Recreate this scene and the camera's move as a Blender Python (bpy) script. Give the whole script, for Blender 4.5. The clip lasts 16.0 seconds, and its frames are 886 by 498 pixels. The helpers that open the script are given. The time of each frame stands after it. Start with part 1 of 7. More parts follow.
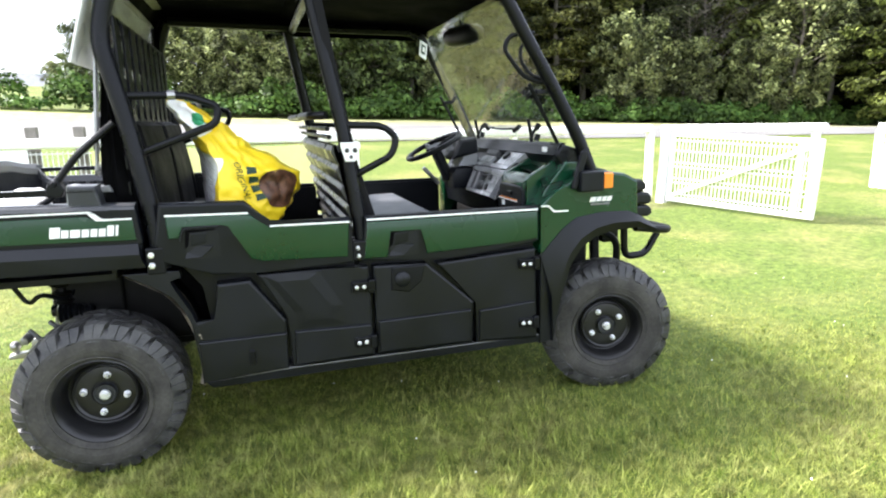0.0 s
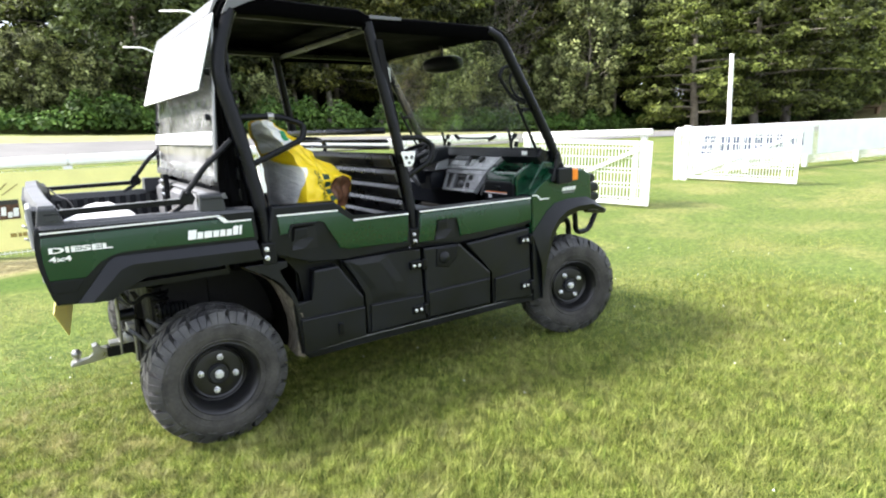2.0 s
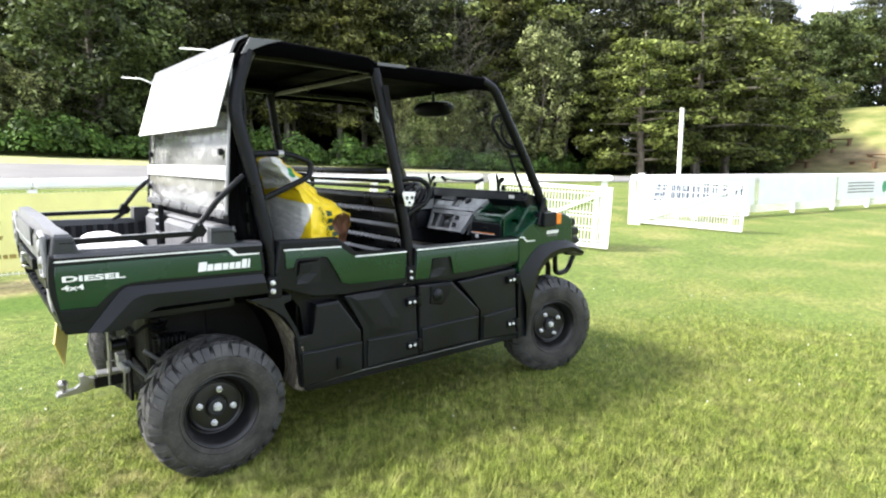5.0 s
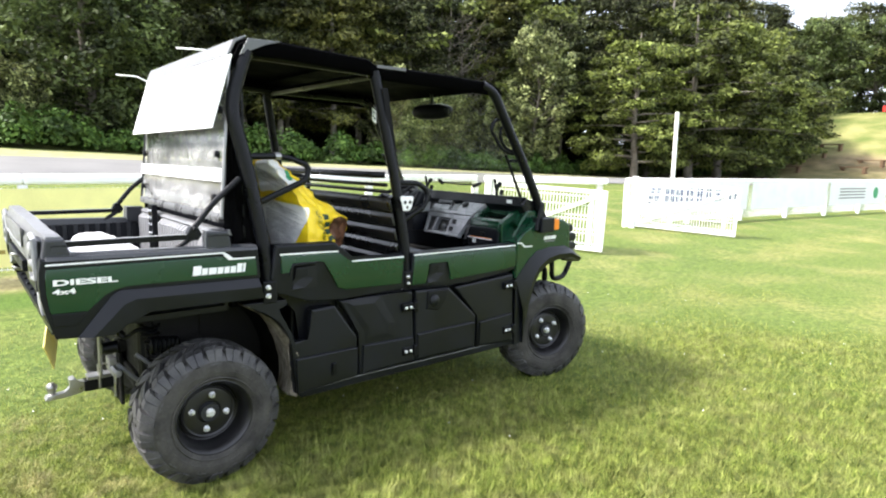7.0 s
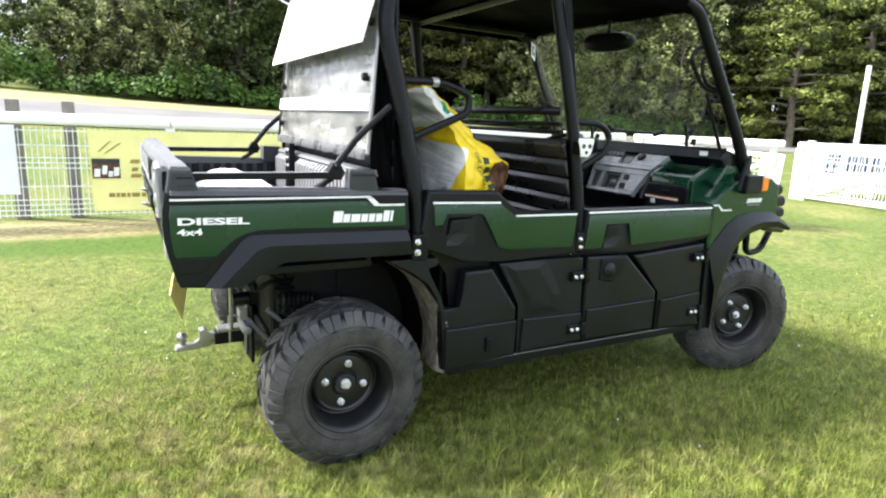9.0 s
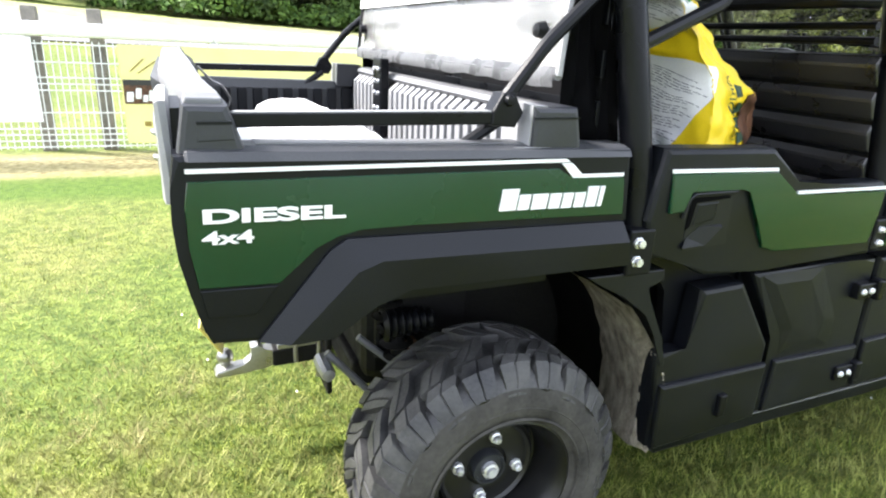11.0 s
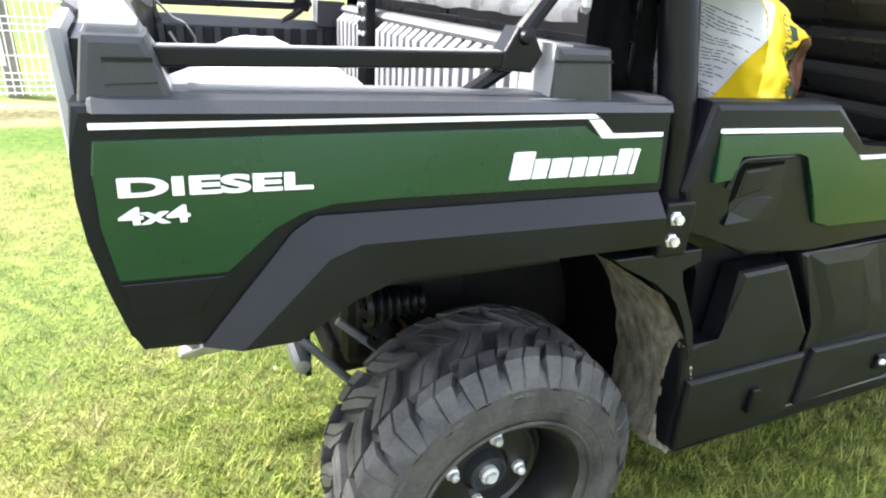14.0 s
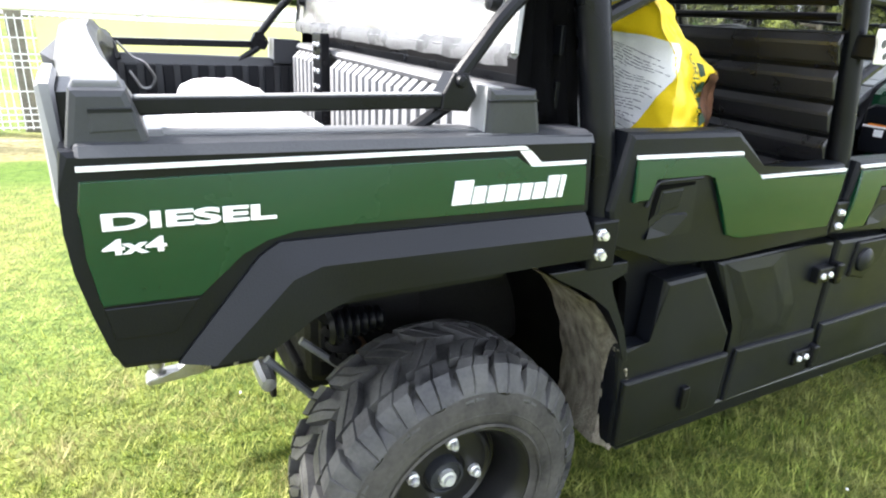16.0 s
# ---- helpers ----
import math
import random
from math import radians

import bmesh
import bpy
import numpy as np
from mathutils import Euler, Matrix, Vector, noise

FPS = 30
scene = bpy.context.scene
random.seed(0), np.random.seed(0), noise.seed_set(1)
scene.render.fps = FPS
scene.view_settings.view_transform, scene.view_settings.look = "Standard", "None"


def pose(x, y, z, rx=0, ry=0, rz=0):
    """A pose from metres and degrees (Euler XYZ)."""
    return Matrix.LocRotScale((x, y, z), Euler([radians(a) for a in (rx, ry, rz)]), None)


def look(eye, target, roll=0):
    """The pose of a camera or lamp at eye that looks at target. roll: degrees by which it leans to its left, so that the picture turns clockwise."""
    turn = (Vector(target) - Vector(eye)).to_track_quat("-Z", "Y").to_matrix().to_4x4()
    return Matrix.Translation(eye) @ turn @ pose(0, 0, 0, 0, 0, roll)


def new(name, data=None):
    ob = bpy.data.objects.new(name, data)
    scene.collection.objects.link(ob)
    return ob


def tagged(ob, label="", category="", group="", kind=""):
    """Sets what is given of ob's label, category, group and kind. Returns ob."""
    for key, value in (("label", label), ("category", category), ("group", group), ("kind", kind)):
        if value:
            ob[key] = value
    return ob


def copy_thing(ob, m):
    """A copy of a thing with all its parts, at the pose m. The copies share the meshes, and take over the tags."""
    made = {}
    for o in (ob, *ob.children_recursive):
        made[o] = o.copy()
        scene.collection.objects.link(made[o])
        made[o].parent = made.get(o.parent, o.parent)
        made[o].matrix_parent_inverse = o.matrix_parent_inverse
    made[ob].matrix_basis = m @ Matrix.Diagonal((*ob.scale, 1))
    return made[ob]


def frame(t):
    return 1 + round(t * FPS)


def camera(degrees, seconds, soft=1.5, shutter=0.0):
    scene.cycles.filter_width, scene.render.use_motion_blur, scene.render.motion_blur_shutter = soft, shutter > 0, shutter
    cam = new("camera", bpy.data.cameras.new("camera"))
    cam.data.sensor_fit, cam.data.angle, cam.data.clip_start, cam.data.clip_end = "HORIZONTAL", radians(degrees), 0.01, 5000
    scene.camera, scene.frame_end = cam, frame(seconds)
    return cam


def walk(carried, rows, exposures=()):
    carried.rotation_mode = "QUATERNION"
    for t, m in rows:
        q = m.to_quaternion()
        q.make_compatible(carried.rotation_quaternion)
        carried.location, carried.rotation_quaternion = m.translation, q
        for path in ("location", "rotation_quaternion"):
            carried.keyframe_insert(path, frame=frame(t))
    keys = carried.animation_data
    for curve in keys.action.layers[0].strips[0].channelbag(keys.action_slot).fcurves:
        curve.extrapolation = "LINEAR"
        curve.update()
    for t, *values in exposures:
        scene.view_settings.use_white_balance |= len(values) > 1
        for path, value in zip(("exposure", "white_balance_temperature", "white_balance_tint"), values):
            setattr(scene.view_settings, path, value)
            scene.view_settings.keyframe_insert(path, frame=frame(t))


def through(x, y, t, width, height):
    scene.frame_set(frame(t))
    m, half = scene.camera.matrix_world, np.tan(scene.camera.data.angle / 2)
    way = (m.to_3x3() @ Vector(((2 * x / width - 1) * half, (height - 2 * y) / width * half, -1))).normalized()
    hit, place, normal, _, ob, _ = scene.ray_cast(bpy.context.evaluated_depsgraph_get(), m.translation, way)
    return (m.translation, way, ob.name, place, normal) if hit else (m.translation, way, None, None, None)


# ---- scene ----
cam = camera(72.0, 16.0, soft=2.1)
PATH = [
    (0, (0.667, -2.558, 1.395), (1.233, -0.685, 0.981), -1.3),
    (0.5, (0.341, -2.675, 1.378), (1.068, -0.834, 1.09), 1.2),
    (1, (-0.027, -2.712, 1.41), (0.86, -0.952, 1.068), -1.2),
    (1.5, (-0.353, -2.76, 1.416), (0.658, -1.078, 1.031), 0.6),
    (2, (-0.604, -2.801, 1.44), (0.479, -1.167, 1.042), -2.4),
    (2.5, (-0.772, -2.751, 1.459), (0.479, -1.233, 1.1), -1.5),
    (3, (-0.836, -2.732, 1.474), (0.407, -1.199, 1.146), -0.5),
    (3.5, (-0.867, -2.749, 1.477), (0.381, -1.215, 1.184), 0.7),
    (4, (-0.88, -2.749, 1.481), (0.349, -1.195, 1.207), -0.1),
    (6.5, (-0.866, -2.721, 1.475), (0.371, -1.179, 1.173), 0.7),
    (7, (-0.874, -2.699, 1.512), (0.374, -1.163, 1.222), 1.0),
    (7.5, (-0.886, -2.68, 1.525), (0.315, -1.1, 1.27), -0.2),
    (8, (-0.877, -2.623, 1.475), (0.261, -1.0, 1.209), 1.3),
    (8.5, (-0.768, -2.397, 1.407), (0.236, -0.702, 1.062), 0.9),
    (9, (-0.737, -2.103, 1.373), (0.178, -0.374, 0.957), 2.1),
    (9.5, (-0.752, -1.775, 1.342), (0.17, -0.068, 0.854), 0.1),
    (10, (-0.706, -1.432, 1.343), (0.124, 0.299, 0.782), 2.7),
    (10.2, (-0.691, -1.312, 1.333), (0.102, 0.432, 0.756), 3.1),
    (12.3, (-0.523, -0.772, 1.26), (0.239, 0.913, 0.5), 2.4),
    (12.5, (-0.524, -0.763, 1.255), (0.238, 0.917, 0.481), 2.3),
    (13, (-0.529, -0.758, 1.251), (0.238, 0.909, 0.455), 2.5),
    (13.5, (-0.531, -0.764, 1.251), (0.228, 0.904, 0.449), 2.8),
    (14, (-0.53, -0.764, 1.252), (0.244, 0.903, 0.464), 3.5),
    (14.5, (-0.532, -0.771, 1.255), (0.251, 0.892, 0.465), 3.2),
    (15, (-0.533, -0.785, 1.261), (0.244, 0.883, 0.478), 1.7),
    (15.5, (-0.537, -0.804, 1.265), (0.238, 0.869, 0.491), 1.8),
    (16, (-0.559, -0.868, 1.289), (0.336, 0.773, 0.58), 3.0),
]
walk(cam, [(t, look(eye, target, roll)) for t, eye, target, roll in PATH],
     exposures=[(0, 1.60), (1, 1.58), (1.5, 1.36), (2.5, 1.19), (3.5, 1.21), (8.5, 1.23), (10, 1.41), (12.5, 1.88), (15.5, 1.91), (16, 1.88)])

# ---- world, sun, exposure ----
SUN_EL, SUN_AZ = 47.0, -65.0     # degrees; the sun stands beyond the vehicle and towards its tail (azimuth from +y, clockwise)
wd = bpy.data.worlds.new("sky")
scene.world = wd
wd.use_nodes = True
wn = wd.node_tree
bgn = wn.nodes["Background"]
skyt = wn.nodes.new("ShaderNodeTexSky")
skyt.sky_type = "NISHITA"
skyt.sun_disc = False
skyt.sun_elevation, skyt.sun_rotation = radians(SUN_EL), radians(SUN_AZ)
skyt.air_density, skyt.dust_density, skyt.ozone_density = 1.0, 3.5, 1.0
whiten = wn.nodes.new("ShaderNodeMix")
whiten.data_type = "RGBA"
whiten.inputs[0].default_value = 0.5
whiten.inputs[7].default_value = (12.3, 13.0, 14.9, 1)   # thin high cloud over the blue
wn.links.new(skyt.outputs[0], whiten.inputs[6])
wn.links.new(whiten.outputs[2], bgn.inputs[0])
bgn.inputs[1].default_value = 0.112
sl = bpy.data.lights.new("sun", "SUN")
sl.energy, sl.angle, sl.color = 4.75, radians(8), (1, 0.955, 0.935)
so = new("sun", sl)
az, el = radians(SUN_AZ), radians(SUN_EL)
sdir = Vector((math.sin(az) * math.cos(el), math.cos(az) * math.cos(el), math.sin(el)))
so.matrix_world = look(sdir * 50, (0, 0, 0))


# ---- materials ----
def material(name, base, rough=0.5, metal=0.0, var=0.25, scale=8.0, fine=90.0, bump=0.15, other=None, coat=0.0, spec=0.5, rvar=0.12, obj=0.0, dist=0.004):
    """A procedural surface: two noises vary colour and gloss, a finer one gives relief."""
    m = bpy.data.materials.new(name)
    m.use_nodes = True
    n, l = m.node_tree.nodes, m.node_tree.links
    b = n["Principled BSDF"]
    tc = n.new("ShaderNodeTexCoord")
    n1, n2 = n.new("ShaderNodeTexNoise"), n.new("ShaderNodeTexNoise")
    n1.inputs["Scale"].default_value, n2.inputs["Scale"].default_value = scale, fine
    n1.inputs["Detail"].default_value, n2.inputs["Detail"].default_value = 6, 3
    l.new(tc.outputs["Object"], n1.inputs["Vector"]), l.new(tc.outputs["Object"], n2.inputs["Vector"])
    add = n.new("ShaderNodeMath")
    add.operation = "MULTIPLY_ADD"
    add.inputs[1].default_value = 0.35
    l.new(n2.outputs[0], add.inputs[0]), l.new(n1.outputs[0], add.inputs[2])
    ramp = n.new("ShaderNodeValToRGB")
    hi = other or tuple(min(1, c * (1 + var)) for c in base)
    lo = base if other else tuple(c * (1 - var) for c in base)
    ramp.color_ramp.elements[0].position, ramp.color_ramp.elements[1].position = 0.45, 0.9
    ramp.color_ramp.elements[0].color, ramp.color_ramp.elements[1].color = (*lo, 1), (*hi, 1)
    l.new(add.outputs[0], ramp.inputs[0])
    col = ramp.outputs[0]
    if obj:
        oi = n.new("ShaderNodeObjectInfo")
        hsv = n.new("ShaderNodeHueSaturation")
        mr = n.new("ShaderNodeMapRange")
        mr.inputs[3].default_value, mr.inputs[4].default_value = 1 - obj, 1 + obj
        l.new(oi.outputs["Random"], mr.inputs[0]), l.new(mr.outputs[0], hsv.inputs["Value"])
        l.new(col, hsv.inputs["Color"])
        col = hsv.outputs[0]
    l.new(col, b.inputs["Base Color"])
    rr = n.new("ShaderNodeMapRange")
    rr.inputs[1].default_value, rr.inputs[2].default_value = 0.3, 0.7
    rr.inputs[3].default_value, rr.inputs[4].default_value = max(0.02, rough - rvar), min(1, rough + rvar)
    l.new(n1.outputs[0], rr.inputs[0]), l.new(rr.outputs[0], b.inputs["Roughness"])
    b.inputs["Metallic"].default_value = metal
    b.inputs["Coat Weight"].default_value = coat
    b.inputs["Specular IOR Level"].default_value = spec
    if bump:
        bp = n.new("ShaderNodeBump")
        bp.inputs["Strength"].default_value, bp.inputs["Distance"].default_value = bump, dist
        l.new(n2.outputs[0], bp.inputs["Height"]), l.new(bp.outputs[0], b.inputs["Normal"])
    return m


def leaf_material(name, dark, light, through=0.15, tuft=0.0, swing=(0.72, 1.22), straw=None):
    m = bpy.data.materials.new(name)
    m.use_nodes = True
    n, l = m.node_tree.nodes, m.node_tree.links
    b, out = n["Principled BSDF"], n["Material Output"]
    geo, oi = n.new("ShaderNodeNewGeometry"), n.new("ShaderNodeObjectInfo")
    ramp, hsv, mr = n.new("ShaderNodeValToRGB"), n.new("ShaderNodeHueSaturation"), n.new("ShaderNodeMapRange")
    ramp.color_ramp.elements[0].color, ramp.color_ramp.elements[1].color = (*dark, 1), (*light, 1)
    l.new(geo.outputs["Random Per Island"], ramp.inputs[0])
    mr.inputs[3].default_value, mr.inputs[4].default_value = 0.75, 1.25
    l.new(oi.outputs["Random"], mr.inputs[0]), l.new(mr.outputs[0], hsv.inputs["Value"])
    l.new(ramp.outputs[0], hsv.inputs["Color"]), l.new(hsv.outputs[0], b.inputs["Base Color"])
    if tuft:
        tc, nz, mx2 = n.new("ShaderNodeTexCoord"), n.new("ShaderNodeTexNoise"), n.new("ShaderNodeMath")
        nz.inputs["Scale"].default_value, nz.inputs["Detail"].default_value = tuft, 4
        nr = n.new("ShaderNodeMapRange")
        nr.inputs[1].default_value, nr.inputs[2].default_value, nr.inputs[3].default_value, nr.inputs[4].default_value = 0.36, 0.64, *swing
        l.new(tc.outputs["Object"], nz.inputs["Vector"]), l.new(nz.outputs[0], nr.inputs[0])
        mx2.operation = "MULTIPLY"
        l.new(mr.outputs[0], mx2.inputs[0]), l.new(nr.outputs[0], mx2.inputs[1]), l.new(mx2.outputs[0], hsv.inputs["Value"])
    if tuft and straw:
        tp, rp, mq = n.new("ShaderNodeTexNoise"), n.new("ShaderNodeMapRange"), n.new("ShaderNodeMix")
        tp.inputs["Scale"].default_value, tp.inputs["Detail"].default_value = 6.5, 6
        rp.inputs[1].default_value, rp.inputs[2].default_value, rp.inputs[4].default_value = 0.44, 0.66, 0.9
        mq.data_type = "RGBA"
        mq.inputs[7].default_value = (*straw, 1)
        sp, wx, mw = n.new("ShaderNodeSeparateXYZ"), n.new("ShaderNodeMapRange"), n.new("ShaderNodeMath")      # the straw thins out towards the vehicle's nose
        wx.inputs[1].default_value, wx.inputs[2].default_value, wx.inputs[3].default_value, wx.inputs[4].default_value = -0.7, 0.3, 1.0, 0.35
        mw.operation = "MULTIPLY"
        l.new(tc.outputs["Object"], sp.inputs[0]), l.new(sp.outputs[0], wx.inputs[0])
        l.new(tc.outputs["Object"], tp.inputs["Vector"]), l.new(tp.outputs[0], rp.inputs[0]), l.new(rp.outputs[0], mw.inputs[0]), l.new(wx.outputs[0], mw.inputs[1]), l.new(mw.outputs[0], mq.inputs[0])
        l.new(ramp.outputs[0], mq.inputs[6]), l.new(mq.outputs[2], hsv.inputs["Color"])
    b.inputs["Roughness"].default_value = 0.55
    b.inputs["Specular IOR Level"].default_value = 0.18
    tr, mx = n.new("ShaderNodeBsdfTranslucent"), n.new("ShaderNodeMixShader")
    l.new(hsv.outputs[0], tr.inputs[0])
    mx.inputs[0].default_value = through
    l.new(b.outputs[0], mx.inputs[1]), l.new(tr.outputs[0], mx.inputs[2]), l.new(mx.outputs[0], out.inputs[0])
    return m


def glass_material(name, tint, rough, clear, ior=1.5, streak=False):
    """Thin clear sheet: mostly see-through, a share of gloss by the angle, a white haze that scatters."""
    m = bpy.data.materials.new(name)
    m.use_nodes = True
    n, l = m.node_tree.nodes, m.node_tree.links
    out = n["Material Output"]
    n.remove(n["Principled BSDF"])
    tr, gl, df = n.new("ShaderNodeBsdfTransparent"), n.new("ShaderNodeBsdfGlossy"), n.new("ShaderNodeBsdfDiffuse")
    tr.inputs[0].default_value = (*tint, 1)
    gl.inputs["Roughness"].default_value = rough
    df.inputs[0].default_value = (0.75, 0.76, 0.74, 1)
    lw, pw, fr = n.new("ShaderNodeLayerWeight"), n.new("ShaderNodeMath"), n.new("ShaderNodeMath")
    m1, m2 = n.new("ShaderNodeMixShader"), n.new("ShaderNodeMixShader")
    f0 = ((ior - 1) / (ior + 1)) ** 2
    pw.operation, fr.operation = "POWER", "MULTIPLY_ADD"
    pw.inputs[1].default_value, fr.inputs[1].default_value, fr.inputs[2].default_value = 5, 1 - f0, f0
    lw.inputs["Blend"].default_value = 0.5
    l.new(lw.outputs["Facing"], pw.inputs[0]), l.new(pw.outputs[0], fr.inputs[0])
    nz, rp = n.new("ShaderNodeTexNoise"), n.new("ShaderNodeMapRange")
    nz.inputs["Scale"].default_value, nz.inputs["Detail"].default_value = 5, 8
    rp.inputs[1].default_value, rp.inputs[2].default_value = 0.35, 0.75
    rp.inputs[3].default_value, rp.inputs[4].default_value = (1 - clear) * 0.5, (1 - clear) * 1.6
    tc = n.new("ShaderNodeTexCoord")
    if streak:                                             # wiped and scuffed sideways
        mp = n.new("ShaderNodeMapping")
        mp.inputs["Scale"].default_value = (1.4, 0.9, 3.4)
        l.new(tc.outputs["Object"], mp.inputs[0]), l.new(mp.outputs[0], nz.inputs["Vector"])
        rp.inputs[1].default_value, rp.inputs[2].default_value = 0.38, 0.70
        rp.inputs[3].default_value, rp.inputs[4].default_value = (1 - clear) * 0.45, (1 - clear) * 1.35
    else:
        l.new(tc.outputs["Object"], nz.inputs["Vector"])
    l.new(nz.outputs[0], rp.inputs[0])
    l.new(rp.outputs[0], m1.inputs[0]), l.new(tr.outputs[0], m1.inputs[1]), l.new(df.outputs[0], m1.inputs[2])
    l.new(fr.outputs[0], m2.inputs[0]), l.new(m1.outputs[0], m2.inputs[1]), l.new(gl.outputs[0], m2.inputs[2])
    l.new(m2.outputs[0], out.inputs[0])
    return m


def ground_material():
    m = bpy.data.materials.new("mown_grass")
    m.use_nodes = True
    n, l = m.node_tree.nodes, m.node_tree.links
    b = n["Principled BSDF"]
    tc = n.new("ShaderNodeTexCoord")

    def noise_at(s, d=5):
        q = n.new("ShaderNodeTexNoise")
        q.inputs["Scale"].default_value, q.inputs["Detail"].default_value = s, d
        l.new(tc.outputs["Object"], q.inputs["Vector"])
        return q.outputs[0]

    def ramp_of(src, *stops):
        r = n.new("ShaderNodeValToRGB")
        e = r.color_ramp.elements
        while len(e) < len(stops):
            e.new(0.5)
        for k, (p, c) in enumerate(stops):
            e[k].position, e[k].color = p, (*c, 1)
        l.new(src, r.inputs[0])
        return r.outputs[0]

    def mixed(kind, f, a, c):
        x = n.new("ShaderNodeMix")
        x.data_type, x.blend_type = "RGBA", kind
        if isinstance(f, float):
            x.inputs[0].default_value = f
        else:
            l.new(f, x.inputs[0])
        l.new(a, x.inputs[6]), l.new(c, x.inputs[7])
        return x.outputs[2]
    green = ramp_of(noise_at(38, 6), (0.30, (0.058, 0.100, 0.016)), (0.72, (0.195, 0.240, 0.057)))
    straw = ramp_of(noise_at(55, 5), (0.30, (0.165, 0.165, 0.050)), (0.75, (0.45, 0.39, 0.175)))
    patch = ramp_of(noise_at(0.9, 8), (0.46, (0, 0, 0)), (0.78, (0.80, 0.80, 0.80)))
    col = mixed("MIX", patch, green, straw)
    broad = ramp_of(noise_at(0.12, 3), (0.35, (0.80, 0.84, 0.76)), (0.7, (1.04, 0.99, 0.93)))
    col = mixed("MULTIPLY", 1.0, col, broad)
    tufts = ramp_of(noise_at(14.0, 5), (0.36, (0.66, 0.70, 0.62)), (0.66, (1.25, 1.22, 1.16)))
    col = mixed("MULTIPLY", 1.0, col, tufts)
    sx = n.new("ShaderNodeSeparateXYZ")
    l.new(tc.outputs["Object"], sx.inputs[0])

    def band(lo, hi, x_end):
        """A strip along the fence between two depths, ragged, that fades out beyond x_end."""
        wob = n.new("ShaderNodeMath")
        wob.operation = "MULTIPLY_ADD"
        wob.inputs[1].default_value = 0.5
        l.new(noise_at(1.3, 4), wob.inputs[0]), l.new(sx.outputs[1], wob.inputs[2])
        out = None
        for src, e0, e1 in ((wob.outputs[0], lo - 0.12 + 0.25, lo + 0.12 + 0.25), (wob.outputs[0], hi + 0.15 + 0.25, hi - 0.15 + 0.25), (sx.outputs[0], x_end + 1.5, x_end)):
            r = n.new("ShaderNodeMapRange")
            r.inputs[1].default_value, r.inputs[2].default_value = e0, e1
            l.new(src, r.inputs[0])
            if out is None:
                out = r.outputs[0]
            else:
                q = n.new("ShaderNodeMath")
                q.operation = "MULTIPLY"
                l.new(out, q.inputs[0]), l.new(r.outputs[0], q.inputs[1])
                out = q.outputs[0]
        return out
    far = n.new("ShaderNodeMapRange")
    far.inputs[1].default_value, far.inputs[2].default_value = 56, 76       # the hill's dry, trodden slope
    l.new(sx.outputs[0], far.inputs[0])
    rich = ramp_of(noise_at(30, 5), (0.30, (0.045, 0.085, 0.010)), (0.72, (0.100, 0.160, 0.022)))
    pale = ramp_of(noise_at(20, 5), (0.30, (0.20, 0.17, 0.075)), (0.72, (0.46, 0.40, 0.20)))
    col = mixed("MIX", band(3.75, 4.35, 3.0), col, rich)
    col = mixed("MIX", band(4.45, 5.15, 5.0), col, pale)
    col = mixed("MIX", band(25.2, 31.5, 62.0), col, ramp_of(noise_at(2.5, 6), (0.30, (0.20, 0.20, 0.085)), (0.72, (0.40, 0.38, 0.20))))      # dry verge beyond the track
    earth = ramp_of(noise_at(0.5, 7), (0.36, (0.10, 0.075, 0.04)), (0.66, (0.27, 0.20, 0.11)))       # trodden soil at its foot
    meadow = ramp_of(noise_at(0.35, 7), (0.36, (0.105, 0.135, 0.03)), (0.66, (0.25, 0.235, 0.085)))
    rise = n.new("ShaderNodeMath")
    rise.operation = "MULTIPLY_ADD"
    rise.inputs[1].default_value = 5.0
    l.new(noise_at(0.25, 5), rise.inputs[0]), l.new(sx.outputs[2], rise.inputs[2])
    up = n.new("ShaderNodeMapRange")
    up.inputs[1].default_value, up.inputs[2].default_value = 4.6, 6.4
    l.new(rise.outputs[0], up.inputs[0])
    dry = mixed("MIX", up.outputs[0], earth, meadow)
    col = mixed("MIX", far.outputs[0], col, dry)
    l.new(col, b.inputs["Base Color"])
    b.inputs["Roughness"].default_value = 0.85
    b.inputs["Specular IOR Level"].default_value = 0.25
    bp = n.new("ShaderNodeBump")
    bp.inputs["Strength"].default_value, bp.inputs["Distance"].default_value = 0.9, 0.02
    l.new(noise_at(70, 4), bp.inputs["Height"]), l.new(bp.outputs[0], b.inputs["Normal"])
    return m


M_GRASS = ground_material()
M_BLADE = leaf_material("grass_blade", (0.072, 0.134, 0.012), (0.455, 0.495, 0.125), 0.38, 17.0, (0.52, 1.42), (0.48, 0.43, 0.20))
M_BLACK = material("black_plastic", (0.0034, 0.0043, 0.0066), 0.38, 0, 0.3, 5, 260, 0.12, spec=0.24)
M_BLACKLOW = material("grained_black_plastic", (0.0034, 0.0043, 0.0066), 0.40, 0, 0.3, 4, 340, 0.18, spec=0.30)
M_ROOF = material("matt_black_roof_plastic", (0.0022, 0.0022, 0.0026), 0.7, 0, 0.3, 4, 200, 0.15, spec=0.025)
M_TUBE = material("black_powder_coat", (0.0042, 0.0047, 0.0062), 0.34, 0, 0.3, 7, 200, 0.08, spec=0.19)
M_GREEN = material("dark_green_paint", (0.0026, 0.033, 0.0142), 0.24, 0, 0.12, 2, 60, 0.02, coat=0.3, spec=0.4)
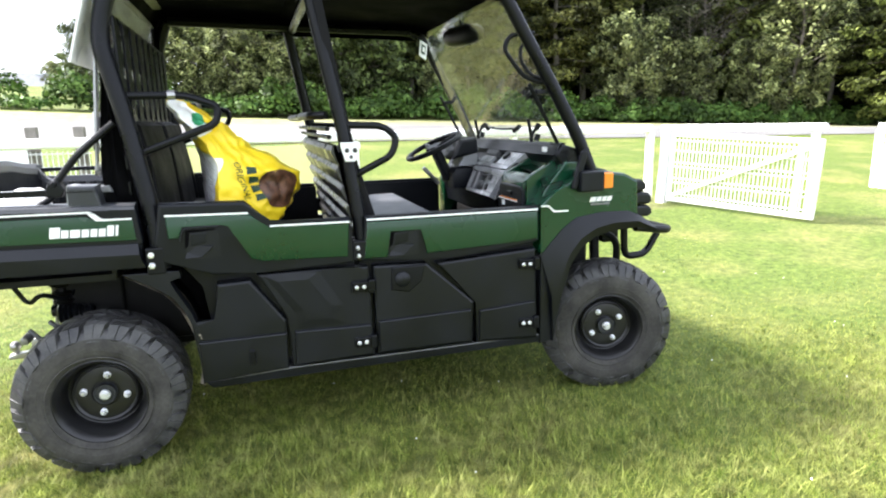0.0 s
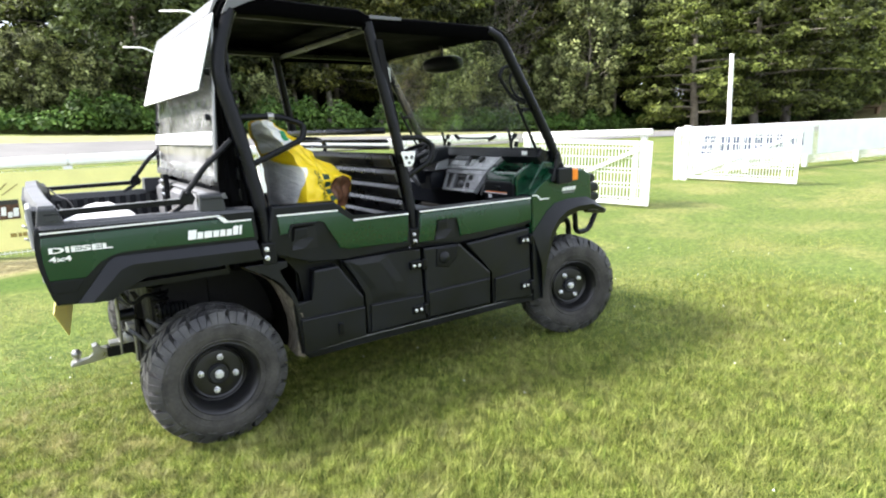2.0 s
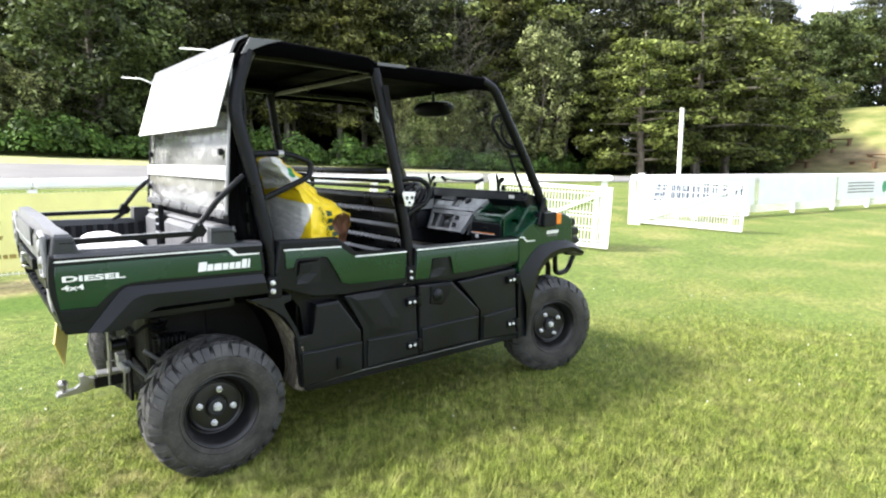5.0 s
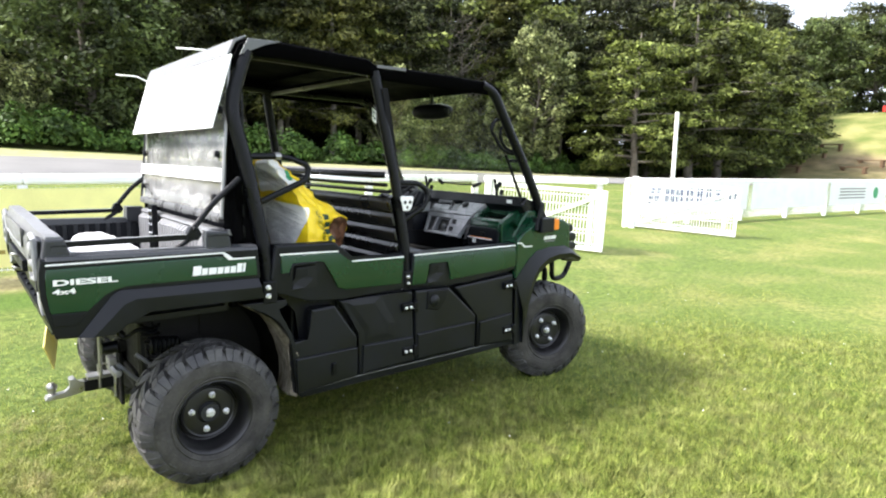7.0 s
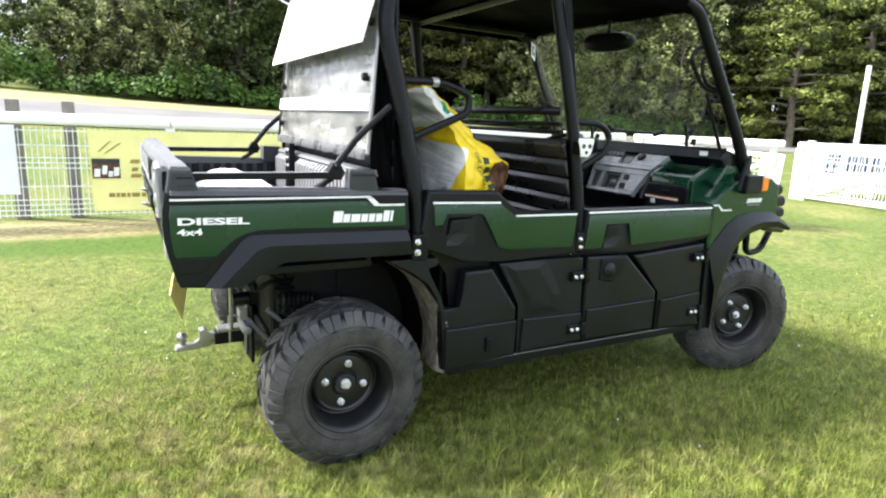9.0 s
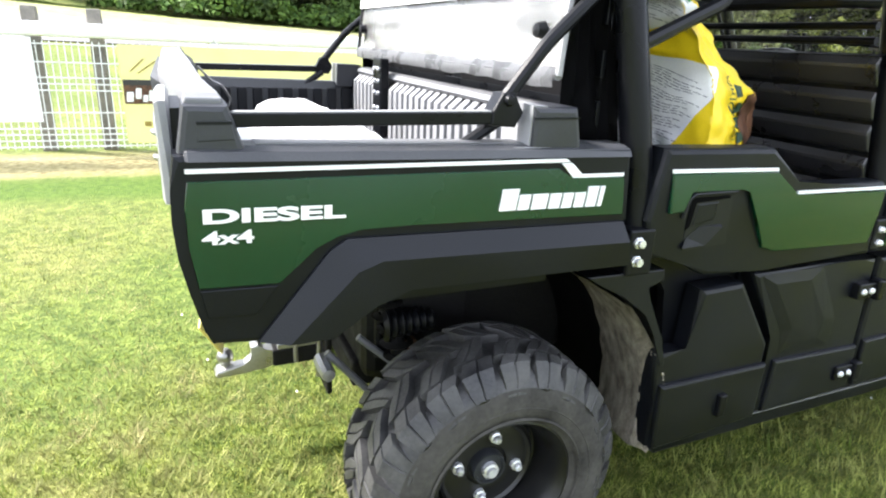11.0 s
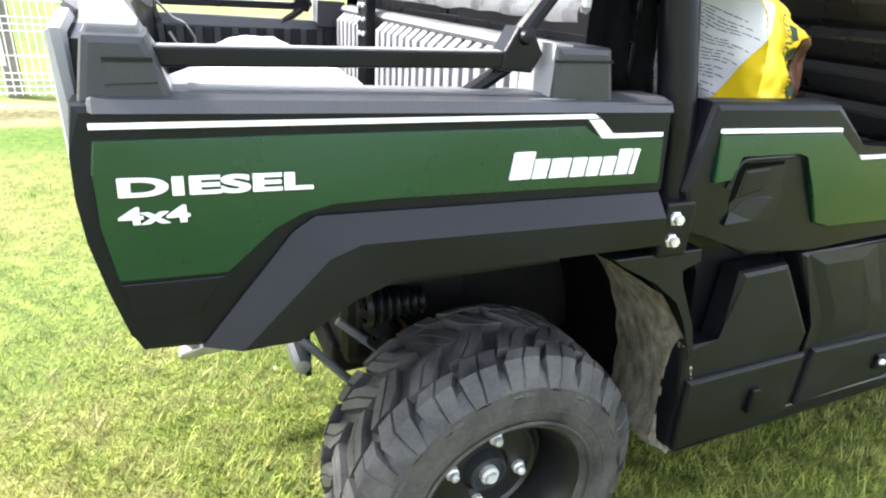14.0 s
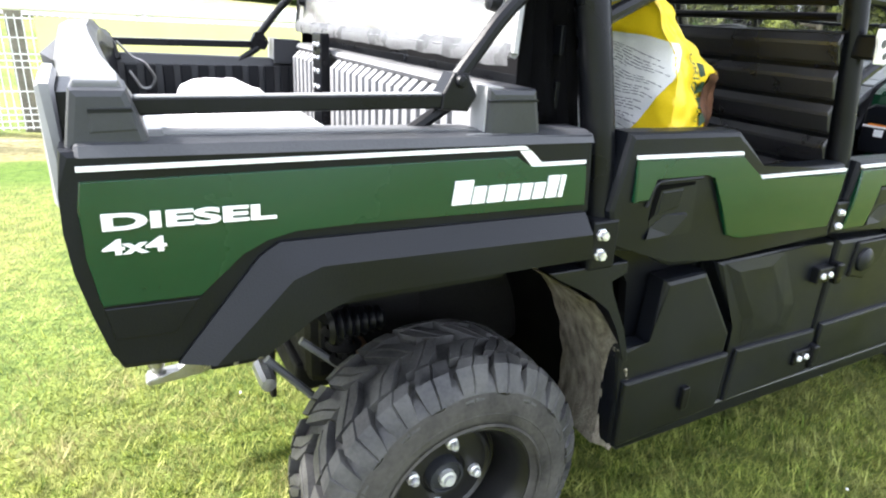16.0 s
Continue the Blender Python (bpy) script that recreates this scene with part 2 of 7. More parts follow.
M_WHITE = material("white_decal", (0.82, 0.83, 0.82), 0.4, 0, 0.04, 5, 80, 0.0)
M_BOARD = material("white_plastic_sheet", (0.85, 0.86, 0.86), 0.35, 0, 0.04, 3, 40, 0.05)
M_RUBBER = material("tyre_rubber", (0.0115, 0.012, 0.014), 0.55, 0, 0.4, 14, 130, 0.40, other=(0.072, 0.071, 0.069))
M_DUSTR = material("dusty_sidewall_rubber", (0.022, 0.0215, 0.020), 0.85, 0, 0.35, 9, 90, 0.4, other=(0.075, 0.072, 0.064), spec=0.2)
M_RIM = material("black_wheel_steel", (0.007, 0.007, 0.0075), 0.4, 0.0, 0.3, 10, 120, 0.1)
M_STEEL = material("zinc_steel", (0.36, 0.36, 0.35), 0.38, 0.9, 0.2, 18, 150, 0.1)
M_CHROME = material("bright_zinc_bolt", (0.72, 0.73, 0.75), 0.3, 0.55, 0.15, 30, 150, 0.05)
M_ALU = material("worn_grey_metal", (0.30, 0.30, 0.30), 0.42, 0.7, 0.3, 9, 140, 0.12)
M_GREY = material("pale_grey_plastic", (0.15, 0.153, 0.157), 0.45, 0, 0.15, 6, 160, 0.1)
M_GREYD = material("glossy_grey_plastic", (0.25, 0.255, 0.262), 0.24, 0, 0.15, 6, 160, 0.06, coat=0.4)
M_GREYK = material("charcoal_plastic", (0.026, 0.028, 0.033), 0.42, 0, 0.15, 6, 160, 0.1, spec=0.4)
# Base lifted so that the rail's colour carries some sky reflection.
M_RAIL = material("lifted_charcoal_plastic", (0.034, 0.036, 0.040), 0.42, 0, 0.25, 5, 220, 0.15, spec=0.5)
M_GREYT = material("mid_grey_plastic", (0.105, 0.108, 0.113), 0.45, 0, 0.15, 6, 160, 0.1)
M_MUD = material("dried_mud_on_plastic", (0.13, 0.115, 0.09), 0.95, 0, 0.4, 26, 170, 1.0, other=(0.50, 0.45, 0.36), dist=0.010)
M_CRUST = material("mud_crumbs", (0.060, 0.052, 0.042), 0.95, 0, 0.5, 60, 200, 0.8, other=(0.30, 0.27, 0.21))
for nd in [q for q in M_MUD.node_tree.nodes if q.type == "TEX_NOISE"]:      # streaked down the sheet
    mp = M_MUD.node_tree.nodes.new("ShaderNodeMapping")
    mp.inputs["Scale"].default_value = (1.6, 1.6, 0.62)
    M_MUD.node_tree.links.new(nd.inputs["Vector"].links[0].from_socket, mp.inputs[0])
    M_MUD.node_tree.links.new(mp.outputs[0], nd.inputs["Vector"])
M_SEAT = material("dark_grey_vinyl", (0.0055, 0.0055, 0.0062), 0.6, 0, 0.2, 6, 180, 0.2, spec=0.12)
M_SEATL = material("light_grey_vinyl", (0.11, 0.115, 0.125), 0.5, 0, 0.15, 6, 180, 0.15)
M_CLOTH = material("black_cloth", (0.0035, 0.0035, 0.0042), 0.85, 0, 0.3, 9, 300, 0.3, spec=0.1)
M_CHASSIS = material("greasy_black_steel", (0.0045, 0.0044, 0.0042), 0.65, 0.0, 0.4, 16, 90, 0.4, spec=0.2)
M_ORANGE = material("amber_lens", (0.85, 0.25, 0.03), 0.2, 0, 0.1, 8, 60, 0.05)
M_YPLATE = material("yellow_reflective_plate", (0.92, 0.76, 0.24), 0.45, 0, 0.1, 12, 80, 0.05)
M_BAGY = material("yellow_woven_sack", (0.83, 0.60, 0.015), 0.42, 0, 0.1, 7, 240, 0.2)
M_BAGW = material("white_woven_sack", (0.80, 0.80, 0.78), 0.40, 0, 0.10, 7, 240, 0.2)
M_BROWN = material("brown_print", (0.022, 0.009, 0.005), 0.45, 0, 0.5, 30, 90, 0.0, other=(0.16, 0.07, 0.035))
M_INKG = material("dark_green_print", (0.012, 0.038, 0.016), 0.5, 0, 0.1, 9, 60, 0.0)
M_INK = material("black_print", (0.03, 0.03, 0.03), 0.5, 0, 0.1, 9, 60, 0.0)
M_PRINTG = material("grey_print", (0.16, 0.16, 0.17), 0.5, 0, 0.1, 9, 60, 0.0)
M_LIMEG = material("green_print", (0.03, 0.30, 0.12), 0.5, 0, 0.1, 9, 60, 0.0)
M_PAINTW = material("white_fence_paint", (0.87, 0.87, 0.865), 0.45, 0, 0.06, 4, 60, 0.1)
M_WOODG = material("weathered_grey_post", (0.16, 0.15, 0.13), 0.8, 0, 0.35, 7, 60, 0.4)
M_WOOD = material("brown_bench_wood", (0.14, 0.085, 0.045), 0.8, 0, 0.3, 7, 60, 0.3)
M_BANNER = material("yellow_vinyl_banner", (0.82, 0.77, 0.32), 0.5, 0, 0.1, 3, 60, 0.1)
M_OCHRE = material("ochre_print", (0.30, 0.22, 0.05), 0.5, 0, 0.2, 6, 60, 0.0)
M_BANNERW = material("white_vinyl_banner", (0.80, 0.81, 0.82), 0.45, 0, 0.06, 3, 60, 0.1)
M_BLUE = material("navy_print", (0.04, 0.07, 0.18), 0.5, 0, 0.2, 6, 60, 0.0)
M_WIRE = material("white_coated_wire", (0.78, 0.80, 0.80), 0.4, 0, 0.08, 6, 80, 0.0)
M_ROAD = material("pale_gravel_track", (0.115, 0.113, 0.108), 0.9, 0, 0.2, 0.5, 14, 0.3, other=(0.185, 0.18, 0.17))
M_BARK = material("tree_bark", (0.09, 0.075, 0.06), 0.9, 0, 0.4, 3, 24, 0.6, other=(0.2, 0.18, 0.15), dist=0.03)
M_LEAF = [leaf_material("leaf_oak", (0.016, 0.025, 0.005), (0.195, 0.230, 0.060), 0.30, 0.5, (0.30, 1.8)),
          leaf_material("leaf_round", (0.014, 0.025, 0.007), (0.165, 0.215, 0.070), 0.25, 0.5, (0.30, 1.7)),
          leaf_material("leaf_beech", (0.005, 0.009, 0.004), (0.100, 0.115, 0.042), 0.2, 0.5, (0.25, 1.7)),
          leaf_material("leaf_laurel", (0.014, 0.024, 0.006), (0.300, 0.330, 0.140), 0.25, 0.7, (0.25, 1.8))]
M_PINE = leaf_material("needles", (0.010, 0.015, 0.004), (0.170, 0.175, 0.048), 0.28, 0.4, (0.25, 1.8))
# Near-black leaves: the wood's inner shade is put into their colour.
M_DEEP = leaf_material("leaf_shade_painted", (0.003, 0.005, 0.002), (0.011, 0.014, 0.005), 0.0, 0.4, (0.3, 1.6))
M_FERN = leaf_material("undergrowth_leaf", (0.022, 0.055, 0.010), (0.10, 0.165, 0.035), 0.2, 0.9, (0.5, 1.6))
M_GLASS = glass_material("windscreen_glass", (0.93, 0.95, 0.88), 0.03, 0.952)
# Haze joins real scuffs with sky reflection put in as diffuse white.
M_POLY = glass_material("scratched_polycarbonate", (0.93, 0.94, 0.95), 0.07, 0.66, 1.5, True)
M_RIB = material("glossy_black_enamel", (0.020, 0.020, 0.021), 0.30, 0.0, 0.3, 6, 120, 0.06, spec=0.6)
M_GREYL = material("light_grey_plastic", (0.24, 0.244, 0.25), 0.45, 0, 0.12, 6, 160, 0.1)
M_FILM = material("crumpled_clear_film", (0.20, 0.205, 0.21), 0.3, 0, 0.35, 14, 120, 0.2)
M_HOUSE = material("white_render", (0.72, 0.72, 0.70), 0.8, 0, 0.06, 1, 30, 0.1)
M_SLATE = material("grey_slate", (0.17, 0.18, 0.19), 0.7, 0, 0.2, 2, 20, 0.2)
M_PANE = material("dark_window_pane", (0.03, 0.035, 0.04), 0.1, 0, 0.1, 2, 20, 0.0)
M_REDP = material("red_paint", (0.55, 0.04, 0.03), 0.35, 0, 0.1, 3, 30, 0.0)


# ---- building helpers ----
WIDTH = 1.625    # of the vehicle's body; its near side lies at y = 0

def link(name, bm, mat, parent=None, label="", smooth=False, angle=35):
    me = bpy.data.meshes.new(name)
    bmesh.ops.recalc_face_normals(bm, faces=bm.faces)
    if smooth:
        for f in bm.faces:
            f.smooth = True
        lim = radians(angle)
        for e in bm.edges:
            e.smooth = len(e.link_faces) == 2 and e.calc_face_angle(0) < lim
    bm.to_mesh(me)
    bm.free()
    me.materials.append(mat)
    ob = new(name, me)
    if parent:
        ob.parent = parent
        ob.matrix_parent_inverse = root_inverse(parent)
    if label:
        tagged(ob, label)
    return ob


def root_inverse(ob):
    return Matrix() if ob.parent else Matrix.Translation(-ob.location)


def part(name, bm, mat, parent, label="", smooth=False, angle=35):
    return link(name, bm, mat, parent, label, smooth, angle)


def thing(name, at, label, category, group=""):
    e = new(name)
    e.empty_display_size = 0.2
    e.location = at
    return tagged(e, label, category, group)


def box(bm, x0, x1, y0, y1, z0, z1, bev=0.0, m=None):
    r = bmesh.ops.create_cube(bm, size=1)
    vs = r["verts"]
    for v in vs:
        v.co = Vector(((x0 + x1) / 2 + v.co.x * (x1 - x0), (y0 + y1) / 2 + v.co.y * (y1 - y0), (z0 + z1) / 2 + v.co.z * (z1 - z0)))
        if m:
            v.co = m @ v.co
    if bev:
        es = list({e for v in vs for e in v.link_edges})
        bmesh.ops.bevel(bm, geom=es, offset=bev, segments=2, affect="EDGES", profile=0.5)
    return vs


def boxed(*a, **k):
    bm = bmesh.new()
    box(bm, *a, **k)
    return bm


def prism(bm, poly, y0, y1, bev=0.0, axis="y", seg=2):
    """A polygon of (x, z) pushed from y0 (the outside) to y1; for axis x the polygon is (y, z), for axis z (x, y)."""
    put = {"y": lambda a, b, c: (a, c, b), "x": lambda a, b, c: (c, a, b), "z": lambda a, b, c: (a, b, c)}[axis]
    front = [bm.verts.new(put(a, b, y0)) for a, b in poly]
    back = [bm.verts.new(put(a, b, y1)) for a, b in poly]
    f = bm.faces.new(front)
    bm.faces.new(back[::-1])
    k = len(poly)
    for i in range(k):
        bm.faces.new((front[i], front[(i + 1) % k], back[(i + 1) % k], back[i]))
    if bev:
        bmesh.ops.bevel(bm, geom=list(f.edges), offset=bev, segments=seg, affect="EDGES", profile=0.5)
    return bm


def prismed(*a, **k):
    return prism(bmesh.new(), *a, **k)


def rounded(pts, r, n=5):
    """A polyline with its inner corners rounded off."""
    pts = [Vector(p) for p in pts]
    out = [pts[0]]
    for a, b, c in zip(pts, pts[1:], pts[2:]):
        d1, d2 = (a - b), (c - b)
        k = min(r, d1.length * 0.45, d2.length * 0.45)
        p, q = b + d1.normalized() * k, b + d2.normalized() * k
        for i in range(n + 1):
            t = i / n
            out.append(p * (1 - t) ** 2 + b * 2 * t * (1 - t) + q * t * t)
    return out + [pts[-1]]


def tube(bm, pts, r, seg=10, bend=0.06, closed=False, cap=True):
    pts = rounded(pts, bend) if bend and not closed else [Vector(p) for p in pts]
    rings = []
    k = len(pts)
    prev = None
    for i, p in enumerate(pts):
        a = pts[(i - 1) % k] if closed or i else p
        b = pts[(i + 1) % k] if closed or i < k - 1 else p
        d = (b - a).normalized()
        if prev is None:
            u = d.orthogonal().normalized()
        else:
            u = (prev - d * prev.dot(d)).normalized()
        prev = u
        w = d.cross(u)
        rings.append([bm.verts.new(p + (u * math.cos(t) + w * math.sin(t)) * r) for t in (2 * math.pi * j / seg for j in range(seg))])
    for i in range(k if closed else k - 1):
        a, b = rings[i], rings[(i + 1) % k]
        for j in range(seg):
            bm.faces.new((a[j], a[(j + 1) % seg], b[(j + 1) % seg], b[j]))
    if cap and not closed:
        bm.faces.new(rings[0][::-1]), bm.faces.new(rings[-1])
    return bm


def tubed(*a, **k):
    return tube(bmesh.new(), *a, **k)


def lathe(bm, profile, centre, seg=40, axis="y", close=False):
    """Revolves (radius, offset along the axis) round the axis through centre."""
    cx, cy, cz = centre
    rings = []
    for r, o in profile:
        ring = []
        for j in range(seg):
            a = 2 * math.pi * j / seg
            c, s = r * math.cos(a), r * math.sin(a)
            ring.append(bm.verts.new({"y": (cx + c, cy + o, cz + s), "z": (cx + c, cy + s, cz + o), "x": (cx + o, cy + c, cz + s)}[axis]))
        rings.append(ring)
    pairs = list(zip(rings, rings[1:])) + ([(rings[-1], rings[0])] if close else [])
    for a, b in pairs:
        for j in range(seg):
            bm.faces.new((a[j], a[(j + 1) % seg], b[(j + 1) % seg], b[j]))
    return bm


def lathed(*a, **k):
    return lathe(bmesh.new(), *a, **k)


def loft(bm, rows, close=False, cap=False):
    """A skin between rows of points, each of the same count."""
    vs = [[bm.verts.new(p) for p in r] for r in rows]
    k = len(vs[0])
    for a, b in zip(vs, vs[1:]):
        for j in range(k if close else k - 1):
            bm.faces.new((a[j], a[(j + 1) % k], b[(j + 1) % k], b[j]))
    if cap:
        bm.faces.new(vs[0][::-1]), bm.faces.new(vs[-1])
    return bm


def flip(bm):
    """To the other side of the vehicle."""
    for v in bm.verts:
        v.co.y = WIDTH - v.co.y
    return bm


def lettering(text, size, m, depth=0.0015, stretch=1.0, bold=0.0):
    cu = bpy.data.curves.new("t", "FONT")
    cu.body, cu.size, cu.extrude, cu.offset = text, size, depth, bold
    o = bpy.data.objects.new("t", cu)
    scene.collection.objects.link(o)
    dg = bpy.context.evaluated_depsgraph_get()
    me = bpy.data.meshes.new_from_object(o.evaluated_get(dg))
    bpy.data.objects.remove(o)
    bm = bmesh.new()
    bm.from_mesh(me)
    for v in bm.verts:
        v.co.x *= stretch
        v.co = m @ v.co
    return bm


def bulge(bm, z0, z1, amp, front):
    """Swells the outer face of a panel that looks to -y between two heights."""
    zc, hz = (z0 + z1) / 2, (z1 - z0) / 2
    for k in range(1, 8):
        z = z0 + (z1 - z0) * k / 8
        bmesh.ops.bisect_plane(bm, geom=bm.verts[:] + bm.edges[:] + bm.faces[:], plane_co=(0, 0, z), plane_no=(0, 0, 1))
    for v in bm.verts:
        if v.co.y < front:
            v.co.y -= amp * max(0.0, 1 - ((v.co.z - zc) / hz) ** 2)
    return bm


SIDE = Matrix.Rotation(radians(90), 4, "X")     # writing on a face that looks to -y


def from_arrays(name, co, faces_n, loops, mat):
    """A mesh out of numpy arrays: corners, and faces that all have faces_n corners."""
    me = bpy.data.meshes.new(name)
    nf = len(loops) // faces_n
    me.vertices.add(len(co))
    me.vertices.foreach_set("co", np.asarray(co, np.float32).ravel())
    me.loops.add(len(loops))
    me.loops.foreach_set("vertex_index", np.asarray(loops, np.int32))
    me.polygons.add(nf)
    me.polygons.foreach_set("loop_start", np.arange(0, nf * faces_n, faces_n, dtype=np.int32))
    me.update(calc_edges=True)
    me.materials.append(mat)
    return me


# ---- ground ----
def lift(x, y):
    """The lawn's height: level under the vehicle, rising gently beyond it, with a grassy hill far off."""
    x, y = np.asarray(x, float), np.asarray(y, float)
    k = np.clip(0.057 - np.where(x < 0, 0.0018, 0.0011) * x, 0.008, 0.10)
    run = np.minimum(np.maximum(0, y - 1.5), 75 - 32 * np.clip((-x - 9) / 14, 0, 1))
    h = run * k
    d = np.hypot((x - 135) / 62, (y - 28) / 42)
    t = np.clip((1.16 - d) / 0.56, 0, 1)
    return h + 8.6 * t * t * (3 - 2 * t)


def ground_sheet():
    def steps(lo, hi):
        near = np.linspace(lo, hi, 150)
        far = np.geomspace(1, 700, 34)
        return np.concatenate([(lo - far)[::-1], near, hi + far])
    xs, ys = steps(-20, 90), steps(-8, 75)
    gx, gy = np.meshgrid(xs, ys)
    co = np.stack([gx, gy, lift(gx, gy)], -1).reshape(-1, 3)
    nx, ny = len(xs), len(ys)
    i = (np.arange(ny - 1)[:, None] * nx + np.arange(nx - 1)[None, :]).ravel()
    loops = np.stack([i, i + 1, i + nx + 1, i + nx], -1).ravel()
    me = from_arrays("ground", co, 4, loops, M_GRASS)
    me.polygons.foreach_set("use_smooth", np.ones(len(me.polygons), bool))
    tagged(new("ground", me), "mown lawn of short grass with pale straw patches", "lawn", kind="structure")


ground_sheet()


def strip(name, y0, y1, x0, x1, mat, label, up=0.03):
    xs = np.linspace(x0, x1, 90)
    ys = np.linspace(y0, y1, 6)
    gx, gy = np.meshgrid(xs, ys)
    wob = np.sin(gx * 0.11) * 0.5 + np.sin(gx * 0.31) * 0.2
    gy = gy + wob
    co = np.stack([gx, gy, lift(gx, gy) + up], -1).reshape(-1, 3)
    nx, ny = len(xs), len(ys)
    i = (np.arange(ny - 1)[:, None] * nx + np.arange(nx - 1)[None, :]).ravel()
    me = from_arrays(name, co, 4, np.stack([i, i + 1, i + nx + 1, i + nx], -1).ravel(), mat)
    return tagged(new(name, me), label, "track", kind="structure")


strip("road", 16.0, 25.5, -120, 62, M_ROAD, "pale gravel track beyond the white fence")


# ---- the utility vehicle: nose to +x, near flank at y = 0 ----
car = thing("utility_vehicle", (1.17, WIDTH / 2, 0), "dark green and black four-seat diesel utility vehicle parked on the lawn", "utility vehicle")
RX, FX, AXLE = 0.0, 2.355, 0.325


STEER = 14.0     # degrees that the front wheels are turned


def wheel(cx, side, width, face, nuts, turn, dish, spin):
    """Black steel wheel with its lugged tyre. face: the sidewall's y on the near side."""
    w = width
    g = 1.0 if cx < 1 else 1.035
    R, AXLE = 0.325 * g, 0.325 * g - (0.003 if cx < 1 else 0.004)
    def fl(b):
        """To its side, and for the front axle steered a little."""
        if side:
            flip(b)
        if cx > 1:
            yc = face + w / 2
            bmesh.ops.rotate(b, verts=b.verts[:], cent=(cx, WIDTH - yc if side else yc, 0), matrix=Matrix.Rotation(radians(-STEER), 3, "Z"))
        return b
    q = dish
    rim_prof = [(0.0, q + 0.056), (0.05, q + 0.056), (0.055, q + 0.050), (0.095, q + 0.048), (0.112, q + 0.052), (0.120, q + 0.046), (0.127, q + 0.050), (0.132, q + 0.066), (0.140, q + 0.062), (0.150, 0.046), (0.157, 0.030), (0.164, 0.018), (0.172, 0.010), (0.178, 0.012), (0.178, 0.03), (0.16, 0.06), (0.16, w - 0.03)]
    rim = part("wheel", fl(lathed([(r, face + o) for r, o in rim_prof], (cx, 0, AXLE), 48)), M_RIM, car, "black pressed-steel wheel", True, 30)
    sh = 0.035
    prof = [(0.172, 0.016), (0.184, 0.004), (0.207, -0.006), (0.235, -0.008), (0.268, 0.0), (0.288, 0.016), (0.298, sh), (0.305, w * 0.3), (0.308, w * 0.5),
            (0.305, w * 0.7), (0.298, w - sh), (0.288, w - 0.016), (0.268, w), (0.235, w + 0.008), (0.20, w + 0.006), (0.165, w - 0.02)]
    bm = lathed([(r, face + o) for r, o in prof], (cx, 0, AXLE), 72)
    for v in bm.verts:
        rr = math.hypot(v.co.x - cx, v.co.z - AXLE)
        f = 1 + (g - 1) * min(1, max(0, (rr - 0.17) / 0.08))
        v.co.x, v.co.z = cx + (v.co.x - cx) * f, AXLE + (v.co.z - AXLE) * f
    for r0, h in ((0.193, 0.004), (0.222, 0.003)):       # raised rings on the sidewall
        lathe(bm, [(r0 - 0.004, face - 0.0055), (r0, face - 0.0055 - h), (r0 + 0.004, face - 0.0055)], (cx, 0, AXLE), 72)
    n = 22
    hws = (0.022, 0.028, 0.032, 0.029, 0.022)
    for i in range(n):                                     # broad angled lugs, narrow grooves between, wrapped over the shoulder
        for s in (0, 1):
            a0 = 2 * math.pi * (i + 0.5 * s) / n + turn
            wide = i % 2 == 0
            shoulder = [((0.268 if wide else 0.255) * g, -0.0035, 0.02, 0.026, 0.004, 0.008), (0.290 * g, 0.008, 0.01, 0.033, 0.008, 0.010), (0.318 * g, 0.030, 0.0, 0.0365, 0.022, 0.010), (R, w * (0.24 if wide else 0.19), -0.05, 0.034, 0.022, 0.0)]
            inner = [(R, w * (0.27 if wide else 0.22), 0.035, 0.024, 0.020, 0.0), (R + 0.002, w * 0.38, -0.05, 0.028, 0.020, 0.0), (R + 0.002, w * (0.54 if wide else 0.46), -0.14, 0.019, 0.020, 0.0)]
            for line in (shoulder, inner):
                rows = []
                for r, o, da, hw, deep, inw in line:
                    base = r - deep
                    oo, ob = (o, o + inw) if not s else (w - o, w - o - inw)
                    ring = []
                    for rr, yy, d in ((base, ob, -hw - 0.003), (r, oo, -hw), (r + 0.0008, oo, -0.003), (r - 0.005, oo, 0.0), (r + 0.0008, oo, 0.003), (r, oo, hw), (base, ob, hw + 0.003)):
                        t = a0 + da + d / 0.31
                        ring.append((cx + rr * math.cos(t), face + yy, AXLE + rr * math.sin(t)))
                    rows.append(ring)
                if side:
                    loft(bm, rows, True, True)
                else:
                    part("tread_lug", fl(loft(bmesh.new(), rows, True, True)), M_RUBBER, rim, "", True, 28)
    ty = part("tyre", fl(bm), M_RUBBER, rim, "worn lugged all-terrain tyre with dusty sidewalls", True, 28)
    ty.data.materials.append(M_DUSTR)
    for p in ty.data.polygons:                             # dust clings to the sidewall
        if math.hypot(p.center.x - cx, p.center.z - AXLE) < 0.272 * g:
            p.material_index = 1
    bm = lathed([(0.0, face + q + 0.014), (0.012, face + q + 0.015), (0.014, face + q + 0.022), (0.020, face + q + 0.024), (0.022, face + q + 0.056)], (cx, 0, AXLE), 20)
    part("hub_cap", fl(bm), M_CHROME, rim, "bright steel axle nut", True)
    part("hub_plate", fl(lathed([(0.0, face + q + 0.036), (0.034, face + q + 0.036), (0.036, face + q + 0.031), (0.042, face + q + 0.031), (0.045, face + q + 0.042), (0.045, face + q + 0.060)], (cx, 0, AXLE), 28)), M_GREYK, rim, "", True)
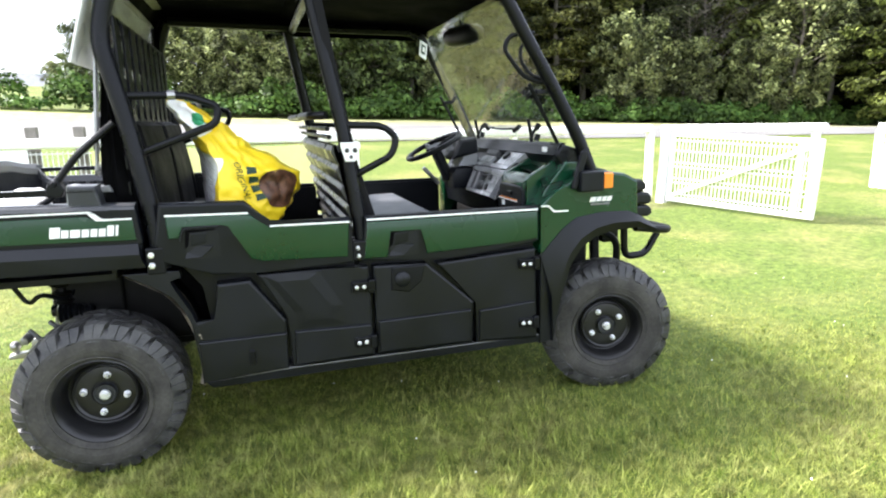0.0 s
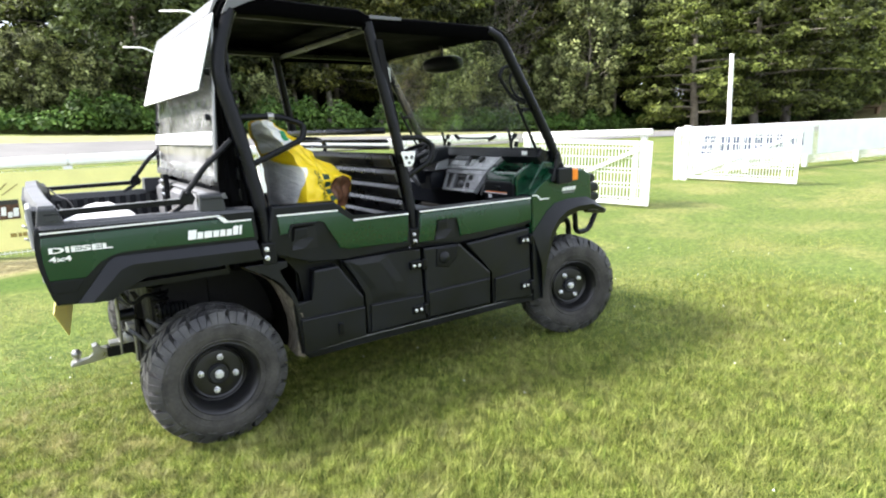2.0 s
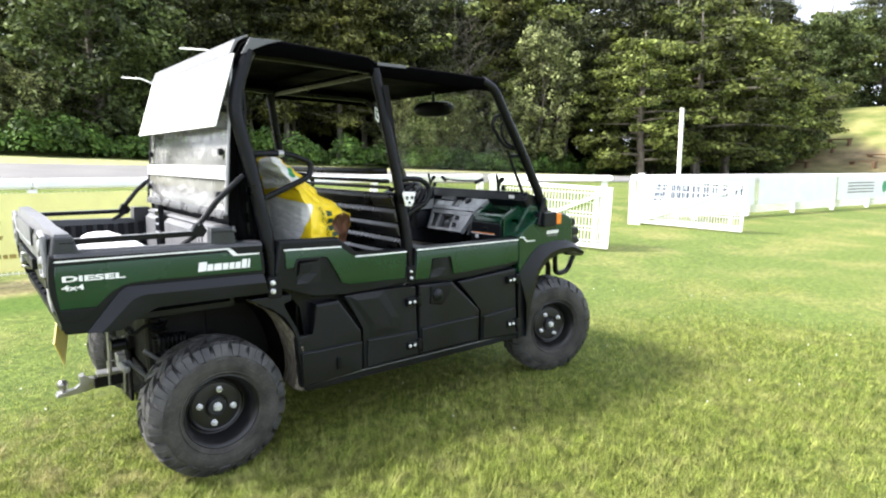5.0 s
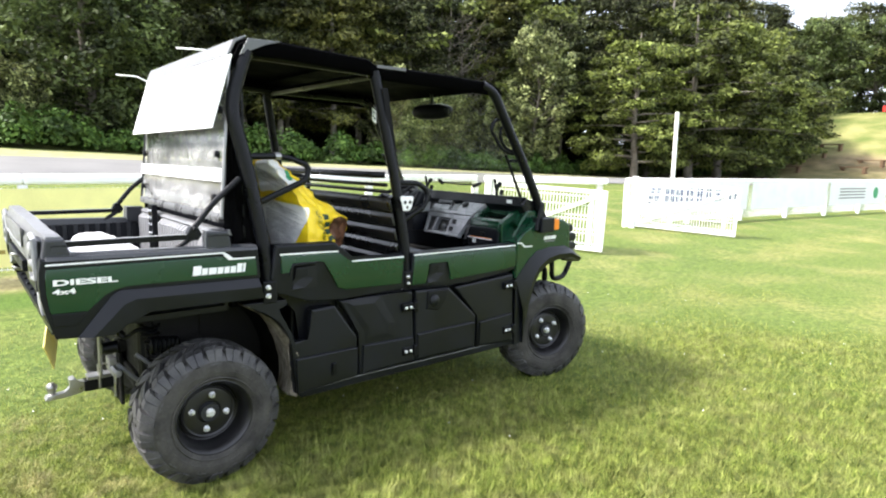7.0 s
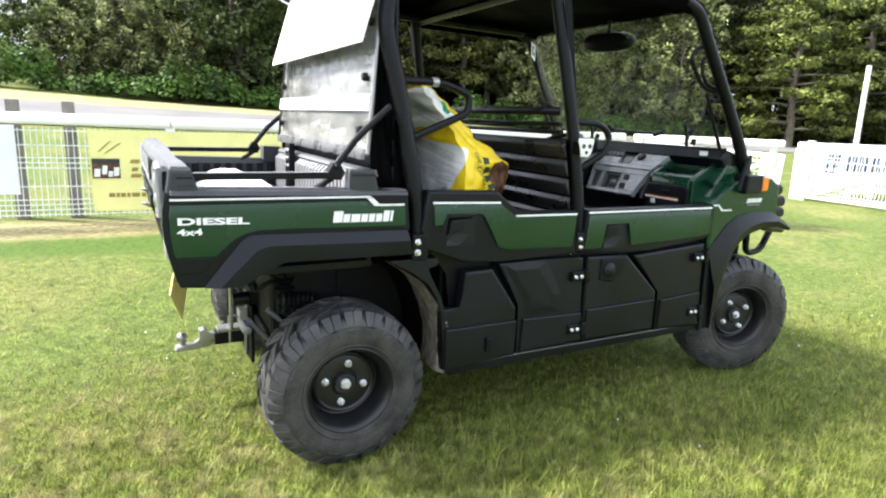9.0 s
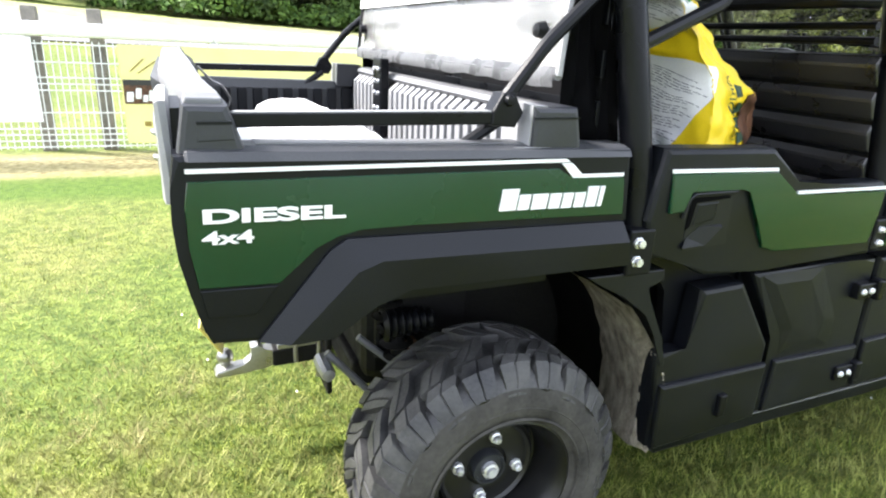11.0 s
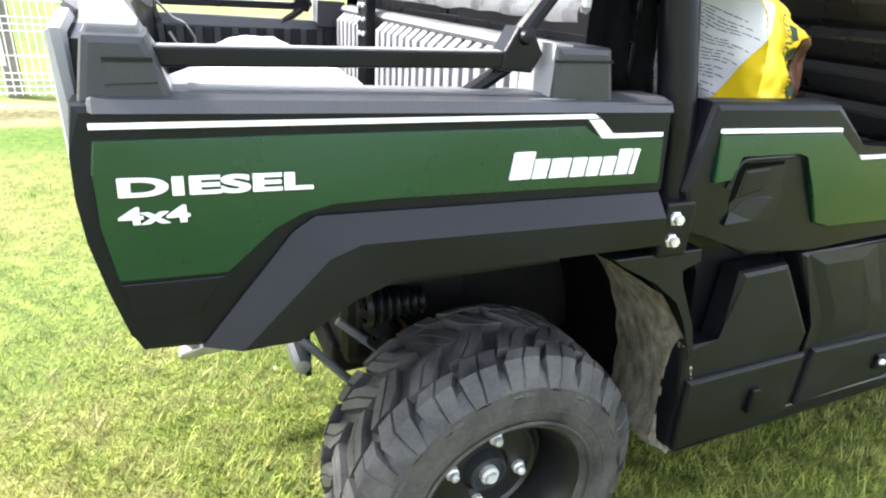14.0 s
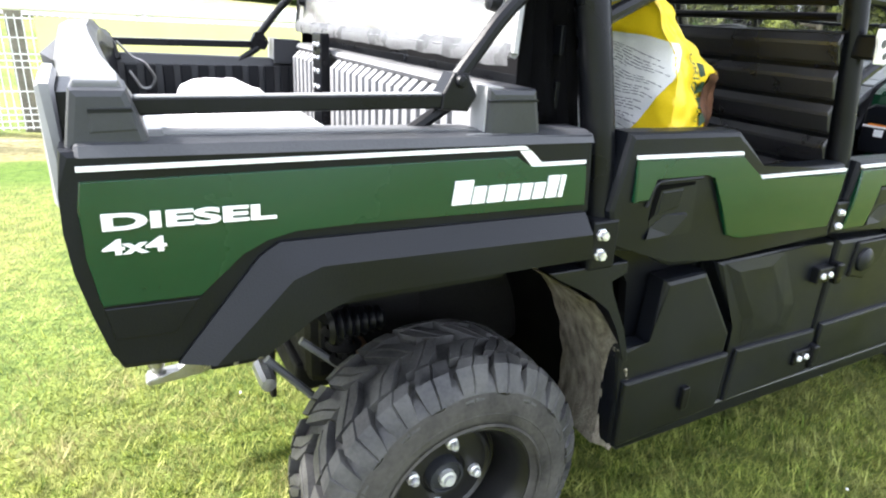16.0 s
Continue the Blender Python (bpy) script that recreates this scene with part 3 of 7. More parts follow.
    for k in range(nuts):
        a = 2 * math.pi * k / nuts + spin
        c = (cx + 0.081 * math.cos(a), 0, AXLE + 0.081 * math.sin(a))
        bm = lathed([(0.0, face + q + 0.024), (0.007, face + q + 0.025), (0.0100, face + q + 0.029), (0.0105, face + q + 0.038), (0.0150, face + q + 0.040), (0.0155, face + q + 0.050)], c, 8)
        part("wheel_nut", fl(bm), M_CHROME, rim, "chromed wheel nut", False)
    return rim


for cx, wdt, fc, turn, dish, spin in ((RX, 0.27, 0.0, 1.25, 0.050, radians(-11)), (FX, 0.225, 0.03, 0.45, 0.017, radians(30))):
    for side in (0, 1):
        wheel(cx, side, wdt, fc, 4, turn, dish, spin)

# --- cargo bed ---
SIDE_OUT = [(-0.628, 1.116), (0.215, 1.104), (0.228, 0.955), (0.205, 0.935), (-0.35, 0.950), (-0.505, 0.792), (-0.594, 0.799), (-0.604, 0.826), (-0.621, 0.894), (-0.633, 0.955), (-0.637, 1.011), (-0.635, 1.062)]
GREEN_OUT = [(-0.611, 1.076), (0.046, 1.071), (0.076, 1.050), (0.202, 1.048), (0.208, 0.970), (-0.087, 0.979), (-0.264, 0.983), (-0.343, 0.982), (-0.385, 0.975), (-0.422, 0.957), (-0.481, 0.898), (-0.607, 0.902), (-0.616, 0.975), (-0.617, 1.040)]
LOWER_OUT = [(-0.606, 0.899), (-0.484, 0.895), (-0.521, 0.846), (-0.598, 0.850)]


def bar_letters(bm, x0, z0, widths, tall, heights, gap, slant, y0, y1):
    """Plain slanted blocks in place of a brand name."""
    x = x0
    for w, h in zip(widths, heights):
        prism(bm, [(x, z0), (x + w, z0), (x + w + slant * h, z0 + h * tall), (x + slant * h, z0 + h * tall)], y0, y1)
        x += w + gap
    return bm


for side in (0, 1):
    fl = flip if side else (lambda b: b)
    bs = part("bed_side", fl(prismed(SIDE_OUT, -0.008, 0.05, 0.010)), M_BLACK, car, "black moulded plastic bed side")
    gp = part("side_panel", fl(bulge(prismed(GREEN_OUT, -0.0095, -0.004, 0.002, seg=1), 0.890, 1.077, 0.005, -0.0065)), M_GREEN, bs, "glossy dark green panel", True, 20)
    part("lower_panel", fl(prismed(LOWER_OUT, -0.0105, -0.004, 0.002)), M_BLACK, bs)
    bm = prismed([(-0.612, 1.0950), (0.060, 1.0890), (0.069, 1.0825), (-0.612, 1.0885)], -0.0115, -0.005)
    prism(bm, [(0.050, 1.0805), (0.074, 1.0800), (0.099, 1.0575), (0.200, 1.0560), (0.199, 1.0495), (0.079, 1.0510)], -0.0115, -0.005)
    part("pinstripe", fl(bm), M_WHITE, bs, "white pinstripe with a kink")
    if not side:
        part("lettering", lettering("DIESEL", 0.0300, pose(-0.596, -0.0172, 1.0125, 0, 1.4, 0) @ SIDE, 0.001, 2.52, 0.0011), M_WHITE, bs, "white word DIESEL")
        part("lettering", lettering("4x4", 0.0285, pose(-0.596, -0.0172, 0.9785, 0, 1.4, 0) @ SIDE, 0.001, 1.78, 0.0008), M_WHITE, bs, "white 4x4")
        mk = part("maker_mark", bar_letters(bmesh.new(), -0.082, 0.997, (0.034,), 0.040, (1,), 0, 0.006, -0.0178, -0.008), M_WHITE, bs, "white maker's name in heavy blocks")
        x_ = -0.044
        for w_, h_ in ((0.024, .72), (0.033, .72), (0.024, .72), (0.022, .72), (0.023, .72), (0.023, 1), (0.009, 1)):
            part("mark_block", bar_letters(bmesh.new(), x_, 0.997 - (x_ + 0.08) * 0.02, (w_,), 0.040, (h_,), 0, 0.006, -0.0178, -0.008), M_WHITE, bs)
            x_ += w_ + 0.0055
    # wheel arch flare: upper facet, crease, lower facet, return
    U = [(-0.523, 0.797), (-0.398, 0.948), (-0.368, 0.967), (0.212, 0.955)]
    C = [(-0.474, 0.796), (-0.356, 0.914), (-0.312, 0.930), (0.216, 0.917)]
    D = [(-0.432, 0.796), (-0.330, 0.884), (-0.290, 0.904), (0.222, 0.890)]
    L = [(-0.399, 0.793), (-0.322, 0.843), (-0.256, 0.868), (0.232, 0.864)]
    rows = [[(x, y, z) for x, z in P] for P, y in ((U, 0.0), (U, -0.014), (C, -0.040), (D, -0.0385), (L, -0.034), (L, -0.004), (U, 0.004))]
    bm = loft(bmesh.new(), rows, False)
    bm.faces.new([bm.verts.new(p) for p in ((0.212, 0.0, 0.955), (0.212, -0.014, 0.955), (0.216, -0.04, 0.917), (0.222, -0.0385, 0.890), (0.232, -0.034, 0.864), (0.232, -0.004, 0.864))])
    bm.faces.new([bm.verts.new(p) for p in ((-0.523, 0.0, 0.797), (-0.523, -0.014, 0.797), (-0.474, -0.04, 0.796), (-0.432, -0.0385, 0.796), (-0.399, -0.034, 0.793), (-0.399, -0.004, 0.793))])
    bmesh.ops.remove_doubles(bm, verts=bm.verts, dist=0.0005)
    part("wheel_arch_flare", fl(bm), M_BLACKLOW, car, "matt black plastic wheel arch flare", True, 24)
    # rounded top rail of the bed, its two corner blocks and the tie bar
    bm = prismed([(-0.010, 1.100), (-0.002, 1.114), (0.020, 1.120), (0.075, 1.120), (0.085, 1.09), (0.085, 0.885), (0.06, 0.885), (0.05, 1.09)], -0.612, 0.213, 0.006, "x")
    for v in bm.verts:                                     # falls a little towards the cab
        v.co.z += 0.006 - 0.0215 * (v.co.x + 0.62)
        v.co.y -= 0.002
    part("bed_rail", fl(bm), M_RAIL, car, "charcoal plastic bed top rail")
    # Paler strip: the sky's reflection on the rail top, put into colour.
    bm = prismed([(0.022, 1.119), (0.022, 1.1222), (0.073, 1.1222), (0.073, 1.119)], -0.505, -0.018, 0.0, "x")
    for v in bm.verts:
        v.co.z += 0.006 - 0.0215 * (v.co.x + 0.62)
    part("rail_top", fl(bm), M_GREYT, car, "bed rail top, painted paler for the sky's reflection")
    for p in ([(-0.622, 1.110), (-0.519, 1.110), (-0.544, 1.187), (-0.608, 1.188)], [(-0.012, 1.100), (0.104, 1.097), (0.086, 1.182), (-0.010, 1.184)]):
        part("corner_block", fl(prismed(p, 0.004, 0.105, 0.010)), M_GREYK, car, "black plastic bed corner block")
    wc = part("worn_edge", fl(prismed([(-0.0150, 1.112), (-0.0105, 1.112), (-0.0085, 1.178), (-0.0040, 1.1825), (0.020, 1.1828), (0.020, 1.1848), (-0.0105, 1.1860)], 0.012, 0.100, 0.0)), M_GREYL, car, "pale scuffed edge of the corner block")
    part("scuff", fl(boxed(-0.050, 0.030, 0.004, 0.030, 1.1085, 1.1105, 0.0)), M_GREYL, wc)
    part("corner_recess", fl(prismed([(-0.592, 1.132), (-0.535, 1.134), (-0.541, 1.164), (-0.588, 1.163)], 0.0025, 0.012, 0.003)), M_GREYK, car)
    # Raised black strips paint in the shade under recess top and rim.
    part("corner_groove", fl(boxed(-0.590, -0.540, 0.0018, 0.010, 1.158, 1.163, 0.0)), M_BLACK, car)
    part("corner_groove", fl(boxed(-0.010, 0.088, 0.0018, 0.010, 1.161, 1.165, 0.0)), M_BLACK, car)
    # Mid-grey cap paints sun and sky onto the black block's top.
    part("corner_cap", fl(prismed([(-0.609, 1.183), (-0.546, 1.182), (-0.552, 1.196), (-0.602, 1.197)], 0.016, 0.104, 0.004)), M_GREYT, car, "top of the bed corner block, painted paler for sun and sky")
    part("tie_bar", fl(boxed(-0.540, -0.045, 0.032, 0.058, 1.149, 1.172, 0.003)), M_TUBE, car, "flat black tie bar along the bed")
    # Light grey strip paints in the sky's glare along the bar's top.
    part("tie_bar_edge", fl(boxed(-0.535, -0.075, 0.034, 0.056, 1.1715, 1.1735, 0.0)), M_GREYL, car, "tie bar top, painted pale for the sky's glare")
    bm = prismed([(-0.088, 1.147), (-0.036, 1.143), (-0.020, 1.170), (-0.040, 1.206), (-0.066, 1.206), (-0.084, 1.174)], 0.028, 0.066, 0.004)
    tube(bm, [(-0.300, 0.07, 0.985), (-0.20, 0.07, 1.06), (-0.060, 0.06, 1.150)], 0.012, 8)
    br = part("stay_bracket", fl(bm), M_TUBE, car)
    part("bolt", fl(lathed([(0, 0.020), (0.008, 0.021), (0.011, 0.027), (0.011, 0.032)], (-0.053, 0, 1.193), 12)), M_TUBE, br, "", True)
    part("stay", fl(tubed([(-0.053, 0.046, 1.193), (0.030, 0.05, 1.295), (0.165, 0.065, 1.412)], 0.0135, 10, 0.03)), M_TUBE, car, "black diagonal steel stay", True)

bm = boxed(-0.60, 0.10, 0.08, WIDTH - 0.08, 0.80, 0.825)
bf = part("bed_floor", bm, M_BLACK, car, "ribbed black bed floor")
for k in range(9):
    y = 0.14 + k * 0.162
    part("floor_rib", boxed(-0.59, 0.08, y, y + 0.05, 0.825, 0.835, 0.003), M_BLACK, bf)
# front bulkhead: upright ribs over a dark sheet, sunlight painted into their pale grey
part("bulkhead", boxed(0.085, 0.105, 0.085, WIDTH - 0.085, 0.80, 1.155, 0.004), M_BLACK, car)
for k in range(28):
    y = 0.115 + k * 0.0505
    if not 1.05 < y < 1.17:
        bm = prismed([(0.060, 0.85), (0.052, 0.87), (0.052, 1.125), (0.080, 1.150), (0.086, 1.150), (0.086, 0.85)], y, y + 0.027, 0.003)
        part("bulkhead_rib", bm, M_GREYL, car, "bulkhead rib, sunlight on black plastic put into its grey")
part("bulkhead_cap", prismed([(0.078, 1.150), (0.070, 1.160), (0.078, 1.172), (0.12, 1.176), (0.13, 1.150)], 0.08, WIDTH - 0.08, 0.004), M_GREY, car, "pale grey bulkhead top edge")
bm = boxed(0.030, 0.060, 1.075, 1.165, 0.84, 1.225, 0.004)
lp = part("latch_post", bm, M_TUBE, car, "black bracket with bolt holes")
for z in (1.19, 1.15, 1.11, 1.06):
    for y in (1.100, 1.140):
        part("bolt", lathed([(0, 0.023), (0.006, 0.024), (0.008, 0.031)], (0, y, z), 8, "x"), M_CHROME, lp)
# ribs of the far bed wall
for k in range(11):
    x = -0.57 + k * 0.058
    part("wall_rib", boxed(x, x + 0.036, WIDTH - 0.098, WIDTH - 0.083, 0.83, 1.09, 0.004), M_BLACKLOW, car)

# --- tailgate ---
def tailgate_row(y, xo, zt):
    return [(xo + 0.062, y, 0.86), (xo - 0.004, y, zt - 0.06), (xo + 0.012, y, zt), (xo + 0.058, y, zt + 0.002), (xo + 0.070, y, zt - 0.02), (xo + 0.080, y, 0.86)]


half = [(0.050, -0.596, 1.125), (0.065, -0.602, 1.175), (0.10, -0.610, 1.192), (0.24, -0.628, 1.205), (0.40, -0.642, 1.230), (0.60, -0.648, 1.236)]
rows = [tailgate_row(*r) for r in half] + [tailgate_row(WIDTH - y, x, z) for y, x, z in half[::-1]]
tg = part("tailgate", loft(bmesh.new(), rows, True, True), M_BLACKLOW, car, "black tailgate with a grey moulded top", True, 30)
cap_ = [[(x - 0.003, y, z) if i < 2 else (x + 0.003, y, z) if i > 3 else (x, y, z + 0.003) for i, (x, y, z) in enumerate(r)] for r in rows]
cap_ = [[(r[1][0] + 0.010, r[1][1], r[1][2] - 0.10)] + r[1:5] + [(r[4][0], r[4][1], r[4][2] - 0.03)] for r in cap_]
part("tailgate_cap", loft(bmesh.new(), cap_, True, True), M_GREY, tg, "pale grey moulded tailgate top", True, 30)
bm = loft(bmesh.new(), [[(-0.655, 0.34, 1.205), (-0.655, WIDTH - 0.34, 1.205), (-0.652, WIDTH - 0.40, 1.115), (-0.652, 0.40, 1.115)], [(-0.640, 0.37, 1.190), (-0.640, WIDTH - 0.37, 1.190), (-0.640, WIDTH - 0.42, 1.125), (-0.640, 0.42, 1.125)]], True)
part("panel_rim", bm, M_GREYL, tg, "pale rim of the tailgate recess")
part("tailgate_panel", prismed([(0.37, 1.190), (WIDTH - 0.37, 1.190), (WIDTH - 0.42, 1.125), (0.42, 1.125)], -0.650, -0.62, 0.0, "x"), M_GREYT, tg, "grey recessed tailgate panel")
part("tailgate_slot", boxed(-0.650, -0.63, 0.46, WIDTH - 0.46, 1.00, 1.05, 0.004), M_BLACK, tg, "black handle slot")
for side in (0, 1):
    fl = flip if side else (lambda b: b)
    lr = part("lamp_recess", fl(prismed([(0.075, 1.035), (0.19, 1.02), (0.225, 1.08), (0.215, 1.155), (0.17, 1.185), (0.075, 1.175)], -0.634, -0.60, 0.004, "x")), M_BLACK, tg, "black tail lamp recess")
    rim_ = [(0.07, 1.03), (0.195, 1.013), (0.233, 1.08), (0.222, 1.160), (0.172, 1.193), (0.07, 1.182)]
    part("lamp_frame", fl(tubed([(-0.636, y, z) for y, z in rim_], 0.011, 6, 0, True)), M_GREYL, lr, "pale grey lamp frame", True)
    part("tail_lamp", fl(lathed([(0, -0.652), (0.020, -0.650), (0.027, -0.646), (0.030, -0.634)], (0, 0.145, 1.140), 18, "x")), M_GREYL, lr, "clear round tail lamp", True)
    part("indicator_lamp", fl(lathed([(0, -0.652), (0.018, -0.650), (0.025, -0.646), (0.028, -0.634)], (0, 0.165, 1.070), 18, "x")), M_STEEL, lr, "clear round lamp", True)
    part("slot", fl(boxed(-0.632, -0.60, 0.155, 0.205, 0.965, 1.005, 0.002)), M_INK, tg)
    part("latch", fl(prismed([(0.10, 0.955), (0.20, 0.965), (0.185, 0.905), (0.085, 0.880)], -0.628, -0.598, 0.006, "x")), M_GREYL, tg, "pale grey latch foot of the tailgate")
PLATE = Matrix.Translation((-0.566, 0.426, 0.554)) @ Matrix.Rotation(radians(-17), 4, "Z")     # hangs by a corner, swung towards the near side
bm = prismed([(0, 0), (0.158, 0.147), (0, 0.292), (-0.158, 0.147)], -0.003, 0.002, 0.001, "x")
bm.transform(PLATE)
np_ = part("number_plate", bm, M_YPLATE, car, "yellow plate hung by a corner below the tailgate")
for p in ([(0, 0.082), (0.07, 0.147), (0.06, 0.157), (-0.01, 0.092)], [(-0.03, 0.112), (0.04, 0.177), (0.025, 0.192), (-0.045, 0.127)]):
    bm = prismed(p, -0.0055, -0.0035, 0, "x")
    bm.transform(PLATE)
    part("plate_bar", bm, M_INK, np_)
part("plate_holder", boxed(-0.584, -0.56, 0.40, 0.46, 0.79, 0.83, 0.004), M_BLACK, car)

# --- doors and flank ---
REAR_UP = [(0.297, 1.103), (0.610, 1.096), (0.702, 1.003), (1.032, 0.999), (1.040, 0.804), (0.650, 0.800), (0.465, 0.806), (0.400, 0.852), (0.290, 0.866), (0.268, 0.95)]
REAR_GREEN = [(0.318, 1.052), (0.626, 1.044), (0.700, 0.984), (1.022, 0.980), (1.012, 0.838), (0.668, 0.848), (0.622, 0.862), (0.545, 1.004), (0.520, 1.012), (0.372, 1.014), (0.360, 0.968), (0.322, 0.966)]
FRONT_UP = [(1.092, 1.000), (1.898, 0.996), (1.902, 0.835), (1.86, 0.820), (1.50, 0.792), (1.30, 0.800), (1.070, 0.806)]
FRONT_GREEN = [(1.100, 0.980), (1.890, 0.976), (1.892, 0.850), (1.80, 0.842), (1.36, 0.822), (1.335, 0.935), (1.195, 0.935), (1.182, 0.820), (1.082, 0.822)]
LOW_REAR = [(0.634, 0.790), (0.985, 0.787), (1.050, 0.784), (1.098, 0.784), (1.112, 0.375), (0.752, 0.372), (0.760, 0.600)]
LOW_FRONT = [(1.118, 0.784), (1.36, 0.776), (1.58, 0.574), (1.572, 0.372), (1.122, 0.376)]
LOW_FRONT2 = [(1.40, 0.770), (1.89, 0.800), (1.905, 0.352), (1.592, 0.368), (1.600, 0.574)]
BOX_SIDE = [(0.478, 0.766), (0.608, 0.770), (0.740, 0.584), (0.736, 0.372), (0.388, 0.352), (0.384, 0.470), (0.366, 0.616), (0.466, 0.606)]


def handle(parent, x0, z0, fl):
    """A recessed pull: raised rim, dark strip for the cup's shadow, slanting scoop below."""
    bm = prismed([(x0 + 0.010, z0 + 0.004), (x0 + 0.140, z0 + 0.010), (x0 + 0.134, z0 + 0.126), (x0 + 0.014, z0 + 0.126)], -0.0206, -0.012)
    h = part("door_handle", fl(bm), M_BLACKLOW, parent, "black recessed door handle")
    rim = [(x0 - 0.004, -0.0225, z0 + 0.080), (x0 + 0.008, -0.0225, z0 + 0.132), (x0 + 0.140, -0.0225, z0 + 0.132)]
    part("cup_rim", fl(tubed(rim, 0.0048, 8, 0.022)), M_BLACKLOW, h, "", True)
    # Dark L along the left and top edge: the cup's shadow as colour.
    part("cup", fl(prismed([(x0 + 0.008, z0 + 0.050), (x0 + 0.022, z0 + 0.060), (x0 + 0.030, z0 + 0.112), (x0 + 0.126, z0 + 0.117), (x0 + 0.126, z0 + 0.124), (x0 + 0.016, z0 + 0.124)], -0.0212, -0.019)), M_ROOF, h)
    part("pull_flap", fl(prismed([(x0 + 0.026, z0 + 0.058), (x0 + 0.090, z0 + 0.070), (x0 + 0.096, z0 + 0.112), (x0 + 0.034, z0 + 0.110)], -0.0222, -0.019, 0.004)), M_BLACK, h)
    top, low = [(x0 + 0.016, z0 + 0.034), (x0 + 0.052, z0 + 0.058), (x0 + 0.112, z0 + 0.058)], [(x0 + 0.004, z0 + 0.012), (x0 + 0.070, z0 + 0.014), (x0 + 0.114, z0 + 0.054)]
    bm = loft(bmesh.new(), [[(x, -0.0195, z) for x, z in top], [(x, -0.0212, z) for x, z in top], [(x, -0.0275, z) for x, z in low], [(x, -0.0195, z - 0.003) for x, z in low]], False)
    part("scoop", fl(bm), M_BLACKLOW, h)


def hinge(parent, x, z, fl):
    bm = boxed(x - 0.040, x + 0.045, -0.034, -0.010, z - 0.022, z + 0.022, 0.004)
    box(bm, x + 0.028, x + 0.056, -0.044, -0.012, z - 0.030, z + 0.030, 0.006)
    h = part("hinge", fl(bm), M_TUBE, parent, "black door hinge")
    for dx in (-0.022, 0.010):
        part("bolt", fl(lathed([(0.0, -0.042), (0.006, -0.0415), (0.0095, -0.037), (0.0095, -0.030)], (x + dx, 0, z), 8)), M_CHROME, h, "bright hinge bolt", True)


for side in (0, 1):
    fl = flip if side else (lambda b: b)
    # rear door
    d = part("door", fl(prismed(REAR_UP, -0.020, 0.035, 0.012)), M_BLACK, car, "rear door, dark green over black")
    part("door_panel", fl(bulge(prismed(REAR_GREEN, -0.0245, -0.016, 0.003, seg=1), 0.838, 1.052, 0.006, -0.019)), M_GREEN, d, "glossy dark green door panel", True, 20)
    bm = prismed([(0.316, 1.060), (0.622, 1.052), (0.624, 1.045), (0.316, 1.053)], -0.0255, -0.016)
    prism(bm, [(0.704, 0.994), (1.026, 0.989), (1.026, 0.982), (0.704, 0.987)], -0.0255, -0.016)
    part("pinstripe", fl(bm), M_WHITE, d, "white pinstripe")
    handle(d, 0.368, 0.872, fl)
    part("door_liner", fl(prismed([(0.32, 1.08), (0.61, 1.07), (0.70, 0.985), (1.04, 0.98), (1.06, 0.40), (0.66, 0.40), (0.64, 0.80), (0.32, 0.86)], 0.036, 0.046)), M_BLACK, d)
    lo = part("lower_door", fl(prismed(LOW_REAR, -0.012, 0.035, 0.012)), M_BLACKLOW, d, "black grained lower door")
    bm = loft(bmesh.new(), [[(0.664, -0.0125, 0.782), (0.885, -0.0125, 0.782), (0.985, -0.0125, 0.62), (0.985, -0.0125, 0.540), (0.790, -0.0125, 0.540), (0.780, -0.0125, 0.610)],
                            [(0.715, -0.0185, 0.755), (0.840, -0.0185, 0.753), (0.930, -0.0185, 0.630), (0.930, -0.0165, 0.572), (0.822, -0.0165, 0.572), (0.812, -0.0185, 0.620)]], True)
    bm.faces.new([v for v in bm.verts if v.co.y < -0.014])
    part("moulding", fl(bm), M_BLACKLOW, lo)
    part("moulding", fl(prismed([(0.772, 0.532), (1.10, 0.524), (1.105, 0.388), (0.766, 0.378)], -0.024, -0.008, 0.007)), M_BLACKLOW, lo)
    hinge(d, 1.062, 0.700, fl)
    hinge(d, 1.062, 0.450, fl)
    # front door
    d = part("door", fl(prismed(FRONT_UP, -0.020, 0.035, 0.012)), M_BLACK, car, "front door, dark green over black")
    part("door_panel", fl(bulge(prismed(FRONT_GREEN, -0.0245, -0.016, 0.003, seg=1), 0.820, 0.982, 0.006, -0.019)), M_GREEN, d, "glossy dark green door panel", True, 20)
    part("pinstripe", fl(prismed([(1.098, 0.992), (1.893, 0.987), (1.893, 0.980), (1.098, 0.985)], -0.0255, -0.016)), M_WHITE, d, "white pinstripe")
    handle(d, 1.185, 0.812, fl)
    part("door_liner", fl(prismed([(1.07, 0.985), (1.895, 0.98), (1.90, 0.38), (1.07, 0.38)], 0.036, 0.046)), M_BLACK, d)
    lo = part("lower_door", fl(prismed(LOW_FRONT, -0.012, 0.035, 0.012)), M_BLACKLOW, d, "black grained lower door")
    part("lower_door", fl(prismed(LOW_FRONT2, -0.012, 0.035, 0.012)), M_BLACKLOW, d, "black grained lower door")
    part("moulding", fl(prismed([(1.605, 0.530), (1.885, 0.546), (1.892, 0.366), (1.600, 0.382)], -0.024, -0.008, 0.007)), M_BLACKLOW, lo)
    part("moulding", fl(prismed([(1.130, 0.534), (1.565, 0.540), (1.562, 0.386), (1.132, 0.388)], -0.024, -0.008, 0.007)), M_BLACKLOW, lo)
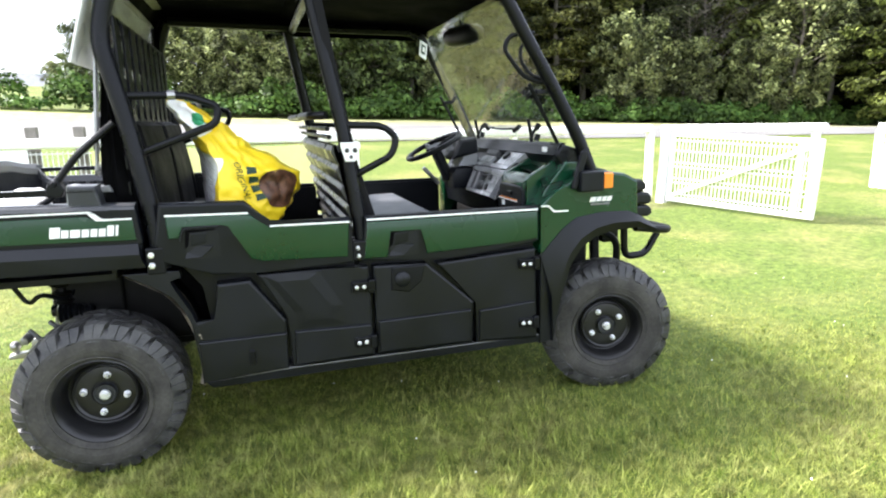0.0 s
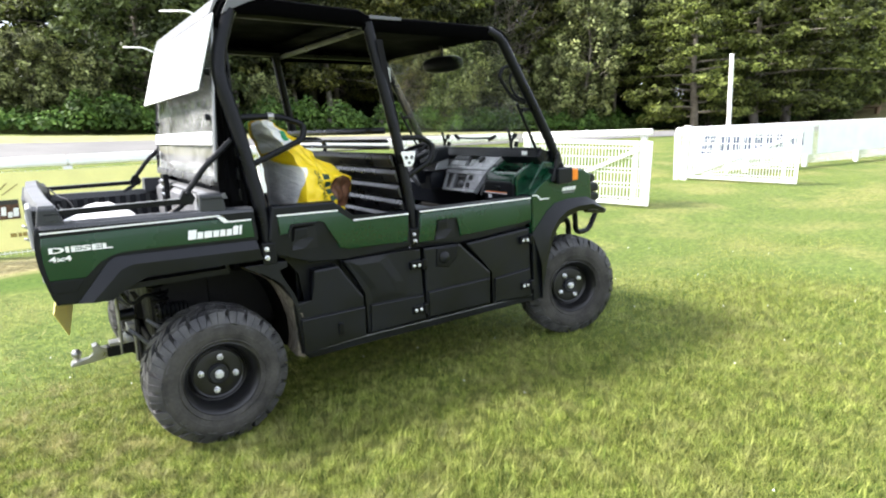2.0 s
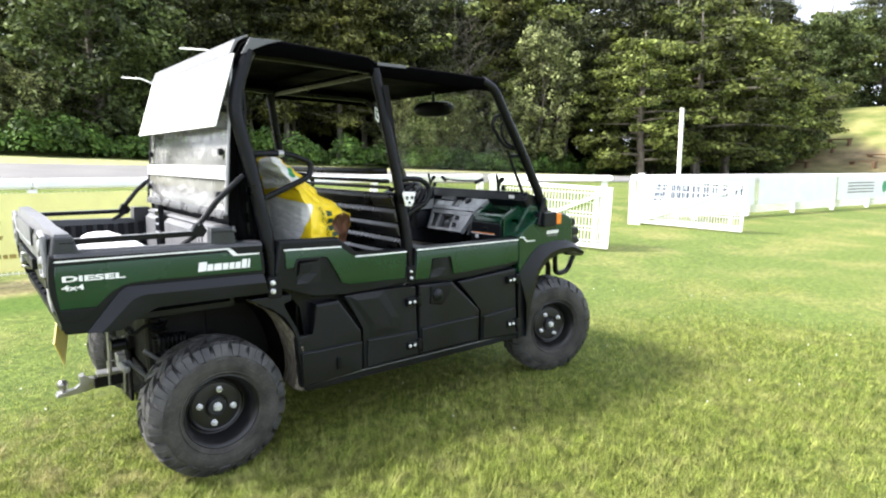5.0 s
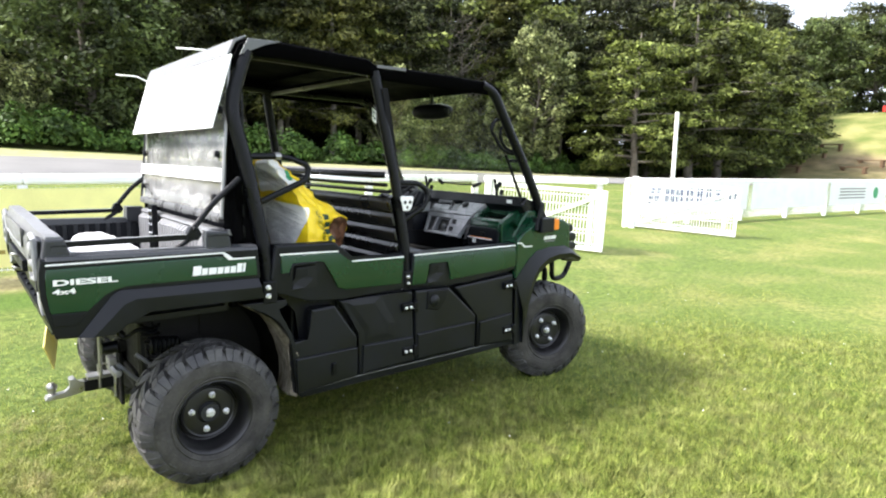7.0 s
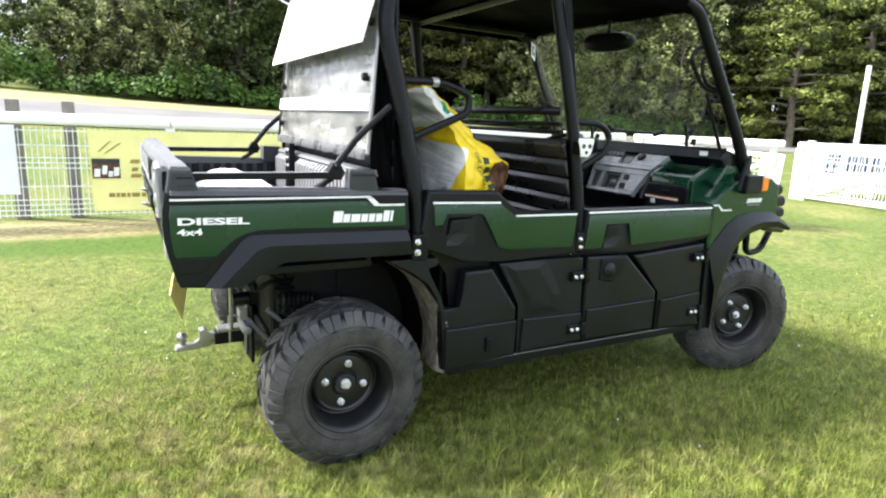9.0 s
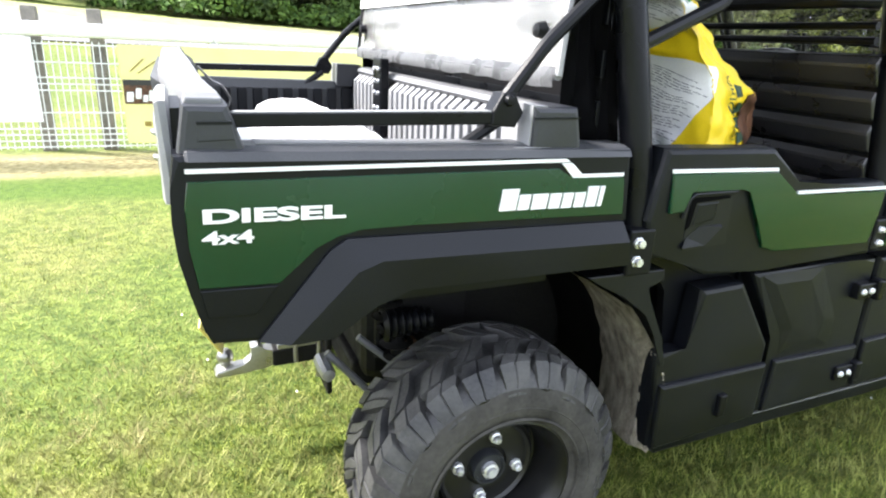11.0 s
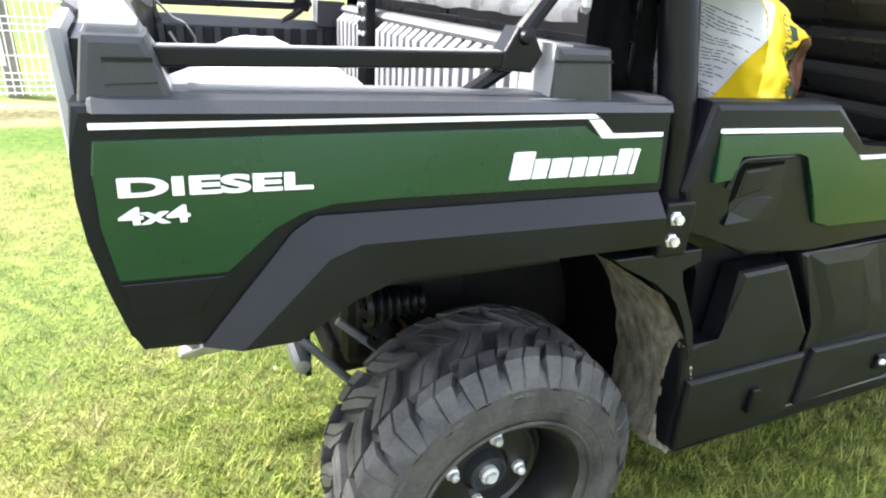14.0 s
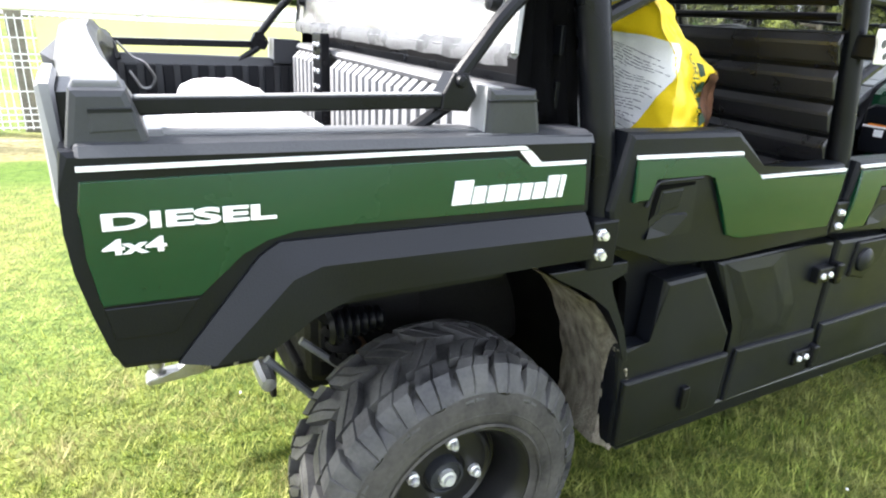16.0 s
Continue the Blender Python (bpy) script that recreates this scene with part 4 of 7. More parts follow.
    part("scoop", fl(prismed([(1.195, 0.668), (1.275, 0.650), (1.335, 0.700), (1.350, 0.770), (1.20, 0.770)], -0.020, -0.008, 0.006)), M_TUBE, lo)
    part("grip_knob", fl(lathed([(0.0, -0.036), (0.024, -0.034), (0.034, -0.026), (0.036, -0.016)], (1.245, 0, 0.714), 18)), M_BLACKLOW, lo, "", True)
    hinge(d, 1.842, 0.731, fl)
    hinge(d, 1.842, 0.445, fl)
    # fixed box behind the rear door, with its ledge and small catch
    bx = part("flank_box", fl(prismed(BOX_SIDE, -0.014, 0.04, 0.012)), M_BLACKLOW, car, "black plastic flank box with a catch")
    part("moulding", fl(prismed([(0.388, 0.532), (0.738, 0.532), (0.733, 0.374), (0.391, 0.354)], -0.027, -0.01, 0.007)), M_BLACKLOW, bx)
    part("catch", fl(boxed(0.580, 0.604, -0.040, -0.014, 0.412, 0.476, 0.004)), M_TUBE, bx)
    part("recess_back", fl(prismed([(0.30, 0.87), (0.66, 0.83), (0.66, 0.56), (0.445, 0.56), (0.42, 0.75), (0.36, 0.83)], 0.050, 0.075)), M_TUBE, car)
    part("arch_shoulder", fl(prismed([(0.140, 0.838), (0.345, 0.835), (0.350, 0.808), (0.303, 0.797), (0.318, 0.765), (0.370, 0.664), (0.396, 0.585), (0.380, 0.585), (0.345, 0.674), (0.314, 0.730), (0.250, 0.780), (0.165, 0.822)], -0.016, 0.05, 0.003)), M_BLACKLOW, car, "black plastic arch shoulder")
    # mud-caked liner ahead of the rear wheel
    rows, inner = [], []
    for z, x in ((0.827, 0.150), (0.800, 0.192), (0.776, 0.232), (0.750, 0.268), (0.720, 0.298), (0.674, 0.330), (0.630, 0.349), (0.589, 0.365), (0.540, 0.379), (0.499, 0.389), (0.450, 0.393), (0.409, 0.394), (0.360, 0.386), (0.335, 0.378)):
        rag = 0.004 * math.sin(z * 61) + 0.003 * math.sin(z * 143)
        w_ = 0.026 * math.sin(math.pi * min(1, max(0, (z - 0.28) / 0.40)))
        rows.append([(x + rag + w_, -0.011, z), (x + 0.002 + w_, 0.006 + rag * 0.5, z), (x - 0.008, 0.034, z), (x - 0.006, 0.09, z), (x - 0.002, 0.15, z), (x + 0.003, 0.20 + rag, z)])
        inner.append([(x + 0.010, 0.18, z), (x + 0.006, 0.30, z - 0.01), (x - 0.005, 0.46, z - 0.03)])
    bm = loft(bmesh.new(), rows)
    bmesh.ops.solidify(bm, geom=bm.faces[:], thickness=0.012)
    wl = part("wheel_arch_liner", fl(bm), M_MUD, car, "wheel arch liner caked with dried mud", True)
    rg, bm = random.Random(41), bmesh.new()                # crumbs of mud along its outer edge
    for k in range(150):
        z = rg.uniform(0.345, 0.62)
        x = float(np.interp(z, (0.335, 0.409, 0.499, 0.589, 0.674, 0.74), (0.378, 0.394, 0.389, 0.365, 0.330, 0.282))) + 0.012
        u = abs(rg.gauss(0, 0.10))
        c = Vector((x - 0.004 - 0.05 * u + 0.020 * math.sin(math.pi * (z - 0.28) / 0.40), -0.013 + 0.10 * u, z))
        q = bmesh.ops.create_icosphere(bm, subdivisions=1, radius=rg.uniform(0.0015, 0.0060))["verts"]
        for v in q:
            v.co = v.co * rg.uniform(0.7, 1.3) + c
    part("mud_crust", fl(bm), M_CRUST, wl, "crumbs of dried mud", False)
    rows = [[(x, y, z + dz) for x, z in ((-0.400, 0.790), (-0.325, 0.838), (-0.258, 0.862), (0.0, 0.860), (0.232, 0.856))] for y, dz in ((0.006, 0.0), (0.10, 0.012), (0.40, 0.0))]
    bm = loft(bmesh.new(), rows)
    bmesh.ops.solidify(bm, geom=bm.faces[:], thickness=0.008)
    part("wheel_well", fl(bm), M_CHASSIS, car, "black underside of the wheel arch")
    bm = loft(bmesh.new(), inner)
    bmesh.ops.solidify(bm, geom=bm.faces[:], thickness=0.012)
    part("inner_liner", fl(bm), M_CLOTH, car, "", True)
    # sill
    part("sill", fl(prismed([(0.392, 0.352), (0.75, 0.366), (1.95, 0.366), (1.965, 0.327), (0.75, 0.325), (0.425, 0.318)], -0.004, 0.12, 0.008)), M_BLACK, car, "black sill strip")
    part("sill_edge", fl(prismed([(0.394, 0.350), (0.75, 0.3645), (1.94, 0.3645), (1.94, 0.3685), (0.75, 0.3685), (0.394, 0.354)], -0.0075, 0.0)), M_GREY, car, "pale scuffed sill edge")
    # nose fender
    bm = prismed([(1.912, 1.000), (1.99, 1.055), (2.12, 1.130), (2.25, 1.142), (2.36, 1.126), (2.43, 1.09), (2.44, 0.92), (2.30, 0.925), (2.13, 0.915), (2.03, 0.855), (1.915, 0.742)], -0.012, 0.12, 0.014)
    nf = part("front_fender", fl(bm), M_GREEN, car, "glossy dark green front fender")
    part("pinstripe", fl(prismed([(1.918, 0.990), (1.950, 0.990), (1.980, 0.962), (2.055, 0.962), (2.055, 0.968), (1.984, 0.970), (1.953, 0.997), (1.918, 0.997)], -0.0155, -0.010)), M_WHITE, nf, "white kinked pinstripe")
    if not side:
        part("model_mark", bar_letters(bmesh.new(), 2.165, 1.000, (0.030, 0.024, 0.020, 0.022), 0.022, (1, 1, 1, 1), 0.006, 0.008, -0.016, -0.010), M_WHITE, nf, "white model name in blocks")
        part("model_mark", bar_letters(bmesh.new(), 2.172, 0.984, (0.10,), 0.008, (1,), 0.006, 0.004, -0.016, -0.010), M_PRINTG, nf)
    Uf = [(1.914, 0.762), (1.955, 0.806), (2.03, 0.884), (2.10, 0.930), (2.23, 0.948), (2.38, 0.945), (2.46, 0.912), (2.528, 0.854)]
    Cf = [(1.962, 0.56), (2.000, 0.635), (2.055, 0.765), (2.11, 0.832), (2.19, 0.877), (2.29, 0.896), (2.42, 0.895), (2.530, 0.850)]
    Lf = [(1.975, 0.335), (2.012, 0.54), (2.067, 0.714), (2.12, 0.785), (2.19, 0.833), (2.29, 0.858), (2.42, 0.862), (2.524, 0.838)]
    bm = loft(bmesh.new(), [[(x, y, z) for x, z in P] for P, y in ((Uf, 0.02), (Uf, -0.016), (Cf, -0.044), (Lf, -0.034), (Lf, 0.12))])
    ff = part("wheel_arch_flare", fl(bm), M_BLACKLOW, car, "matt black plastic front arch flare", True, 30)
    part("lower_panel", fl(prismed([(1.914, 0.760), (1.914, 0.325), (1.978, 0.335), (1.99, 0.54), (1.975, 0.70)], -0.017, 0.10, 0.006)), M_BLACKLOW, ff)
    # front lamp, amber marker on its arm
    for z0, z1, x1 in ((0.905, 0.962, 2.532), (0.966, 1.026, 2.528), (1.030, 1.090, 2.492)):
        part("headlamp_grille", fl(prismed([(2.385, z0), (x1 - 0.02, z0), (x1, z0 + 0.014), (x1 - 0.004, z1 - 0.016), (x1 - 0.026, z1), (2.385, z1)], 0.004, 0.30, 0.012)), M_BLACKLOW, car, "black ribbed headlamp surround")
    mk = part("marker_lamp", fl(boxed(2.095, 2.216, -0.060, 0.03, 1.052, 1.148, 0.008)), M_BLACK, car, "black marker lamp housing")
    part("amber_lens", fl(boxed(2.217, 2.266, -0.058, 0.02, 1.064, 1.138, 0.008)), M_ORANGE, mk, "amber plastic lens")
    # folded wing mirror by the pillar foot
    bm = prismed([(2.060, 1.07), (2.085, 1.065), (2.135, 1.21), (2.128, 1.25), (2.105, 1.235)], -0.040, -0.022, 0.006)
    wm = part("wing_mirror", fl(bm), M_BLACK, car, "black wing mirror")

# bonnet
rows = []
for x, z in ((1.98, 1.13), (2.16, 1.165), (2.36, 1.135), (2.46, 1.085), (2.53, 0.965)):
    rows.append([(x - 0.03, 0.04, z - 0.05), (x, 0.16, z - 0.005), (x, 0.45, z + 0.02), (x, WIDTH / 2, z + 0.028), (x, WIDTH - 0.45, z + 0.02), (x, WIDTH - 0.16, z - 0.005), (x - 0.03, WIDTH - 0.04, z - 0.05)])
bm = loft(bmesh.new(), rows)
bmesh.ops.solidify(bm, geom=bm.faces[:], thickness=0.02)
part("bonnet", bm, M_GREEN, car, "glossy dark green bonnet", True)
part("front_grille", boxed(2.44, 2.54, 0.30, WIDTH - 0.30, 0.72, 0.96, 0.015), M_BLACK, car)
part("front_underbody", boxed(1.95, 2.33, 0.27, WIDTH - 0.27, 0.40, 0.86, 0.02), M_CHASSIS, car)
for y in (0.26, WIDTH - 0.26):
    part("front_stay", tubed([(2.30, y, 0.86), (2.50, y, 0.74), (2.50, y, 0.60)], 0.020, 8, 0.05), M_TUBE, car, "", True)
# bull bar
bm = bmesh.new()
for y in (0.20, WIDTH - 0.20):
    tube(bm, [(2.50, y, 0.84), (2.51, y, 0.66), (2.64, y, 0.665), (2.72, y, 0.80)], 0.019, 10, 0.05)
tube(bm, [(2.50, 0.10, 0.835), (2.75, 0.13, 0.80), (2.75, WIDTH - 0.13, 0.80), (2.50, WIDTH - 0.10, 0.835)], 0.021, 10, 0.08)
part("bull_bar", bm, M_TUBE, car, "black tubular bull bar", True)

# --- roll cage ---
def py(z):
    """The cage leans inwards: the y of its tubes by height."""
    return 0.02 + max(0, z - 0.9) * 0.085


for side in (0, 1):
    fl = flip if side else (lambda b: b)
    P = lambda x, z, dy=0.0: (x, py(z) + dy, z)
    part("rear_pillar", fl(tubed([P(0.284, 0.845), P(0.268, 1.06), P(0.205, 1.45), P(0.150, 1.70), P(0.166, 1.81), P(0.218, 1.955), P(0.235, 1.985)], 0.033, 14, 0.10)), M_TUBE, car, "black tubular rear roof pillar", True)
    part("middle_pillar", fl(tubed([P(1.085, 0.815), P(1.072, 1.02), P(1.03, 1.36), P(0.92, 1.965)], 0.028, 14, 0.1)), M_TUBE, car, "black tubular middle roof pillar", True)
    part("front_pillar", fl(tubed([P(2.245, 1.03), P(2.135, 1.30), P(2.010, 1.535), P(1.890, 1.742), P(1.788, 1.925), P(1.69, 1.962)], 0.030, 14, 0.05)), M_TUBE, car, "black tubular windscreen pillar", True)
    part("roof_rail", fl(tubed([P(0.25, 1.985, 0.05), P(0.95, 1.968, 0.05), P(1.70, 1.955, 0.04)], 0.024, 12, 0.1)), M_TUBE, car, "black tubular roof rail", True)
    for xx, zz in ((0.253, 0.907), (0.253, 0.866)):
        part("pillar_bolt", fl(lathed([(0.0, -0.038), (0.009, -0.0375), (0.0095, -0.034), (0.0095, -0.028), (0.0130, -0.027), (0.0130, -0.010)], (xx, 0, zz), 6)), M_CHROME, car, "bright pillar bolt")
    for xx, zz in ((1.055, 0.872), (1.058, 0.835)):
        part("pillar_bolt", fl(lathed([(0.0, -0.036), (0.006, -0.035), (0.010, -0.028), (0.010, -0.005)], (xx, 0, zz), 6)), M_CHROME, car, "bright pillar bolt")
    part("pillar_foot", fl(boxed(0.232, 0.300, -0.022, 0.03, 0.83, 0.935, 0.006)), M_TUBE, car)
    part("pillar_foot", fl(boxed(1.035, 1.118, -0.022, 0.03, 0.815, 0.90, 0.006)), M_TUBE, car)
    # hip hoops behind each door opening
    part("hip_hoop", fl(tubed([P(0.195, 1.512, 0.02), P(0.42, 1.515, 0.05), P(0.545, 1.47, 0.06), P(0.53, 1.40, 0.06), P(0.225, 1.285, 0.01)], 0.0155, 10, 0.07)), M_TUBE, car, "black tubular hip hoop", True)
    part("hip_hoop", fl(tubed([P(1.01, 1.385, 0.01), P(1.20, 1.378, 0.02), P(1.265, 1.33, 0.02), P(1.24, 1.25, 0.02), P(1.045, 1.16, 0.01)], 0.0155, 10, 0.07)), M_TUBE, car, "black tubular hip hoop", True)
    cl = part("hoop_clamp", fl(tubed([P(0.358, 1.514, 0.041), P(0.386, 1.515, 0.045)], 0.019, 10, 0)), M_STEEL, car, "bright clamp on the hoop")
    bk = part("belt_plate", fl(prismed([(1.022, 1.236), (1.062, 1.234), (1.078, 1.254), (1.076, 1.280), (1.088, 1.292), (1.088, 1.312), (1.006, 1.314), (1.006, 1.294), (1.014, 1.280)], -0.024, -0.016, 0.004)), M_WHITE, car, "white belt anchor plate")
    for hx, hz, hr in ((1.031, 1.281, 0.010), (1.064, 1.281, 0.010), (1.047, 1.254, 0.008)):
        part("plate_hole", fl(lathed([(0, -0.0255), (hr, -0.0255), (hr, -0.020)], (hx, 0, hz), 12)), M_INK, bk)
    part("belt_guide", fl(boxed(1.018, 1.075, -0.016, 0.040, 1.245, 1.300, 0.006)), M_TUBE, car)
    part("belt", fl(prismed([(1.035, 1.29), (1.076, 1.29), (0.975, 1.88), (0.940, 1.88)], 0.062, 0.067)), M_SEAT, car, "dark grey webbing belt")
    # grab handle by the windscreen
    if not side:
        gh = part("grab_handle", tubed([(1.925, 0.095, 1.770), (1.815, 0.12, 1.765), (1.782, 0.12, 1.705), (1.880, 0.12, 1.585), (1.955, 0.112, 1.556), (2.000, 0.085, 1.560)], 0.0105, 10, 0.05), M_TUBE, car, "black grab handle", True)
        part("inner_loop", tubed([(1.900, 0.10, 1.740), (1.868, 0.12, 1.715), (1.866, 0.12, 1.655), (1.914, 0.12, 1.592), (1.965, 0.10, 1.572)], 0.0085, 8, 0.03), M_TUBE, gh, "", True)
    part("quarter_bar", fl(tubed([(1.905, 0.105, 1.550), (1.962, 0.105, 1.445), (2.054, 0.105, 1.275)], 0.0095, 8, 0)), M_TUBE, car, "", True)
    part("bar_clamp", fl(boxed(1.935, 2.030, 0.085, 0.118, 1.500, 1.522, 0.004)), M_TUBE, car)
# cross tubes
part("cross_tube", tubed([(0.95, py(1.95), 1.955), (0.95, WIDTH - py(1.95), 1.955)], 0.022, 10, 0), M_TUBE, car, "", True)
part("head_rail", tubed([(0.965, 0.07, 1.425), (0.905, 0.12, 1.425), (0.905, WIDTH - 0.12, 1.425), (0.965, WIDTH - 0.07, 1.425)], 0.018, 10, 0.04), M_TUBE, car, "black tubular head rail", True)
part("rear_cross_rail", tubed([(0.19, 0.09, 1.42), (0.19, WIDTH - 0.09, 1.42)], 0.014, 8, 0), M_TUBE, car, "", True)

# --- roof ---
RY = 0.085
def roof_panel(name, stations, label):
    """A pressed panel: a low crown, a rounded edge and a side skirt."""
    rows_ = []
    for x, z in stations:
        half_ = [(RY + 0.020, z - 0.078), (RY + 0.004, z - 0.056), (RY + 0.006, z - 0.010), (RY + 0.018, z), (RY + 0.12, z + 0.010), (RY + 0.40, z + 0.015)]
        rows_.append([(x, y, zz) for y, zz in half_] + [(x, WIDTH - y, zz) for y, zz in half_[::-1]])
    b = loft(bmesh.new(), rows_)
    bmesh.ops.solidify(b, geom=b.faces[:], thickness=0.014)
    return part(name, b, M_ROOF, car, label, True, 40)


roof_panel("roof", ((0.165, 1.958), (0.195, 2.018), (0.240, 2.043), (0.40, 2.046), (0.87, 2.024), (0.905, 2.008)), "black moulded plastic rear roof panel")
rf = roof_panel("roof", ((0.885, 2.003), (1.11, 1.998), (1.44, 1.993), (1.735, 1.984), (1.795, 1.966), (1.835, 1.930)), "black moulded plastic front roof panel")
part("worn_edge", boxed(0.925, 1.110, RY + 0.001, RY + 0.004, 1.982, 1.998, 0.001), M_GREYT, rf, "pale strip of the roof edge")
part("roof_corner", prismed([(0.190, 1.962), (0.232, 2.040), (0.395, 2.044), (0.320, 2.022)], RY - 0.004, RY + 0.003, 0.002), M_GREYT, car, "grey facet of the roof's rear corner")
part("roof_rear_lip", prismed([(0.150, 1.955), (0.180, 2.022), (0.232, 2.048), (0.232, 2.056), (0.172, 2.030), (0.140, 1.958)], RY + 0.02, WIDTH - RY - 0.02, 0.003), M_GREY, car, "pale grey rear lip of the roof")
# rear clear screen and the white board tied over it
bm = loft(bmesh.new(), [[(0.155, 0.115, 1.955), (0.155, WIDTH - 0.115, 1.955)], [(0.085, 0.085, 1.235), (0.085, WIDTH - 0.085, 1.235)]])
bmesh.ops.solidify(bm, geom=bm.faces[:], thickness=0.004)
sc = part("rear_screen", bm, M_POLY, car, "scratched clear plastic rear screen")
sc.visible_shadow = False
for y in (0.16, WIDTH - 0.16):
    for z in (1.32, 1.52, 1.72):
        x = 0.085 + (z - 1.235) * 0.0972
        part("screen_knob", lathed([(0, x - 0.026), (0.014, x - 0.024), (0.018, x - 0.006)], (0, y, z), 12, "x"), M_TUBE, sc, "black screen knob", True)
part("screen_edge", tubed([(0.085, 0.085, 1.235), (0.155, 0.112, 1.955)], 0.008, 6, 0), M_ALU, sc, "", True)
part("screen_edge", tubed([(0.085, WIDTH - 0.085, 1.235), (0.155, WIDTH - 0.112, 1.955)], 0.008, 6, 0), M_TUBE, sc, "", True)
part("screen_edge", tubed([(0.085, 0.085, 1.235), (0.085, WIDTH - 0.085, 1.235)], 0.010, 6, 0), M_GREY, sc, "", True)
rows = []
for k in range(61):                                        # loose film bunched along the screen's foot
    y = 0.09 + (WIDTH - 0.18) * k / 60
    w1, w2 = noise.noise(Vector((y * 9, 3, 0))), noise.noise(Vector((y * 23, 7, 0)))
    rows.append([(0.082, y, 1.252 + 0.004 * w2), (0.076 + 0.004 * w2, y, 1.240 + 0.004 * w1), (0.073 + 0.006 * w1, y, 1.226), (0.076 + 0.004 * w2, y, 1.212 + 0.008 * w1)])
bm = loft(bmesh.new(), rows)
bmesh.ops.solidify(bm, geom=bm.faces[:], thickness=0.002)
part("film_edge", bm, M_FILM, sc, "crumpled film bunched under the screen", True, 50)
part("tape_strip", prismed([(0.092, 1.395), (0.098, 1.455), (0.094, 1.455), (0.088, 1.395)], 0.095, WIDTH - 0.095), M_BOARD, sc, "white strip across the screen")
# windscreen
bm = loft(bmesh.new(), [[(1.775, 0.12, 1.94), (1.775, WIDTH - 0.11, 1.94)], [(2.105, 0.10, 1.27), (2.105, WIDTH - 0.10, 1.27)]])
bmesh.ops.solidify(bm, geom=bm.faces[:], thickness=0.005)
ws = part("windscreen", bm, M_GLASS, car, "clear windscreen with a smeared pale haze")
ws.visible_shadow = False
wp = part("wiper", tubed([(2.020, 0.47, 1.343), (1.998, 0.66, 1.338), (1.985, 0.86, 1.348)], 0.006, 8, 0.05), M_TUBE, ws, "thin black wiper arm", True)
for p, q in (((2.012, 0.455, 1.352), (2.014, 0.525, 1.330)), ((1.985, 0.835, 1.338), (1.980, 0.872, 1.364))):
    part("wiper_knob", tubed([p, q], 0.013, 10, 0), M_TUBE, wp, "", True)
part("screen_foot", tubed([(2.07, 0.08, 1.262), (2.07, WIDTH - 0.08, 1.262)], 0.016, 8, 0), M_TUBE, ws, "", True)
for y in (0.275, 1.04):
    bm = tubed([(2.000, y, 1.278), (1.995, y, 1.318), (1.981, y + 0.004, 1.390)], 0.009, 8, 0.02)
    tube(bm, [(1.992, y, 1.290), (2.020, y + 0.01, 1.335), (2.038, y + 0.012, 1.352)], 0.009, 8, 0.02)
    tube(bm, [(2.028, y + 0.012, 1.343), (2.046, y + 0.012, 1.362)], 0.015, 10, 0)
    tube(bm, [(2.010, y - 0.03, 1.285), (2.020, y - 0.03, 1.315)], 0.014, 10, 0)
    part("screen_clamp", bm, M_TUBE, ws, "black screen clamp with a knob", True)
part("white_tag", boxed(2.020, 2.024, 0.150, 0.200, 1.232, 1.256, 0.001, None), M_WHITE, ws, "small white tag at the screen's foot")
bm = bmesh.new()
bmesh.ops.create_icosphere(bm, subdivisions=3, radius=1)
for v in bm.verts:
    q = Vector([math.copysign(abs(w) ** 0.75, w) for w in v.co])
    v.co = Vector((1.805 + q.x * 0.042 - q.y * 0.050, 0.745 + q.y * 0.155, 1.842 + q.z * 0.055))
mi = part("interior_mirror", bm, M_TUBE, car, "wide rounded black interior mirror", True, 70)
part("mirror_stalk", tubed([(1.80, 0.735, 1.87), (1.79, 0.735, 1.96)], 0.012, 8, 0), M_TUBE, mi)
# white card with a dark square, hung inside the far windscreen pillar
CARD = Matrix.Translation((1.770, 1.440, 1.842)) @ Matrix.Rotation(radians(-12), 4, "X") @ Matrix.Rotation(radians(35), 4, "Z") @ Matrix.Rotation(radians(14), 4, "Y")
st_ = part("licence_card", boxed(-0.036, 0.036, -0.002, 0.002, -0.055, 0.055, 0.001, CARD), M_WHITE, ws, "white card with a dark square beside the windscreen")
part("dark_square", boxed(-0.020, 0.020, -0.004, -0.002, -0.030, 0.036, 0.0, CARD), M_INKG, st_)
part("white_square", boxed(-0.010, 0.010, -0.006, -0.004, -0.014, 0.018, 0.0, CARD), M_WHITE, st_)

# --- cabin ---
part("cabin_floor", boxed(0.46, 2.00, 0.06, WIDTH - 0.06, 0.36, 0.385, 0.004), M_BLACK, car)
part("rear_wall", boxed(0.125, 0.165, 0.10, WIDTH - 0.10, 0.80, 1.12, 0.01), M_ROOF, car)
for x0, nm, top_ in ((0.28, "rear_seat", 0.965), (1.10, "front_seat", 0.918)):
    st = part(nm, prismed([(x0, 0.84), (x0 + 0.02, top_ - 0.01), (x0 + 0.44, top_), (x0 + 0.48, top_ - 0.035), (x0 + 0.46, 0.84)], 0.13, WIDTH - 0.13, 0.03), M_SEAT if x0 < 1 else M_SEATL, car, "grey vinyl bench seat cushion")
    part("seat_base", boxed(x0 + (0.15 if x0 < 1 else 0.02), x0 + 0.42, 0.12, WIDTH - 0.12, 0.385, 0.84, 0.01), M_BLACK, car)
